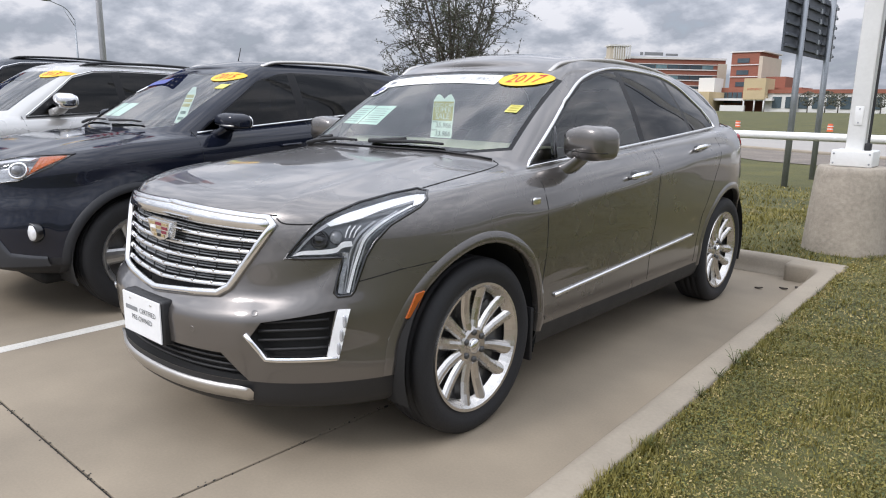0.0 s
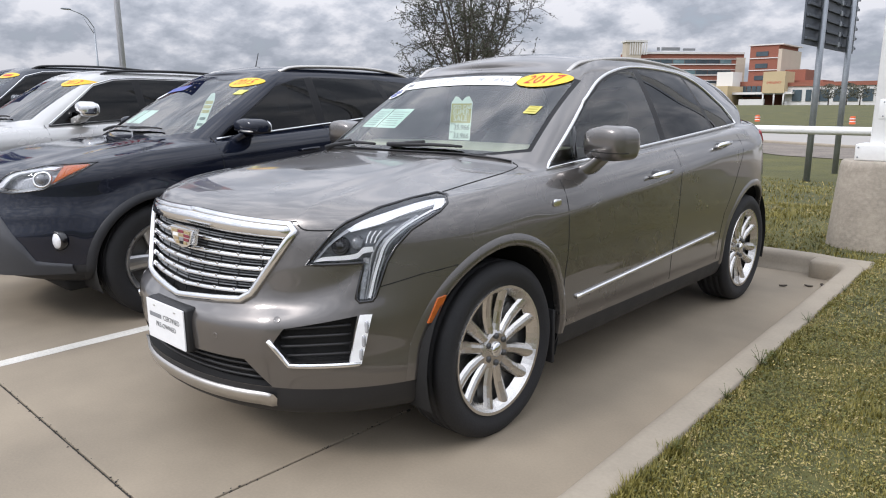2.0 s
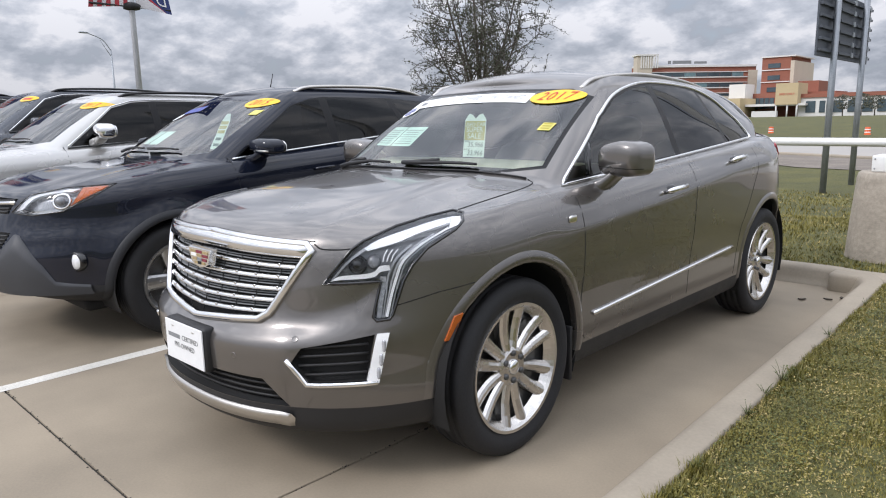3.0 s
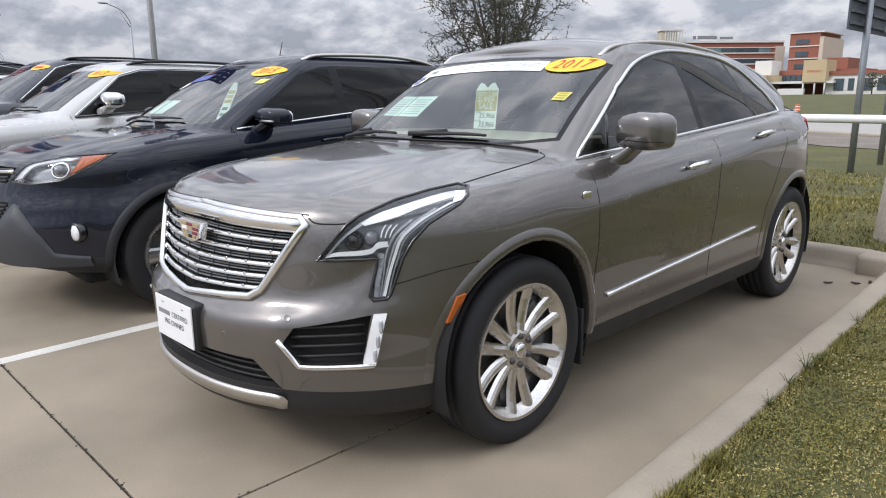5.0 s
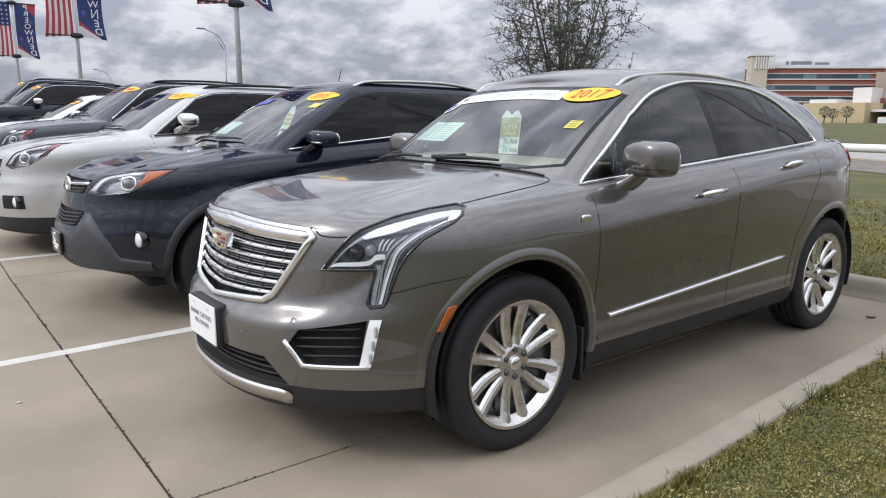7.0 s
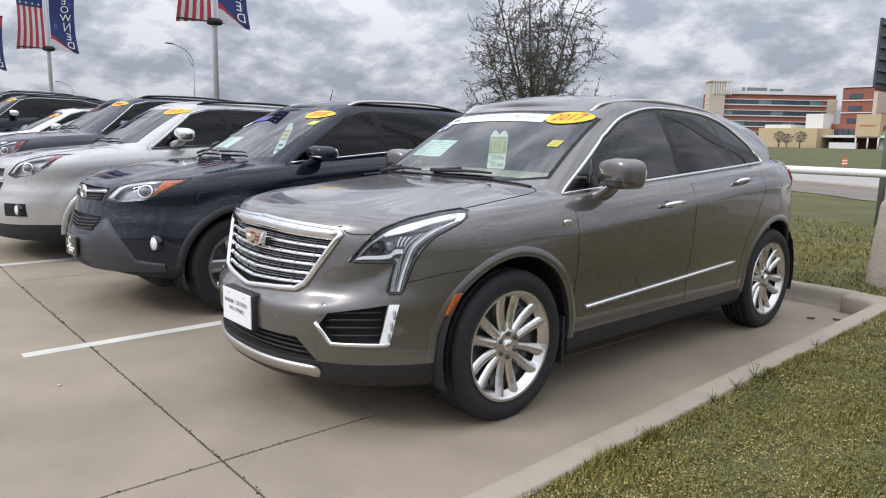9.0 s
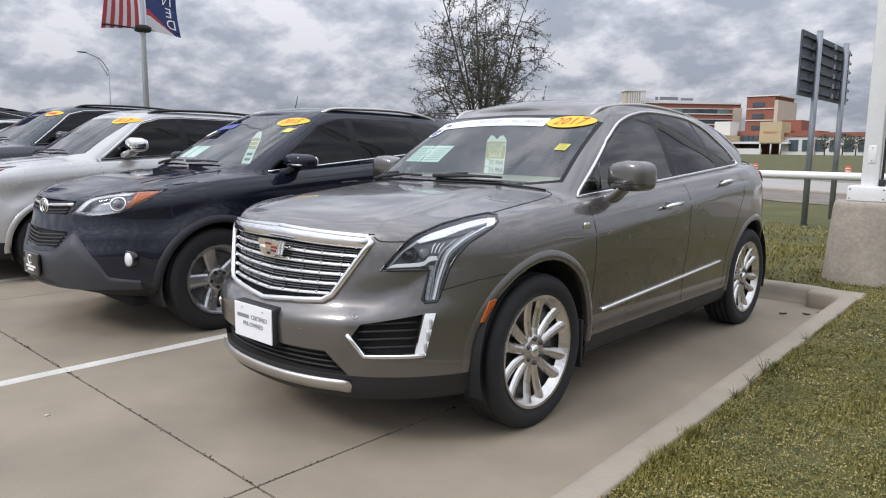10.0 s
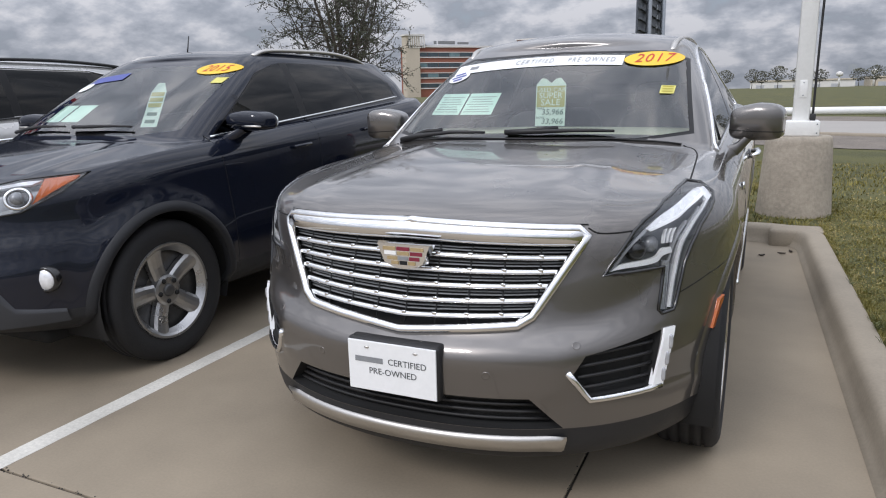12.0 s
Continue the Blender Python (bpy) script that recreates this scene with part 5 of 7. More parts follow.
def build_ground():
    xs = [-1500, -400, -120, -60, -30, -21.09, -4.09, -3, 0, 1.505, 1.515, 3, 6, 10, 20, 60, 200, 1500]
    ys = [-1500, -200, -30, -8, -4, 0, 2, 4.035, 4.045, 5.2, 6.5, 8, 9.5, 11, 12.5, 20, 35, 42, 50, 70, 110, 150, 185, 250, 600, 3000]
    bm = bmesh.new()
    grid = [[bm.verts.new((x, y, ground_z(x, y))) for x in xs] for y in ys]
    for a, b in zip(grid, grid[1:]):
        for k in range(len(xs) - 1):
            bm.faces.new((a[k], a[k + 1], b[k + 1], b[k]))
    tagged(part("ground", bm, SOIL, smooth=False), "patchy green and straw turf ground", "ground", kind="structure")
    lot = thing("pavement", "sand-coloured concrete parking lot with sawn joints", "pavement", kind="structure")
    for x0, x1 in ((-4.09, 1.44), (-21.09, -4.09), (-60, -21.09)):
        part("joint_bed", moved(boxed((x0, -40, -0.05), (x1, 4.05, -0.010)), lambda p: p + Vector((0, 0, lot_z(p.x)))), JOINT, lot, smooth=False)
    xs = [1.58, 0.462, -4.09, -8.65, -13.2, -17.8, -21.09, -27.0, -40, -60]
    ys = [4.05, -1.297, -5.85, -10.4, -15, -22, -40]
    for x1, x0 in zip(xs, xs[1:]):
        for y1, y0 in zip(ys, ys[1:]):
            part("concrete_slab", moved(boxed((x0 + 0.005, y0 + 0.005, -0.04), (x1 - 0.005, y1 - 0.005, 0.0), 0.004), lambda p: p + Vector((0, 0, lot_z(p.x)))), CONCRETE, lot, smooth=False)
    for n, x in enumerate((-1.66, -4.92, -8.2, -11.4, -14.6, -17.8, -21.0)):
        bm = plate(0.10, 5.45, 4, 60)
        for v in bm.verts:
            wob = 0.004 * noise.noise(Vector((v.co.x * 30 + n, v.co.y * 9, 0)))
            v.co = Vector((x + v.co.x + wob - 0.012 * (v.co.y), v.co.y + 1.05, 0.0012 + lot_z(x + v.co.x)))
        tagged(part("bay_line", bm, LINE), "worn white painted parking bay line", "road marking", "bay lines", "structure")


def build_kerb():
    kerb = thing("kerb", "cast concrete kerb with rounded edges round the lot", "kerb", kind="structure")
    profile = [(0.0, -0.05), (0.002, 0.004), (0.022, 0.018), (0.036, 0.060), (0.050, 0.110), (0.060, 0.130), (0.076, 0.144), (0.100, 0.149), (0.192, 0.150), (0.203, 0.142), (0.208, -0.05)]
    path = [(1.42 - 0.028 * max(y, -3.0), y) for y in (-14.0, -8.0, -4.0, -2.0, 0.0, 2.0, 3.45)]
    for k in range(1, 9):
        a = math.pi / 2 * k / 8
        path.append((1.023 + 0.30 * math.cos(a), 3.62 + 0.34 * math.sin(a)))
    path += [(0.4, 3.96), (-4.09, 3.96), (-21.09, 3.96), (-30.0, 3.96), (-60, 3.96)]
    bm, rows = bmesh.new(), []
    for i, (x, y) in enumerate(path):
        ax, ay = path[min(i + 1, len(path) - 1)]
        bx, by = path[max(i - 1, 0)]
        t = Vector((ax - bx, ay - by, 0)).normalized()
        side = Vector((t.y, -t.x, 0))
        rows.append([bm.verts.new(Vector((x, y, z + lot_z(x))) + side * s) for s, z in profile])
    for a, b in zip(rows, rows[1:]):
        for k in range(len(profile) - 1):
            bm.faces.new((a[k], b[k], b[k + 1], a[k + 1]))
    bmesh.ops.recalc_face_normals(bm, faces=bm.faces)
    part("kerb_stone", bm, KERB, kerb)
    # square outer corner slab behind the bend
    part("corner_slab", boxed((1.10, 3.85, -0.03), (1.535, 4.140, 0.146 + lot_z(1.3)), 0.03), KERB, kerb)


def scatter_grass():
    """Short turf blades, denser where the camera passes near."""
    rng = np.random.default_rng(5)
    verts, faces = [], []
    tones = []

    def field(count, x0, x1, y0, y1, tall, wide, edge=False):
        x, y = rng.uniform(x0, x1, count), rng.uniform(y0, y1, count)
        if edge:
            x = 1.624 - 0.028 * y + np.abs(rng.normal(0, 0.035, count))
        clump = np.array([noise.noise(Vector((a * 2.1, b * 2.1, 0))) + 0.6 * noise.noise(Vector((a * 7, b * 7, 3))) for a, b in zip(x, y)])
        hgt = tall * (0.50 + 0.65 * rng.random(count) + 0.95 * np.clip(clump, -0.5, 1))
        ang, lean = rng.uniform(0, 2 * np.pi, count), rng.uniform(0.1, 0.95, count)
        for i in range(count):
            if x[i] < 1.620 - 0.028 * y[i] and y[i] < 4.14:
                continue
            if (x[i] - 1.30) ** 2 + (y[i] - 4.92) ** 2 < 0.115:
                continue
            c, s, h = math.cos(ang[i]), math.sin(ang[i]), hgt[i]
            n = len(verts)
            z = ground_z(x[i], y[i]) - 0.005
            w = wide * (0.7 + 0.6 * rng.random())
            verts.extend(((x[i] - s * w, y[i] + c * w, z), (x[i] + s * w, y[i] - c * w, z), (x[i] + c * h * lean[i], y[i] + s * h * lean[i], z + h)))
            faces.append((n, n + 1, n + 2))
            tones.append(1 if clump[i] + rng.normal(0, 0.35) < -0.42 else 0)

    def leaflets(count, x0, x1, y0, y1, size):
        """Small flat leaves lying among the blades."""
        x, y = rng.uniform(x0, x1, count), rng.uniform(y0, y1, count)
        turn, up = rng.uniform(0, 2 * np.pi, count), rng.uniform(0.002, 0.024, count)
        for i in range(count):
            if (x[i] < 1.620 - 0.028 * y[i] and y[i] < 4.14) or (x[i] - 1.30) ** 2 + (y[i] - 4.92) ** 2 < 0.115:
                continue
            clump = noise.noise(Vector((x[i] * 3.1, y[i] * 3.1, 7))) + 0.7 * noise.noise(Vector((x[i] * 11, y[i] * 11, 2)))
            if clump < -0.25 + rng.normal(0, 0.2):
                continue
            c, s, r = math.cos(turn[i]), math.sin(turn[i]), size * (0.6 + 0.9 * rng.random())
            z = ground_z(x[i], y[i]) + up[i] + 0.012 * max(0.0, clump)
            t = rng.uniform(-0.5, 0.5)
            n = len(verts)
            verts.extend(((x[i] - c * r, y[i] - s * r, z - t * r), (x[i] + s * r * 0.6, y[i] - c * r * 0.6, z), (x[i] + c * r, y[i] + s * r, z + t * r), (x[i] - s * r * 0.6, y[i] + c * r * 0.6, z + 0.002)))
            faces.append((n, n + 1, n + 2, n + 3))
            tones.append(1 if clump < 0.0 and rng.random() < 0.42 else 2 if rng.random() < 0.30 else 0)

    field(70000, 1.545, 3.2, -1.3, 2.2, 0.021, 0.0034)
    leaflets(70000, 1.545, 3.2, -1.3, 2.2, 0.0050)
    leaflets(34000, 1.50, 4.2, 2.2, 6.0, 0.0075)
    field(26000, 1.50, 4.2, 2.2, 6.0, 0.030, 0.0046)
    field(16000, -1.6, 1.55, 4.14, 8.0, 0.035, 0.006)
    field(14000, -3.0, 5.5, 6.0, 13.5, 0.045, 0.010)
    field(14000, 1.545, 5.0, -4.5, -1.3, 0.022, 0.007)
    field(15000, 3.2, 6.0, -1.3, 6.0, 0.024, 0.008)
    field(6500, 1.5, 1.7, -1.3, 4.2, 0.034, 0.0035, True)
    me = bpy.data.meshes.new("grass")
    me.from_pydata(verts, [], faces)
    me.materials.append(BLADE)
    me.materials.append(STRAW)
    me.materials.append(WEED)
    me.polygons.foreach_set("material_index", tones)
    tagged(new("grass", me), "short mown green turf mixed with straw", "grass", kind="stuff")


def weed(x, y, size, seed):
    rnd = random.Random(seed)
    ob = thing("weed", "leafy green weed growing at the kerb edge", "weed", Matrix.Translation((x, y, 0.13)), "weeds along the kerb")
    bm = bmesh.new()
    stems = bmesh.new()
    for k in range(9):
        a, h, r = rnd.uniform(0, 6.28), size * rnd.uniform(0.5, 1.2), size * rnd.uniform(0.3, 0.9)
        tip = Vector((math.cos(a) * r, math.sin(a) * r, h))
        tube([(0, 0, 0), tip * 0.5 + Vector((0, 0, h * 0.15)), tip], [0.0016, 0.0012, 0.0007], 4, stems)
        for j in range(5):
            p = tip * (0.35 + 0.65 * j / 4)
            b = rnd.uniform(0, 6.28)
            l = size * rnd.uniform(0.10, 0.2)
            s = Vector((math.cos(b), math.sin(b), rnd.uniform(-0.2, 0.6))).normalized()
            q = s.cross(Vector((0, 0, 1))).normalized()
            bm.faces.new([bm.verts.new(p + v) for v in (q * -l * 0.12, s * l * 0.5 - q * l * 0.28, s * l, s * l * 0.5 + q * l * 0.28)])
    part("weed_stems", stems, WEED, ob)
    part("weed_leaves", bm, WEED, ob, smooth=False)


def build_far_ground():
    """The frontage road runs past the lot at an angle, with gravel on both sides."""
    def at(run, off, z):
        return Vector((0.882 * run + 0.472 * off, -0.472 * run + 0.882 * off, z))

    for offs in ((16.6, 18.4, 20.0, 21.3), (30.8, 32.0, 34.0, 36.0)):
        bm = bmesh.new()
        rows = []
        for j, off in enumerate(offs):
            rows.append([bm.verts.new(at(run, off + (0.5 * noise.noise(Vector((run * 0.7, off, 0))) if j in (0, 3) else 0), -0.168)) for run in np.linspace(-70, 70, 90)])
        for a, b in zip(rows, rows[1:]):
            for k in range(len(a) - 1):
                bm.faces.new((a[k], a[k + 1], b[k + 1], b[k]))
        tagged(part("gravel_verge", bm, GRAVEL), "brown gravel verge beside the road", "gravel", kind="stuff")
    turn = Matrix(((0.882, 0.472, 0, 0), (-0.472, 0.882, 0, 0), (0, 0, 1, 0), (0, 0, 0, 1)))
    road = thing("road", "pale concrete frontage road", "road", kind="structure")
    part("road_bed", boxed((-300, 21.6, -0.25), (300, 30.8, -0.150), turn=turn), ROAD, road, smooth=False)
    part("road_edge", boxed((-300, 21.25, -0.25), (300, 21.6, -0.08), 0.05, turn), KERB, road)


build_ground()
build_kerb()
build_far_ground()
scatter_grass()
for n, (x, y, s) in enumerate(((1.57, 1.20, 0.17), (1.56, 0.98, 0.10), (1.58, 0.70, 0.09), (1.56, 2.1, 0.10), (1.57, 1.35, 0.09), (1.60, 0.1, 0.08), (1.66, 4.55, 0.14), (1.02, 4.50, 0.10), (1.57, 3.0, 0.08))):
    weed(x + 0.05 - 0.022 * y, y, s * 0.55, n)


def litter():
    """Crumbs in the joints, dead leaves and pebbles on the slabs."""
    rnd = random.Random(5)
    bm = bmesh.new()
    for _ in range(420):
        along_x = rnd.random() < 0.5
        x, y = (rnd.uniform(-4.0, 1.2), -1.297) if along_x else (0.462, rnd.uniform(-4.5, 1.0))
        off = rnd.gauss(0, 0.007)
        x, y = (x, y + off) if along_x else (x + off, y)
        r = rnd.uniform(0.0015, 0.0045) * (2 if rnd.random() < 0.05 else 1)
        blob((x, y, r * 0.3), (r, r * rnd.uniform(0.6, 1.6), r * 0.6), 2.0, bm, segments=6, rings=4)
    tagged(part("joint_crumbs", bm, JOINT), "dark crumbs of soil along the joints", "soil", kind="stuff")
    for k, (x, y) in enumerate(((0.93, -1.52), (-0.93, -1.62), (0.60, -2.10))):
        ob = thing("pebble", "small pale pebble lying on the concrete", "pebble", Matrix.Translation((x, y, 0.0)), "pebbles on the lot")
        part("stone", blob((0, 0, 0.004), (0.013, 0.008, 0.005), 2.2, segments=12, rings=8, turn=Matrix.Rotation(k * 1.3, 3, "Z")), STONE, ob)
    ob = thing("twig", "thin dry twig lying on the concrete", "twig", Matrix.Translation((1.06, -1.62, 0.004)))
    part("stem", tube([(-0.06, 0.01, 0), (-0.01, 0.004, 0.002), (0.07, -0.008, 0)], [0.0016, 0.002, 0.0012], 6), BARK, ob)
    for k, (x, y) in enumerate(((1.20, 3.52), (1.27, 3.62), (1.05, 3.40))):
        ob = thing("dead_leaf", "curled brown dead leaf lying on the concrete", "leaf", Matrix.Translation((x, y, 0.002)) @ Matrix.Rotation(k * 1.9, 4, "Z"), "dead leaves by the kerb")
        leaf = bmesh.new()
        rows = [[leaf.verts.new((u, w * 0.016 * math.sin(math.pi * (u + 0.032) / 0.064) ** 0.7 if abs(u) < 0.0319 else 0.0005 * w, 0.010 * w * w + 0.004 * (u / 0.03) ** 2)) for w in (-1, -0.4, 0.4, 1)] for u in (-0.032, -0.02, 0, 0.02, 0.032)]
        for a, b in zip(rows, rows[1:]):
            for q in range(3):
                leaf.faces.new((a[q], b[q], b[q + 1], a[q + 1]))
        part("blade", leaf, BARK, ob)


litter()


# ---- pole, rail, sign ----
def build_light_pole():
    pole = thing("light_pole", "white square steel light pole on a tapered concrete pedestal", "light pole", Matrix.Translation((1.31, 4.93, 0.10)))
    bm = lathe([(-0.05, 0.345), (0.0, 0.345), (0.35, 0.325), (0.74, 0.300), (0.785, 0.290), (0.80, 0.270), (0.80, 0.0)], 48, axis="z")
    for v in bm.verts:
        v.co += v.co.normalized() * 0.004 * noise.noise(v.co * 9)
    part("pedestal", bm, PED, pole, "weathered tapered concrete pedestal")
    part("base_cover", boxed((-0.165, -0.165, 0.80), (0.165, 0.165, 0.945), 0.012), WHITE_STEEL, pole, "white sheet steel base cover")
    part("shaft", boxed((-0.075, -0.075, 0.93), (0.075, 0.075, 8.5), 0.012), WHITE_STEEL, pole)
    part("access_cover", boxed((-0.035, -0.081, 1.16), (0.035, -0.074, 1.33), 0.006), WHITE_STEEL, pole)
    for x, z in ((-0.14, 0.83), (0.14, 0.83), (-0.14, 0.915), (0.14, 0.915)):
        part("bolt", lathe([(-0.170, 0.007), (-0.164, 0.008)], 8, axis="y", at=(x, 0, z)), GALV, pole)
    for z in (1.185, 1.305):
        part("bolt", lathe([(-0.085, 0.006), (-0.080, 0.007)], 8, axis="y", at=(0, 0, z)), GALV, pole)
    cable = along([(0.098, -0.06, 0.945), (0.10, -0.06, 1.05), (0.105, -0.07, 1.8), (0.12, -0.07, 3.0), (0.13, -0.07, 6.0)], 6)
    part("cable", tube(cable, 0.011, 8), CABLE, pole, "black cable running up the pole")
    part("cable_clamp", boxed((0.078, -0.10, 0.945), (0.125, -0.02, 1.01), 0.008), CABLE, pole)


def build_rail():
    rail = thing("pipe_rail", "white painted steel pipe rail at the lot edge", "fence")
    part("top_rail", tube([(-40, 8.6, 1.03), (-3, 8.6, 1.03), (1.4, 8.6, 1.02), (30, 8.6, 0.99)], 0.058, 16), WHITE_STEEL, rail)
    for x in (-31.0, -26.4, -21.8, -17.2, -12.6, -8.0, -3.4, 1.22, 5.8, 10.4, 15.0):
        part("post", tube([(x, 8.6, -0.15), (x, 8.6, 1.02)], 0.055, 16), WHITE_STEEL, rail)


def build_sign():
    sign = thing("road_sign", "back of a large road sign on two galvanised posts", "road sign")
    y0, y1, x = 12.55, 16.4, -1.46
    for y in (13.35, 15.55):
        part("post", tube([(x, y, -0.3), (x, y, 3.86)], 0.062, 14), GALV, sign)
    for k in range(3):
        a, b = y0 + (y1 - y0) * k / 3, y0 + (y1 - y0) * (k + 1) / 3
        part("panel", boxed((x - 0.14, a + 0.01, 2.52), (x - 0.10, b - 0.01, 3.80), 0.004), SIGN_BACK, sign, smooth=False)
        for j in range(6):
            z = 2.63 + 0.212 * j
            part("stiffener", boxed((x - 0.10, a + 0.03, z - 0.025), (x - 0.045, b - 0.03, z + 0.025), 0.004), SIGN_BACK, sign, smooth=False)
            part("clip", boxed((x - 0.06, b - 0.36, z - 0.05), (x - 0.025, b - 0.24, z + 0.05), 0.006), GALV, sign, smooth=False)


build_light_pole()
build_rail()
build_sign()


# ---- tree ----
def build_tree():
    rnd = random.Random(11)
    tree = thing("young_tree", "young tree with many fine branches and small dark grey-green leaves", "tree", Matrix.Translation((-5.30, 7.0, 0.12)))
    wood, twigs = bmesh.new(), bmesh.new()
    verts, faces = [], []

    def wander(start, way, length, steps, bend, rise):
        pts, p, w = [start], start, way.normalized()
        for _ in range(steps):
            w = (w + Vector((rnd.uniform(-1, 1), rnd.uniform(-1, 1), rnd.uniform(-1, 1))) * bend + Vector((0, 0, rise))).normalized()
            p = p + w * length / steps
            pts.append(p)
        return pts

    def on(pts, t):
        f = t * (len(pts) - 1)
        i = min(len(pts) - 2, int(f))
        return pts[i].lerp(pts[i + 1], f - i), (pts[i + 1] - pts[i]).normalized()

    def leaves(pts, count):
        for _ in range(count):
            q, w = on(pts, rnd.random() ** 0.7)
            c = q + Vector((rnd.gauss(0, 0.018), rnd.gauss(0, 0.018), rnd.gauss(0, 0.018)))
            l = rnd.uniform(0.011, 0.025)
            u = (Vector((rnd.gauss(0, 1), rnd.gauss(0, 1), rnd.gauss(0, 1))).normalized() + w * 0.6).normalized()
            v = u.orthogonal().normalized()
            n = len(verts)
            verts.extend((c - u * l, c + v * l * 0.42, c + u * l, c - v * l * 0.42))
            faces.append((n, n + 1, n + 2, n + 3))

    def side_way(w, tilt):
        a = rnd.uniform(0, 2 * math.pi)
        u = w.orthogonal().normalized()
        return (u * math.cos(a) + w.cross(u) * math.sin(a) + w * tilt).normalized()

    tube([Vector((0, 0, -0.15)), Vector((0.02, 0, 0.6)), Vector((0, 0.03, 1.3))], [0.085, 0.072, 0.065], 12, wood, cap=False)
    limbs = [(0.02, 0.0, 3.3, 0.042)] + [(2 * math.pi * k / 7 + 0.4, (0.28, 0.62, 0.38, 0.75, 0.30, 0.55, 0.85)[k], (3.0, 2.2, 2.8, 1.9, 3.1, 2.3, 1.7)[k], 0.034) for k in range(7)]
    for k, (a, lean, long_, thick) in enumerate(limbs):
        limb = wander(Vector((0, 0.03, 1.08 + 0.03 * k)), Vector((math.cos(a) * lean, math.sin(a) * lean, 1)), long_, 8, 0.10, 0.05)
        tube(limb, [thick * (1 - 0.85 * i / 8) for i in range(9)], 7, wood, cap=False)
        for j in range(17):
            t = 0.16 + 0.82 * (j + rnd.random() * 0.7) / 17
            q, w = on(limb, min(0.99, t))
            out = Vector((q.x, q.y, 0))
            way = side_way(w, 0.35) + (out.normalized() * 0.55 if out.length > 0.1 else Vector())
            branch = wander(q, way, rnd.uniform(0.65, 1.15) * (1.15 - 0.70 * t), 5, 0.22, 0.02)
            tube(branch, [0.013 * (1.1 - t * 0.5) * (1 - 0.75 * i / 5) for i in range(6)], 4, twigs, cap=False)
            leaves(branch, 16)
            for _ in range(9):
                q2, w2 = on(branch, rnd.uniform(0.15, 1.0))
                twig = wander(q2, side_way(w2, 0.8), rnd.uniform(0.14, 0.48), 3, 0.28, 0.03)
                tube(twig, [0.0055, 0.0046, 0.0036, 0.0024], 3, twigs, cap=False)
                leaves(twig, 12)
    part("trunk", wood, BARK, tree)
    tagged(part("twig_mass", twigs, BARK, tree), kind="stuff")
    me = bpy.data.meshes.new("crown")
    me.from_pydata(verts, [], faces)
    me.materials.append(LEAF)
    crown = new("crown", me)
    crown.parent = tree
    crown["label"] = "open crown of small leaves"


build_tree()


# ---- flag poles and street lamps ----
def star(bm, x, z, r, put):
    pts = [put(x + (r if k % 2 == 0 else r * 0.4) * math.sin(math.pi * k / 5), z + (r if k % 2 == 0 else r * 0.4) * math.cos(math.pi * k / 5)) for k in range(10)]
    bm.faces.new([bm.verts.new(p) for p in pts])


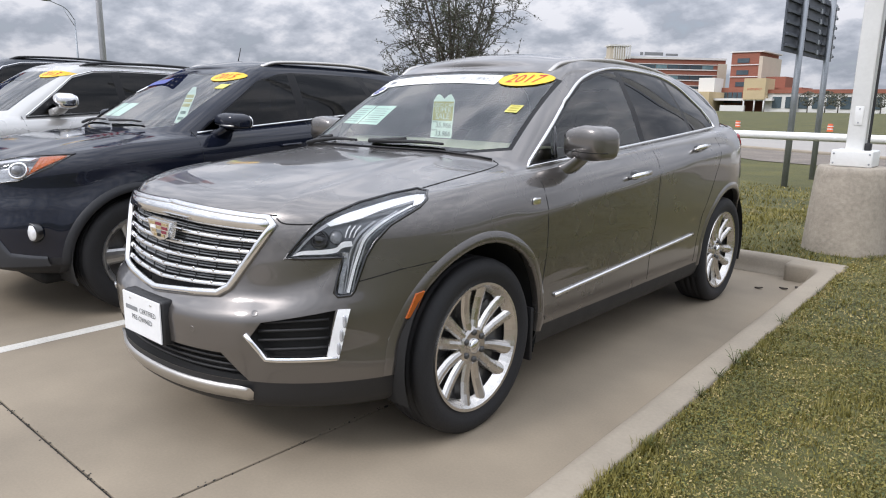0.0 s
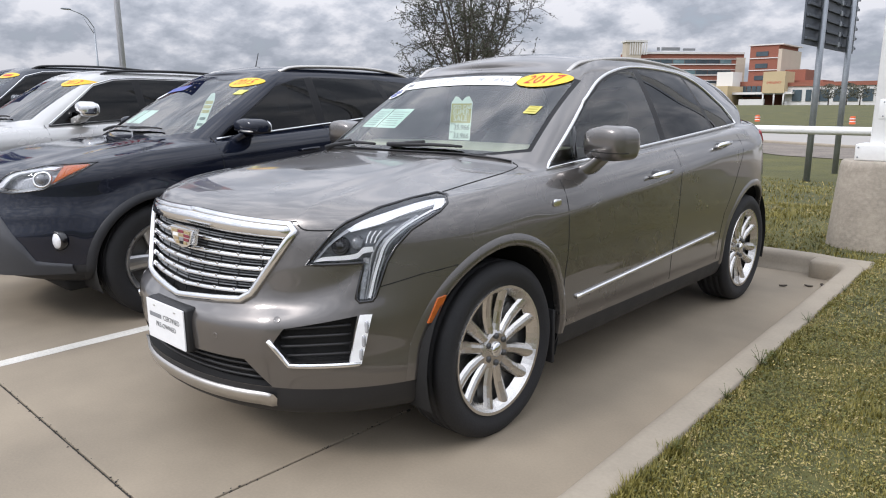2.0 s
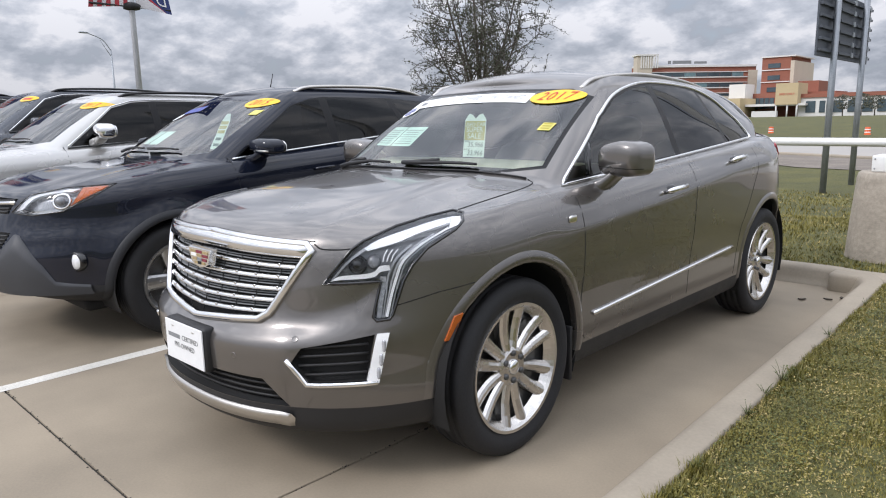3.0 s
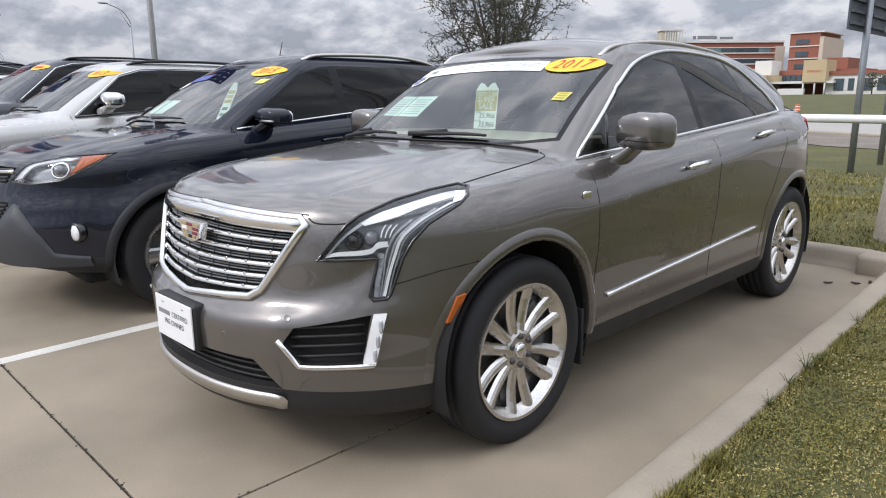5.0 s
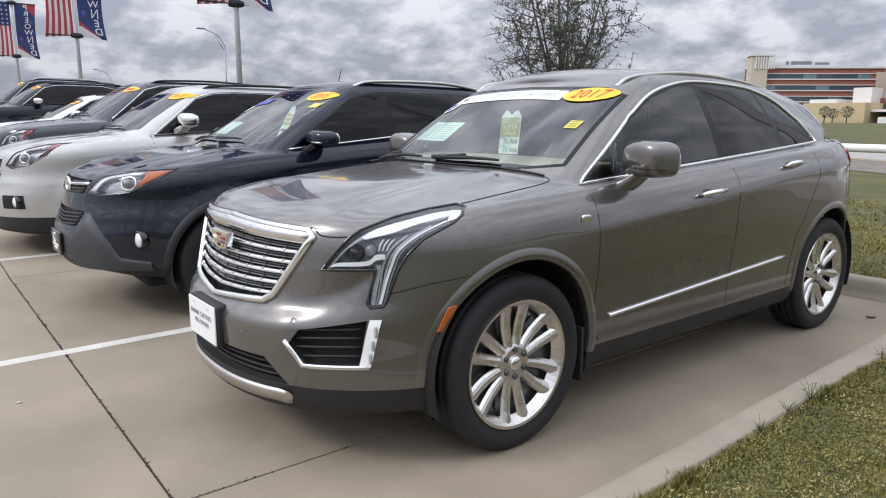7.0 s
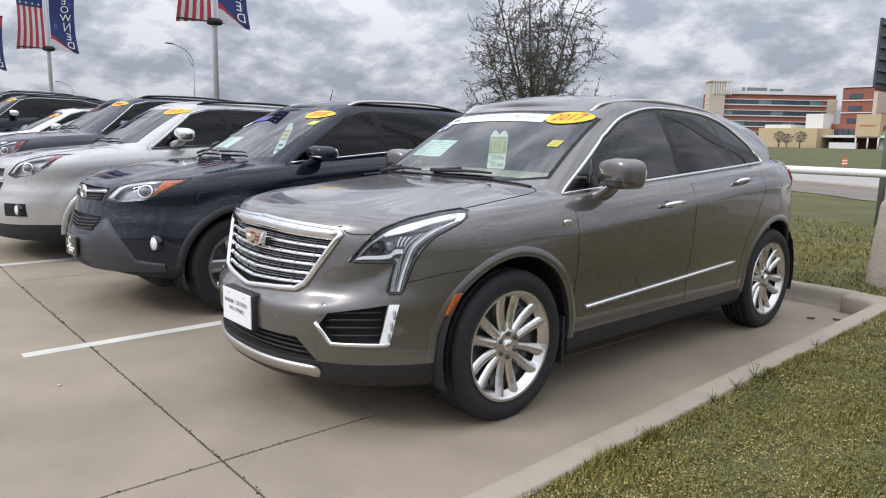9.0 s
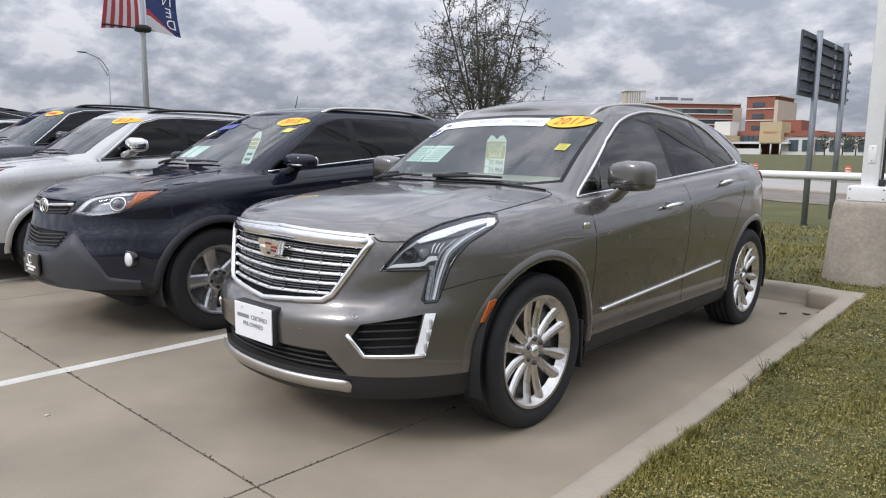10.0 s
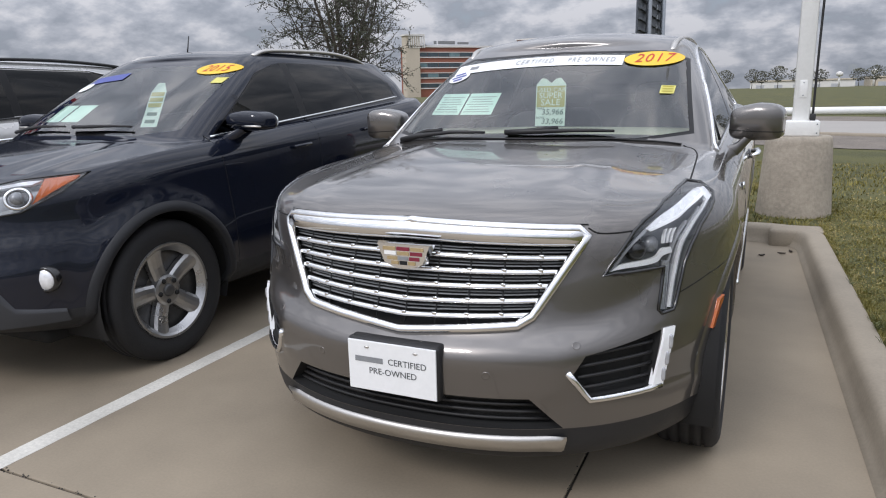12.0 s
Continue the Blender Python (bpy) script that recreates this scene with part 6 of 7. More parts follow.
def flag_pole(x, y):
    """A grey pole with two upright banners, one each side; the lettering faces away and reads backwards from here."""
    pole = thing("banner_pole", "grey light pole with flag banner and sale banner", "banner pole", Matrix.Translation((x, y, 0.1)), "banner poles")
    part("pole", tube([(0, 0, 0), (0, 0, 8.2)], [0.075, 0.058], 14), POLE_GREY, pole)
    for z in (4.17, 6.62):
        part("bracket", lathe([(z - 0.09, 0.07), (z - 0.06, 0.19), (z + 0.04, 0.21), (z + 0.09, 0.12)], 20, axis="z"), CABLE, pole)
        part("banner_arm", tube([(0, -0.98, z), (0, 0.98, z)], 0.022, 8), CABLE, pole)

    def cloth(sign):
        def put(u, v, out=0.0):
            # u across from the pole, v up; the outer edge hangs back a little
            pull = 0.10 * math.sin(math.pi * (v - 4.17) / 2.45) * (u / 0.9)
            wave = 0.035 * math.sin(3.2 * v + 2.2 * u * sign)
            return Vector((wave + out, sign * (0.10 + u - pull), v - 0.10 * (u / 0.9) * (1 if v < 5 else -0.3)))
        return put

    def sheet(put, u0, u1, v0, v1, nu, nv, out=0.0):
        bm = bmesh.new()
        grid = [[bm.verts.new(put(u0 + (u1 - u0) * i / nu, v0 + (v1 - v0) * j / nv, out)) for i in range(nu + 1)] for j in range(nv + 1)]
        for a, b in zip(grid, grid[1:]):
            for k in range(nu):
                bm.faces.new((a[k], a[k + 1], b[k + 1], b[k]))
        return bm

    put = cloth(-1)
    flag = part("flag_banner", sheet(put, 0, 0.9, 4.17, 6.62, 12, 24), FLAG_WHITE, pole, "red and white striped banner with stars")
    for k in range(5):
        part("stripe", sheet(put, 0.9 * (2 * k) / 9, 0.9 * (2 * k + 1) / 9, 4.17, 5.55 if k < 5 else 6.62, 2, 16, 0.006), FLAG_RED, flag)
    part("field", sheet(put, 0, 0.9, 5.55, 6.62, 10, 10, 0.009), FLAG_BLUE, flag)
    for i in range(4):
        for j in range(5):
            bm = bmesh.new()
            star(bm, 0.14 + 0.21 * i, 5.66 + 0.20 * j, 0.055, lambda a, b: put(a, b, 0.013))
            part("star", bm, FLAG_WHITE, flag, smooth=False)
    put2 = cloth(1)
    sale = part("sale_banner", sheet(put2, 0, 0.9, 4.17, 6.62, 12, 24), FLAG_BLUE, pole, "dark blue upright sale banner lettered in white")
    part("swoosh", sheet(lambda u, v, o=0.0: put2(u * (1 - (v - 4.17) / 0.55), v, o), 0, 0.75, 4.17, 4.68, 6, 6, 0.005), FLAG_RED, sale)
    part("swoosh", sheet(lambda u, v, o=0.0: put2(u * (1 - (v - 4.17) / 0.40), v, o), 0, 0.75, 4.17, 4.52, 6, 6, 0.009), FLAG_WHITE, sale)
    part("swoosh", sheet(lambda u, v, o=0.0: put2(0.9 - (0.9 - u) * (v - 6.0) / 0.62, v, o), 0.3, 0.9, 6.1, 6.60, 6, 6, 0.006), FLAG_RED, sale)
    for i, (u, v) in enumerate(((0.70, 4.75), (0.74, 5.25), (0.72, 5.75), (0.2, 5.0))):
        bm = bmesh.new()
        star(bm, u, v, 0.13, lambda a, b: put2(a, b, 0.004))
        part("star", bm, BLUE_INK, sale, smooth=False)
    for k, letter in enumerate("PREOWNED"):
        bm = lettering(letter, 0.34)
        part("banner_letter", moved(bm, lambda p, k=k: put2(0.46 - p.x * 1.15 + 0.03 * k, 6.42 - 0.285 * k + p.y, 0.015)), WHITE_INK, sale, smooth=False)
    return pole


for x, y in ((-14.9, 5.30), (-25.4, 3.60), (-36.6, 3.10)):
    flag_pole(x, y)


def street_lamp(x, y, high, arm):
    lamp = thing("street_lamp", "tall galvanised street lamp with a curved arm", "street lamp", Matrix.Translation((x, y, 0)), "street lamps")
    part("pole", tube([(0, 0, 0), (0, 0, high * 0.86)], [0.10, 0.06], 10), GALV, lamp)
    part("arm", tube(along([(0, 0, high * 0.86), (0, -arm * 0.35, high * 0.95), (0, -arm, high)], 6), 0.035, 8), GALV, lamp)
    part("arm", tube([(0, 0, high * 0.80), (0, -arm * 0.45, high * 0.945)], 0.025, 8), GALV, lamp)
    part("lamp_head", blob((0, -arm - 0.25, high + 0.01), (0.13, 0.36, 0.07), 2.6), GALV, lamp)


street_lamp(-52.9, 19.7, 8.3, 1.6)
street_lamp(-104.3, 23.0, 8.0, 1.7)


# ---- the medical building and what stands round it ----
def build_hospital():
    site = thing("medical_building", "brick and stone medical building with banded windows", "building")
    a, b = Vector((-107, 200, 0)), Vector((-79.7, 230, 0))
    u = (b - a).normalized()
    back = Vector((-u.y, u.x, 0))
    face = Matrix((( u.x, back.x, 0, a.x), (u.y, back.y, 0, a.y), (0, 0, 1, 0), (0, 0, 0, 1)))
    size = (b - a).length

    def block(name, lo, hi, mat, label=""):
        ob = part(name, boxed(lo, hi), mat, site, label, smooth=False)
        ob.matrix_basis = face
        return ob

    block("wall", (1.6, 0.5, 0.5), (size, 5, 17.0), BRICK, "red brick wall")
    block("stone_corner", (size - 2.6, 0.2, 0.5), (size + 0.4, 5, 15.8), STONE)
    block("roof_edge", (1.6, 0.1, 16.9), (size, 5.2, 17.5), WHITE_WALL)
    for floor in range(4):
        z = 14.0 - 3.3 * floor
        for k in range(9):
            x0 = 1.5 + (size - 5.5) * k / 9
            pane = block("window", (x0, 0.36, z), (x0 + (size - 5.5) / 9 - 0.15, 0.6, z + 1.2), FAR_GLASS if (k * 3 + floor) % 4 else TEAL_GLASS)
        block("sill_band", (0.6, 0.22, z - 0.42), (size - 2.8, 0.6, z - 0.08), WHITE_WALL)
        block("sill_band", (0.6, 0.22, z + 1.28), (size - 2.8, 0.6, z + 1.50), WHITE_WALL)
    block("stair_tower", (1.4, -0.6, 0.5), (6.2, 3, 20.4), STONE, "pale stone stair tower")
    block("tower_cap", (1.0, -1.0, 20.4), (8.0, 3.6, 20.9), WHITE_WALL)
    for k in range(8):
        block("louvre", (2.4 + 0.75 * k, -0.85, 16.6), (2.75 + 0.75 * k, -0.55, 20.3), WHITE_WALL)
    for k, w in enumerate((0.9, 6.0, 4.0)):
        x0 = (11.5, 13.0, 20.0)[k]
        block("sign_bar", (x0, 0.0, 17.9), (x0 + w, 0.25, 18.9 if k < 2 else 18.6), GREY_INK)
    wing = [("wall", (-72.6, 214, 0.5), (-64.6, 232, 18.0), BRICK), ("roof_edge", (-73.0, 213.6, 18.0), (-63.4, 232, 18.35), WHITE_WALL), ("stone_corner", (-64.6, 213.7, 0.5), (-63.6, 232, 16.8), STONE),
            ("wall", (-63, 216, 0.5), (-57.5, 230, 11.0), BRICK), ("wall", (-74, 205, 0.5), (-50, 216, 7.6), BRICK),
            ("canopy", (-62.4, 196, 4.2), (-56.8, 204, 9.8), TAN_WALL), ("wall", (-86, 193, 0.5), (-70.5, 205, 6.2), TAN_WALL), ("wall", (-76.0, 199, 0.5), (-71.5, 206, 10.2), WHITE_WALL), ("wall", (-85, 194.5, 6.0), (-78, 204, 7.2), WHITE_WALL),
            ("wall", (-57.4, 199, 0.5), (-28.0, 214, 6.6), WHITE_WALL), ("roof_edge", (-57.6, 198.6, 5.9), (-27.8, 214, 6.9), BRICK), ("wall", (-50.5, 197.8, 0.5), (-49.0, 200, 5.5), WHITE_WALL), ("wall", (-68, 195, 0.5), (-61.5, 196, 2.6), WHITE_WALL), ("roof_edge", (-70.5, 196.6, 3.9), (-55, 206, 4.5), WHITE_WALL)]
    for name, lo, hi, mat in wing:
        part(name, boxed(lo, hi), mat, site, smooth=False)
    for floor in range(4):
        z = 15.0 - 3.4 * floor
        part("window", boxed((-70.8, 213.8, z), (-67.4, 214.1, z + 1.3)), FAR_GLASS, site, smooth=False)
        part("sill_band", boxed((-72.7, 213.7, z - 0.7), (-64.7, 214.05, z - 0.45)), WHITE_WALL, site, smooth=False)
    for k in range(6):
        part("window", boxed((-73.5 + 1.35 * k, 204.7, 3.3), (-72.35 + 1.35 * k, 205.05, 6.3)), FAR_GLASS, site, smooth=False)
    for k in range(8):
        part("window", boxed((-55.5 + 3.3 * k, 198.8, 2.0), (-53.2 + 3.3 * k, 199.05, 5.0)), FAR_GLASS, site, smooth=False)
    for x in (-62.2, -59.4, -57.0):
        part("canopy_post", tube([(x, 196.5, 0.5), (x, 196.5, 4.3)], 0.22, 8), WHITE_WALL, site)
    bm = lettering("EMERGENCY", 0.78)
    part("sign_lettering", moved(bm, lambda p: Vector((-59.5 + p.x * 0.85, 195.95, 6.9 + p.y))), RED_INK, site, smooth=False)


build_hospital()


def far_tree(x, y, high, wide, seed):
    rnd = random.Random(seed)
    tree = thing("distant_tree", "small round-crowned tree far across the field", "tree", Matrix.Translation((x, y, ground_z(x, y))), "distant trees")
    part("trunk", tube([(0, 0, 0), (0, 0, high * 0.5)], [0.16, 0.09], 6), BARK, tree)
    verts, faces = [], []
    for k in range(420):
        a, r, h = rnd.uniform(0, 6.28), wide * 0.5 * rnd.random() ** 0.5, rnd.uniform(-1, 1)
        c = Vector((math.cos(a) * r * (1 - h * h) ** 0.5, math.sin(a) * r * (1 - h * h) ** 0.5, high * (0.66 + 0.34 * h)))
        s = wide * rnd.uniform(0.018, 0.05)
        q = Vector((rnd.gauss(0, 1), rnd.gauss(0, 1), rnd.gauss(0, 1))).normalized()
        v = q.orthogonal().normalized()
        n = len(verts)
        verts.extend((c - q * s, c + v * s, c + q * s, c - v * s))
        faces.append((n, n + 1, n + 2, n + 3))
    me = bpy.data.meshes.new("crown")
    me.from_pydata(verts, [], faces)
    me.materials.append(FAR_TREE_HAZY)
    crown = new("crown", me)
    crown.parent = tree


for n, (x, y, h, w) in enumerate(((-44, 188, 5.0, 4.5), (-40.5, 190, 5.2, 5), (-37, 187, 4.6, 4.5), (-33, 190, 5, 5), (-28, 186, 4.5, 4.5), (-78, 188, 4.2, 3.2), (-76, 188, 3.6, 3), (-72.6, 188, 4.2, 3.4), (-6, 360, 9, 7), (-2, 362, 8, 8), (5, 360, 10, 9), (13, 364, 9, 8), (22, 360, 8, 8), (-18, 362, 9, 8), (38, 365, 8, 8), (44, 362, 9, 9), (56, 360, 8, 8), (-26, 360, 8, 9))):
    far_tree(x, y, h, w, n)


def far_shed(x0, x1, y, high, mat, label):
    shed = thing("warehouse", label, "building", group="distant warehouses")
    part("wall", boxed((x0, y, 0.3), (x1, y + 30, high)), mat, shed, smooth=False)
    part("roof", boxed((x0 - 0.6, y - 0.6, high), (x1 + 0.6, y + 30.6, high + 0.7)), STONE, shed, smooth=False)
    for k in range(int((x1 - x0) / 9)):
        part("door", boxed((x0 + 3 + 9 * k, y - 0.2, 0.3), (x0 + 7 + 9 * k, y, high * 0.6)), POLE_GREY, shed, smooth=False)


far_shed(-8, 42, 420, 4.6, WHITE_WALL, "long low white warehouse on the horizon")
far_shed(48, 130, 410, 5.2, STONE, "long low pale warehouse on the horizon")
far_shed(-150, -112, 430, 5.0, STONE, "long low tan building on the horizon")
for x, y, h in ((32.6, 396, 7.6), (47.2, 395, 8.2)):
    tower = thing("water_tower", "white water tower on the horizon", "water tower", Matrix.Translation((x, y, 0.8)), "water towers")
    part("tank", lathe([(h - 2.4, 0.4), (h - 2.0, 1.5), (h - 0.6, 1.6), (h, 0.5), (h + 0.1, 0.0)], 20, axis="z"), WHITE_WALL, tower)
    part("stem", tube([(0, 0, 0), (0, 0, h - 2.2)], 0.42, 10), WHITE_WALL, tower)


def barrel(x, y):
    drum = thing("traffic_barrel", "orange and white traffic barrel beside the road", "traffic barrel", Matrix.Translation((x, y, ground_z(x, y))), "traffic barrels")
    part("drum", lathe([(0.0, 0.26), (0.05, 0.26), (0.05, 0.21), (0.56, 0.175), (0.60, 0.15), (0.60, 0.0)], 18, axis="z"), ORANGE, drum)
    for z in (0.20, 0.40):
        part("band", lathe([(z, 0.206), (z + 0.06, 0.200)], 18, axis="z", caps=False), WHITE_INK, drum)


for x, y in ((-17.2, 57.7), (-9.7, 55.0)):
    barrel(x, y)


# ---- the other cars of the row ----
def build_row_car(d, at, paint, label, look_):
    """A plainer car of the row: skin, glass, lamps, wheels, mirrors."""
    car = thing(look_["name"], label, "car", Matrix.Translation((at[0], at[1], lot_z(at[0] + 0.8))), "cars parked in the row")
    W, yc, zb, sl, yt = d["half"], d["cowl_y"], d["belt_z"], d["belt_slope"], d["top_y"]
    peak, fall, zw, zt, wt = d["peak_y"], d["fall"], d["window_top"], d["top_z"], d["top_half"]
    belt = lambda y: zb + sl * y + 0.020
    arch = lambda y: zw - fall * (y - peak) ** 2 - 0.022
    y0, b1, b2, end = yc + 0.30, look_["pillar"], look_["pillar_rear"], look_["window_end"]
    win_front = [(y0 + 0.05, belt(y0) + 0.006), (yt + 0.12, arch(yt + 0.12) - 0.065), (yt + 0.34, arch(yt + 0.34) - 0.012), (b1 - 0.05, arch(b1)), (b1 - 0.04, belt(b1))]
    win_rear = [(b1 + 0.04, belt(b1)), (b1 + 0.03, arch(b1)), (b2 - 0.16, arch(b2 - 0.16)), (b2 - 0.04, belt(b2))]
    tail_low, tail_high = look_.get("tail_low", 0.04), look_.get("tail_high", 0.10)
    win_q = [(b2 + 0.02, belt(b2)), (b2 - 0.09, arch(b2 - 0.09)), (end - 0.22, arch(end - 0.22) - 0.01), (end, arch(end) - tail_high), (end + 0.02, belt(end) + tail_low)]
    band = [(y0 + 0.02, belt(y0)), (yt + 0.12, arch(yt + 0.12) - 0.060), (yt + 0.34, arch(yt + 0.34) - 0.006), (b1, arch(b1) + 0.006), (b2 - 0.12, arch(b2 - 0.12) + 0.006), (end - 0.22, arch(end - 0.22) - 0.004), (end + 0.01, arch(end) - tail_high + 0.004), (end + 0.03, belt(end) + tail_low - 0.004)]
    screen = [(-W + 0.235, d["cowl_z"] + 0.045), (-wt - 0.005, zt - 0.055), (-wt + 0.12, zt - 0.016), (0, zt - 0.004), (wt - 0.12, zt - 0.016), (wt + 0.005, zt - 0.055), (W - 0.235, d["cowl_z"] + 0.045), (W - 0.43, d["cowl_z"] + 0.018), (-W + 0.43, d["cowl_z"] + 0.018)]
    near = lambda c: c.y < 0.2 and c.x > 0.15
    near_r = lambda c: c.y < 0.2 and c.x < -0.15
    nose = lambda c: c.y < -0.3
    cuts = [("dark", [win_front], SIDE, left), ("dark", [win_front], SIDE, right), ("dark", [win_rear], SIDE, left), ("dark", [win_rear], SIDE, right), ("dark", [win_q], SIDE, left), ("dark", [win_q], SIDE, right),
            ("band", [band], SIDE, left), ("band", [band], SIDE, right),
            ("screen", [screen], FRONT, lambda c: c.y < yt + 0.45 and c.z > d["cowl_z"] - 0.03 and c.y > yc - 0.1),
            ("lamp_l", look_["lamp"], SLANT_L, near), ("lamp_r", look_["lamp"], SLANT_R, near_r),
            ("grille", look_["grille"], FRONT, nose)]
    if look_.get("clad"):
        z = look_["clad"]
        cuts.append(("clad", [[(-3, 0.1), (3, 0.1), (3, z), (-3, z)]], FRONT, lambda c: True))
    form, bm, got = car_shell(d, paint, cuts)
    part("body", bm, paint, car, shape=form)
    for piece in got.get("clad", ()):
        part("lower_cladding", piece, CLAD, car, "dark grey plastic cladding", shape=form)
    for piece in got["dark"]:
        part("side_window", piece, GLASS_DARK, car, "dark tinted side glass", shape=form)
    for piece in got.get("band", ()):
        part("window_frame", piece, PILLAR, car, "black window frame", shape=form)
    part("windscreen", join(got["screen"]), GLASS, car, shape=form)
    for piece in got["grille"]:
        part("grille", pocket(piece, form, 0.04), PLASTIC, car, "black grille opening")
        piece.free()
    for z, h, mat in look_["bars"]:
        part("grille_bar", tube([form.front(-h + 2 * h * i / 16, z - look_.get("vee", 0.0) * (1 - abs(-1 + i / 8)), 0.002) for i in range(17)], 0.014 if mat is CHROME else 0.008, 6), mat, car)
    hub, r = d["hub"], d["arch"]
    for s, key in ((1, "lamp_l"), (-1, "lamp_r")):
        how = lambda u, z, out=0.0, s=s: form.slant(u, z, out, s)
        side = lambda y, z, out=0.0, s=s: form.side(y, z, out, s)
        hole = join(got[key])
        lamp = part("headlight", hole.copy(), LENS, car, "clear headlamp with an amber corner", shape=form)
        part("lamp_housing", pocket(hole, form, 0.045), LAMP_GREY, lamp)
        hole.free()
        u, z = look_["bulb"]
        P = [Vector(p) for p in look_["lamp"][0]]
        core = sum(P, Vector((0, 0))) / len(P)
        inner = lambda line, f: [tuple(p.lerp(core, f)) for p in line]
        cut = P[2].lerp(P[3], 0.40)
        ribbon(how, inner([P[0], P[1], P[2], cut], 0.10), inner([P[0], P[1], P[2], cut], 0.30), -0.006, LAMP_BOWL, lamp, "lamp_bezel")
        ribbon(how, inner([P[0], P[-1], P[-2]], 0.10), inner([P[0], P[-1], P[-2]], 0.30), -0.008, CHROME, lamp, "lamp_bezel")
        ribbon(how, inner([cut, P[2].lerp(P[3], 0.92)], 0.05), inner([P[-2].lerp(P[4], 0.35), P[4].lerp(P[3], 0.80)], 0.10), -0.004, AMBER if look_["amber_on"] else RED_LENS, lamp, "indicator")
        part("projector_ring", tube([how(u + 0.050 * math.cos(a), z + 0.044 * math.sin(a), -0.008) for a in np.linspace(0, 2 * math.pi, 24, endpoint=False)], 0.010, 8, closed=True), CHROME, lamp)
        seam(form, look_["lamp"][0], how, lamp, "lamp_gasket", 0.004, GLOSS_BLACK, 0.0005, 6, True, 0.03)
        part("projector", blob(how(u, z, 0.005), (0.030, 0.030, 0.030), 2), LAMP_DARK, lamp)
        pts = [(y0, belt(y0) - 0.012), (end + 0.05, belt(end) + tail_low - 0.02)]
        seam(form, pts, side, car, "belt_trim", 0.008, CHROME if look_["chrome"] else GLOSS_BLACK, 0.003, 8)
        if look_.get("chrome_top"):
            seam(form, [(y0, belt(y0)), (yt + 0.12, arch(yt + 0.12) - 0.045), (yt + 0.34, arch(yt + 0.34) + 0.008), (b1, arch(b1) + 0.018), (b2 - 0.1, arch(b2 - 0.1) + 0.018), (end, arch(end) - tail_high + 0.02)], side, car, "window_trim", 0.007, CHROME, 0.003, 8)
        seam(form, [(y0 - 0.04, belt(y0)), (y0 + 0.0, 0.8), (y0 + 0.03, 0.34)], side, car)
        seam(form, [(b1, belt(b1)), (b1, 0.8), (b1 - 0.02, 0.34)], side, car)
        for y in (b1 - 0.22, b2 - 0.16):
            part("door_handle", tube([form.side(y - 0.09, belt(y) - 0.17, 0.004, s), form.side(y - 0.07, belt(y) - 0.168, 0.032, s), form.side(y + 0.07, belt(y) - 0.16, 0.032, s), form.side(y + 0.09, belt(y) - 0.158, 0.004, s)], 0.012, 8), CHROME if look_.get("chrome_handle") else paint, car)
        m = look_["mirror"]
        ob = side_mirror(car, m, look_.get("mirror_size", (0.150, 0.090, 0.066)), s, look_.get("mirror_paint", paint), (W - 0.10, m[1] - 0.05, m[2] - 0.10), paint, 0.05, look_.get("mirror_strip"))
        arch_lip(form, 0, hub, r, r + look_.get("lip", 0.055), -0.15, math.pi + 0.15, s, car, CLAD if look_.get("clad_arch") else paint, 0.009)
        arch_lip(form, d["base"], hub, r, r + 0.050, -0.1, math.pi + 0.15, s, car, CLAD if look_.get("clad_arch") else paint, 0.009)
        part("roof_rail", tube(along([((wt - 0.06) * s, yt + 0.24, zw + 0.02), ((wt - 0.045) * s, yt + 0.42, zw + 0.062), ((wt - 0.04) * s, peak + 0.3, zw + 0.074), ((wt - 0.05) * s, end - 0.35, zw + 0.042), ((wt - 0.06) * s, end - 0.12, zw - 0.01)], 6), 0.015, 10, squash=1.5), look_["rail"], car, "roof rail")
        spot, out = form.hit((look_["fog"][0] * s, -4, look_["fog"][1]), (0, 1, 0))
        if spot:
            aim = (out.normalized() + Vector((0, -2.4, 0))).normalized().to_track_quat("Z", "Y").to_matrix().to_4x4()
            place = Matrix.Translation(spot) @ aim
            fog = part("fog_light", moved(lathe([(-0.03, 0.062), (0.004, 0.062), (0.010, 0.052), (0.004, 0.046)], 28, axis="z", caps=False), lambda p: place @ p), GLOSS_BLACK, car, "round fog lamp")
            part("fog_lens", moved(lathe([(0.0, 0.052), (0.010, 0.044), (0.016, 0.022), (0.018, 0.0)], 28, axis="z"), lambda p: place @ p), LAMP_BOWL, fog)
        if look_.get("recess"):
            decal(plate(0.20, 0.13, 8, 6), lambda a, b, out, s=s: form.front(s * (0.62 + a), 0.55 + b, out), CAVITY, car, "fog_recess", "black fog lamp recess", 0.003)
        for y in (0, d["base"]):
            wheel(car, (W - 0.125) * s, y, d["tyre"], d["rim"], 0.225, "five", RIM_GREY, 0.3 + y)
    for x0, x1 in ((-0.05, 0.42), (-0.62, -0.12)):
        part("wiper", tube([form.top(x0 + (x1 - x0) * t, yc + 0.07 + 0.05 * abs(x0 + (x1 - x0) * t), 0.022) for t in (0, 0.25, 0.5, 0.75, 1)], [0.012, 0.012, 0.01, 0.008, 0.006], 6), PLASTIC, car)
    cabin(d, car)
    underside(d, car)
    # year oval, tag and papers on the screen
    x, z = look_["oval"]
    decal(oval(0.130, 0.036), lambda a, b, out: form.front(a + x, b + z, out), STICKER_YELLOW, car, "year_oval", "yellow oval year sticker", 0.005)
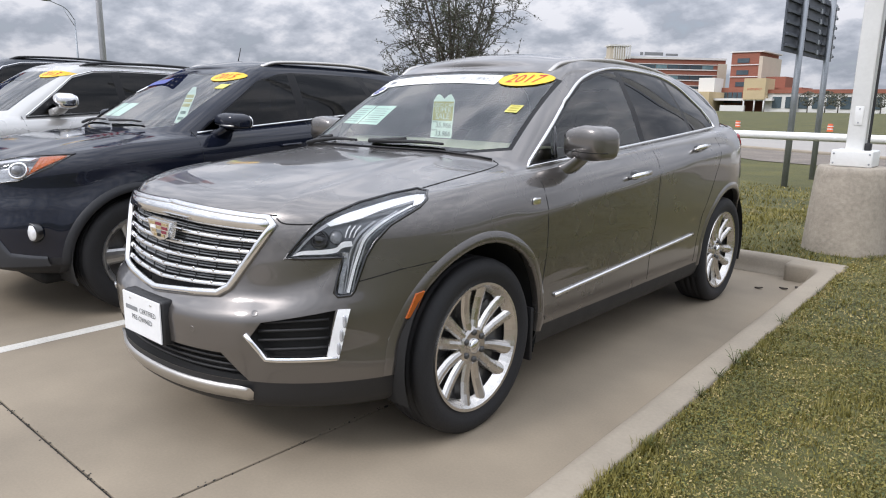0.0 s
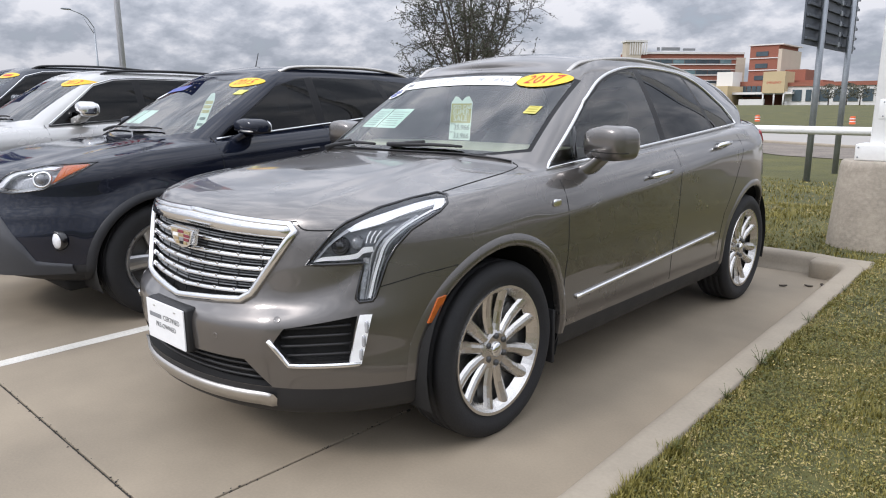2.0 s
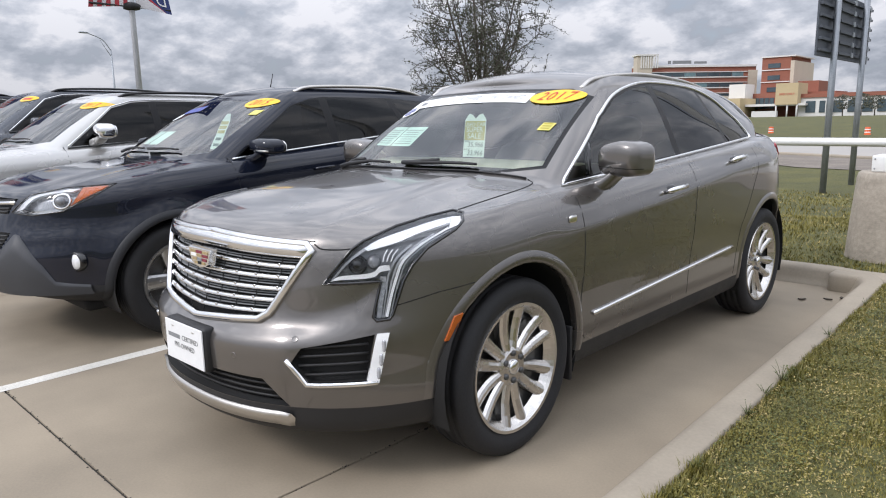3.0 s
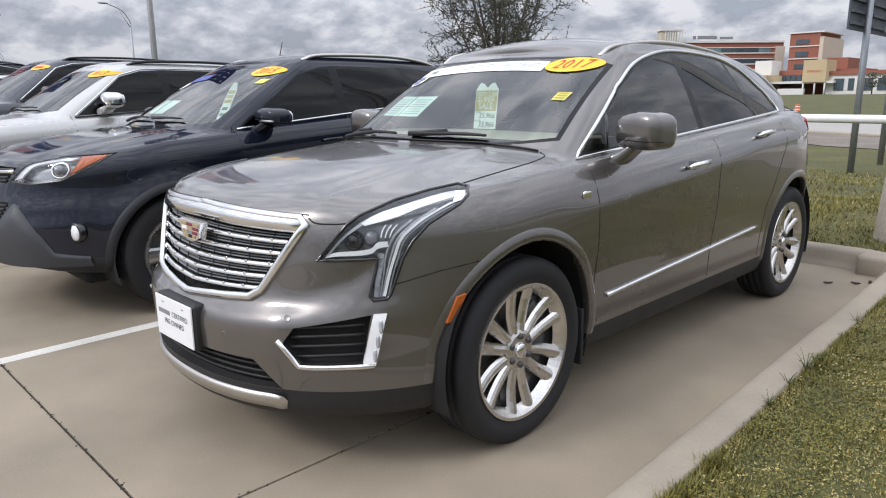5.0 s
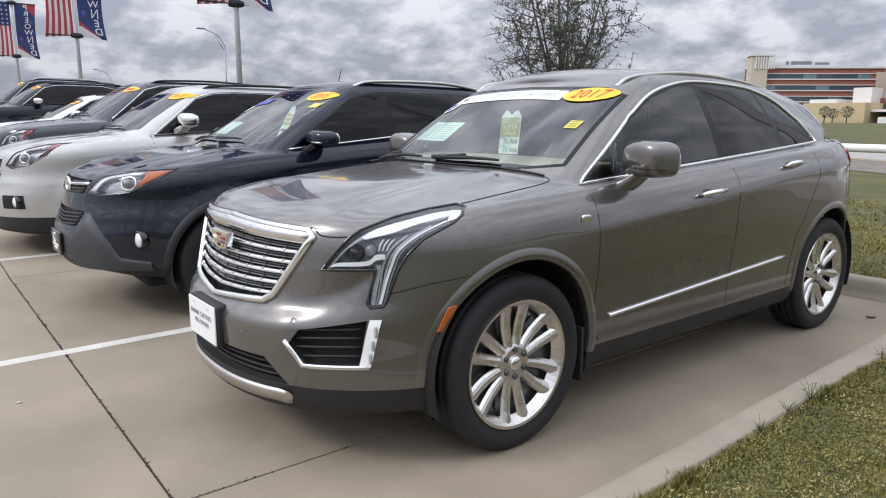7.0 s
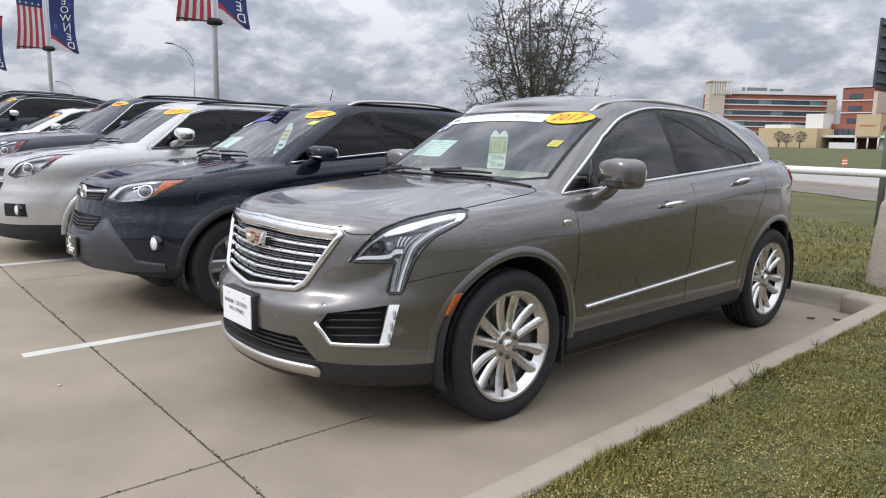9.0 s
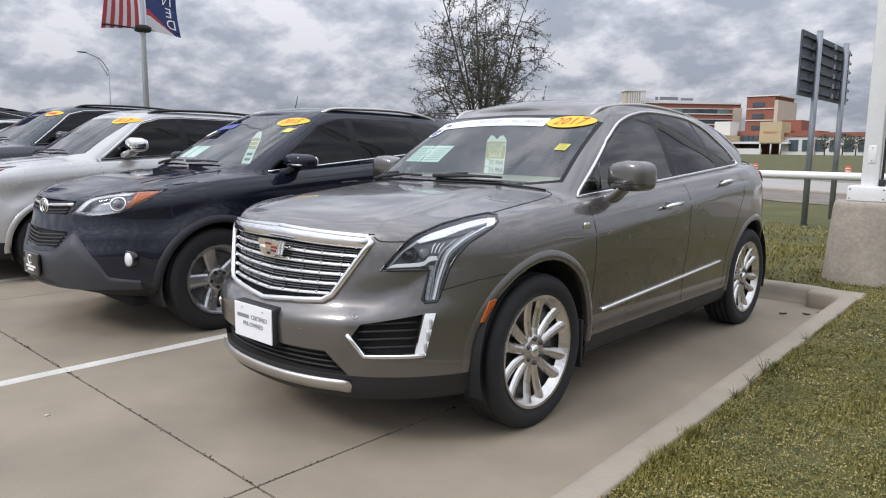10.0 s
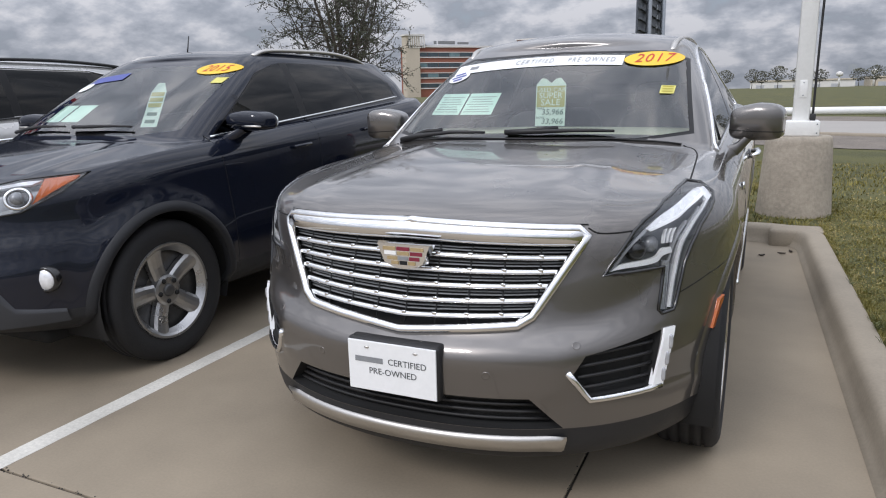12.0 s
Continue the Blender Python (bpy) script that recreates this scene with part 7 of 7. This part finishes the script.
    if look_.get("year"):
        decal(lettering(look_["year"], 0.066, spacing=1.12, shear=0.2), lambda a, b, out: form.front(a * 1.1 + x, b * 0.85 + z, out), RED_INK, car, "year_lettering", out=0.007)
    else:
        decal(plate(0.15, 0.026, 6, 1), lambda a, b, out: form.front(a + x, b + z, out), RED_INK, car, "year_bar", out=0.007)
    if look_.get("papers"):
        for x0 in (-0.52, -0.33):
            bmx = bmesh.new()
            grid = [[bmx.verts.new(form.front(x0 + 0.17 * i / 6, d["cowl_z"] + 0.11 + 0.10 * j / 4, -0.02)) for i in range(7)] for j in range(5)]
            for a, b in zip(grid, grid[1:]):
                for k in range(6):
                    bmx.faces.new((a[k], a[k + 1], b[k + 1], b[k]))
            part("window_paper", bmx, PAPER, car)
        tag_at = lambda a, b, out=0.0: Vector((-0.02 + a, yt - 0.10 + b * 0.55 - out, zt - 0.27 + b))
        bmx = bmesh.new()
        bmx.faces.new([bmx.verts.new(tag_at(a, b)) for a, b in ((-0.075, -0.13), (0.075, -0.13), (0.07, 0.10), (0.03, 0.16), (-0.03, 0.16), (-0.07, 0.10))])
        tag = part("sale_tag", bmx, PAPER_TAG, car, "hanging card tag with sale price", smooth=False)
        for k in range(3):
            decal(plate(0.12, 0.026), lambda a, b, out, k=k: tag_at(a, b + 0.085 - 0.036 * k, 0.003), OLIVE, tag, "tag_bar")
        for k in range(2):
            decal(plate(0.09, 0.022), lambda a, b, out, k=k: tag_at(a, b - 0.045 - 0.048 * k, 0.003), GREEN_INK, tag, "tag_bar")
        decal(plate(0.06, 0.034, 3, 2), lambda a, b, out: form.front(a + x + 0.10, b + z - 0.075, out), STICKER_PALE, car, "screen_sticker", out=0.004)
        decal(plate(0.30, 0.045, 14, 2, turn=0.0), lambda a, b, out: form.front(a - 0.36, b + z - 0.02 - 0.05 * ((a - 0.36) / 0.6) ** 2, out), BLUE_INK, car, "windscreen_banner", out=0.004)
        decal(oval(0.060, 0.026, turn=0.2), lambda a, b, out: form.front(a - 0.50, b + z - 0.095, out), STICKER_WHITE, car, "round_sticker", out=0.004)
    if look_.get("antenna"):
        a = look_["antenna"]
        part("antenna", tube([a, (a[0] - 0.02, a[1] + 0.06, a[2] + 0.17)], [0.006, 0.004], 6), PLASTIC, car)
    return car, form


def row_sculpt(hub, base, shoulder, crease):
    """Flared wheel openings, a shoulder line and bonnet edges for the plainer cars."""
    def shape(p):
        s, x, y, z = (1 if p.x >= 0 else -1), abs(p.x), p.y, p.z
        if x > 0.55 and z > 0.36:
            for at in (0, base):
                r = math.hypot(y - at, z - hub)
                x += 0.020 * ease((0.58 - r) / 0.12) * ease((r - 0.30) / 0.08) * ease((x - 0.55) / 0.2)
        if x > 0.7 and 0.5 < z < 1.15:
            x += crease * crest_line(z - shoulder - 0.05 * y, 0.03, 0.12) * ease((y - 0.3) / 0.4)
        if z > 0.95 and y < 0.25 and x < 0.80:
            z += 0.014 * crest_line(0.60 - 0.10 * y - x, 0.12, 0.05) * ease((0.22 - y) / 0.15)
        if y < -0.2 and x > 0.3 and z < 0.85:
            y -= 0.014 * crest_line(z - 0.745, 0.012, 0.07) * ease((x - 0.3) / 0.2)
        return Vector((s * x, y, z))
    return shape


NF = 42
BLACK_CAR = dict(front=-0.95, rear=3.62, half=0.922, nose_z=0.985, cowl_y=0.20, cowl_z=1.165, belt_z=1.115, belt_slope=0.075, top_y=0.97, top_z=1.605, top_half=0.62,
                 window_top=1.635, peak_y=1.75, fall=0.030, base=2.66, hub=0.378, arch=0.428, tyre=0.384, rim=0.250, crown=0.04, nose_n=2.4, chin=0.315, lift=0.05, steps=[4, 4, 4, 4, 4, 5, 5, 5, 4, 7, 7], sculpt=row_sculpt(0.378, 2.66, 0.90, 0.012))
black_look = dict(name="crossover_car", pillar=1.44, pillar_rear=2.28, window_end=2.80, lamp=[[(-0.087, 0.881), (0.049, 0.990), (0.27, 1.033), (0.538, 1.050), (0.452, 0.972), (0.295, 0.893), (0.10, 0.868)]],
                  grille=[[(-0.40, 0.965), (0.40, 0.965), (0.34, 0.868), (-0.34, 0.868)], [(-0.39, 0.755), (0.39, 0.755), (0.30, 0.64), (-0.30, 0.64)]],
                  bars=[(0.940, 0.385, CHROME), (0.955, 0.38, PLASTIC), (0.905, 0.35, PLASTIC), (0.885, 0.34, PLASTIC), (0.735, 0.37, PLASTIC), (0.71, 0.35, PLASTIC), (0.685, 0.33, PLASTIC), (0.66, 0.31, PLASTIC)], vee=0.022, clad=0.42, clad_arch=True, lip=0.055,
                  bulb=(0.285, 0.955), amber_on=True, chrome=True, mirror=(0.945, 0.69, 1.235), rail=SATIN, fog=(0.772, 0.580), mirror_strip=SATIN,
                  oval=(0.50, 1.565), year="2015", papers=True, antenna=(-0.42, 1.62, 1.70))
black_car, black_form = build_row_car(BLACK_CAR, (-2.735, -0.135, 0.0), BLACK_PAINT, "black compact crossover with amber-cornered headlamps, parked nose out", black_look)
# its grey bumper guard, front plate and round nose badge
guard = bmesh.new()
rows = []
for i in range(41):
    x = -0.80 + 1.60 * i / 40
    rise = float(np.interp(abs(x), [0.0, 0.30, 0.44, 0.48, 0.63, 0.68, 0.80], [0.595, 0.615, 0.755, 0.745, 0.58, 0.46, 0.43]))
    p = [black_form.front(x, z, 0.014) for z in (0.372, 0.38 + 0.33 * (rise - 0.38), 0.38 + 0.66 * (rise - 0.38), rise - 0.012)]
    p.append(black_form.front(x, rise, -0.004))
    rows.append([guard.verts.new(q) for q in p])
for a, b in zip(rows, rows[1:]):
    for k in range(4):
        guard.faces.new((a[k], b[k], b[k + 1], a[k + 1]))
bmesh.ops.recalc_face_normals(guard, faces=guard.faces)
part("bumper_guard", guard, GUARD, black_car, "dark grey plastic bumper guard")
card = part("number_plate", boxed((-0.156, -0.985, 0.425), (0.156, -0.965, 0.585), 0.006), GLOSS_BLACK, black_car, "black dealer plate with pale bars")
for z, w in ((0.462, 0.12), (0.485, 0.20)):
    part("plate_bar", boxed((-w / 2, -0.9868, z - 0.008), (w / 2, -0.9848, z + 0.008)), WHITE_INK, card, smooth=False)
part("plate_mark", tube([(0.032 * math.cos(a), -0.987, 0.535 + 0.032 * math.sin(a)) for a in np.linspace(0.7, 5.6, 16)], 0.006, 6), WHITE_INK, card)
part("nose_badge", tube([(0.075 * math.cos(a), black_form.front(0, 0.912, 0).y - 0.014, 0.912 + 0.052 * math.sin(a)) for a in np.linspace(0, 2 * math.pi, 28, endpoint=False)], 0.009, 8, closed=True), CHROME, black_car, "chrome oval nose badge")
part("nose_badge", tube([(0.034 * math.cos(a), black_form.front(0, 0.912, 0).y - 0.015, 0.918 + 0.042 * math.sin(a)) for a in np.linspace(0, 2 * math.pi, 24, endpoint=False)], 0.006, 8, closed=True), CHROME, black_car)

WHITE_CAR = dict(front=-0.985, rear=3.78, half=0.921, nose_z=1.03, cowl_y=0.20, cowl_z=1.200, belt_z=1.145, belt_slope=0.055, top_y=0.88, top_z=1.645, top_half=0.62,
                 window_top=1.665, peak_y=1.7, fall=0.025, base=2.857, hub=0.36, arch=0.405, tyre=0.362, rim=0.235, crown=0.04, nose_n=2.6, sculpt=row_sculpt(0.36, 2.857, 0.93, 0.010))
white_look = dict(name="crossover_car", pillar=1.45, pillar_rear=2.40, window_end=3.0, lamp=[[(0.01, 0.90), (0.13, 1.02), (0.35, 1.105), (0.50, 1.118), (0.44, 1.00), (0.30, 0.912), (0.10, 0.872)]],
                  grille=[[(-0.42, 0.96), (0.42, 0.96), (0.40, 0.88), (-0.40, 0.88)], [(-0.42, 0.82), (0.42, 0.82), (0.36, 0.66), (-0.36, 0.66)]],
                  bars=[(0.85, 0.42, SATIN)], clad=0.40, bulb=(0.25, 0.975), amber_on=False, chrome=False, chrome_top=True, chrome_handle=True, mirror_paint=CHROME,
                  mirror=(0.955, 0.80, 1.325), mirror_size=(0.125, 0.09, 0.085), rail=PLASTIC, fog=(0.65, 0.55), recess=True, oval=(0.52, 1.60), year="2013")
white_car, white_form = build_row_car(WHITE_CAR, (-5.57, -0.30, 0.0), SILVER_PAINT, "silver white crossover with dark side glass, parked nose out", white_look)

# the cars farther down the row get a coarser skin
NF, NS, NR = 18, 34, 10
SLATE_CAR = dict(WHITE_CAR, window_top=1.74, top_z=1.715, cowl_z=1.25, belt_z=1.20, nose_z=1.09)
slate_look = dict(white_look, oval=(0.50, 1.665), year="", mirror_paint=SLATE_PAINT, chrome_handle=False, clad=0.36)
build_row_car(SLATE_CAR, (-8.40, -0.05, 0.0), SLATE_PAINT, "slate grey crossover with a year sticker, parked nose out", slate_look)
LOW_CAR = dict(BLACK_CAR, window_top=1.44, top_z=1.42, cowl_z=1.02, belt_z=0.98, nose_z=0.86, top_y=1.05, belt_slope=0.04)
low_look = dict(white_look, oval=(0.48, 1.375), year="", mirror=(0.985, 0.80, 1.12), lamp=[[(0.06, 0.72), (0.22, 0.82), (0.46, 0.90), (0.56, 0.90), (0.48, 0.80), (0.3, 0.72)]], bulb=(0.30, 0.80),
                grille=[[(-0.42, 0.80), (0.42, 0.80), (0.38, 0.66), (-0.38, 0.66)]], bars=[(0.73, 0.39, CHROME)], clad=0.30, rail=PLASTIC)
build_row_car(LOW_CAR, (-11.2, 0.1, 0.0), SLATE_PAINT, "dark grey low car with a year sticker, parked nose out", low_look)
build_row_car(dict(LOW_CAR, window_top=1.50, top_z=1.47), (-13.9, 0.2, 0.0), CREAM_PAINT, "white hatchback with a year sticker, parked nose out", low_look)
build_row_car(SLATE_CAR, (-17.0, 0.0, 0.0), BLACK_PAINT, "black crossover with chrome window line, parked nose out", dict(slate_look, mirror_paint=CHROME))
TALL_CAR = dict(WHITE_CAR, window_top=1.86, top_z=1.82, cowl_z=1.30, belt_z=1.26, nose_z=1.14, half=1.0, top_half=0.72)
build_row_car(TALL_CAR, (-20.0, 0.1, 0.0), BLACK_PAINT, "tall black sport utility vehicle with roof rails", dict(slate_look, oval=(0.55, 1.76), mirror=(1.07, 0.80, 1.42), rail=SATIN))
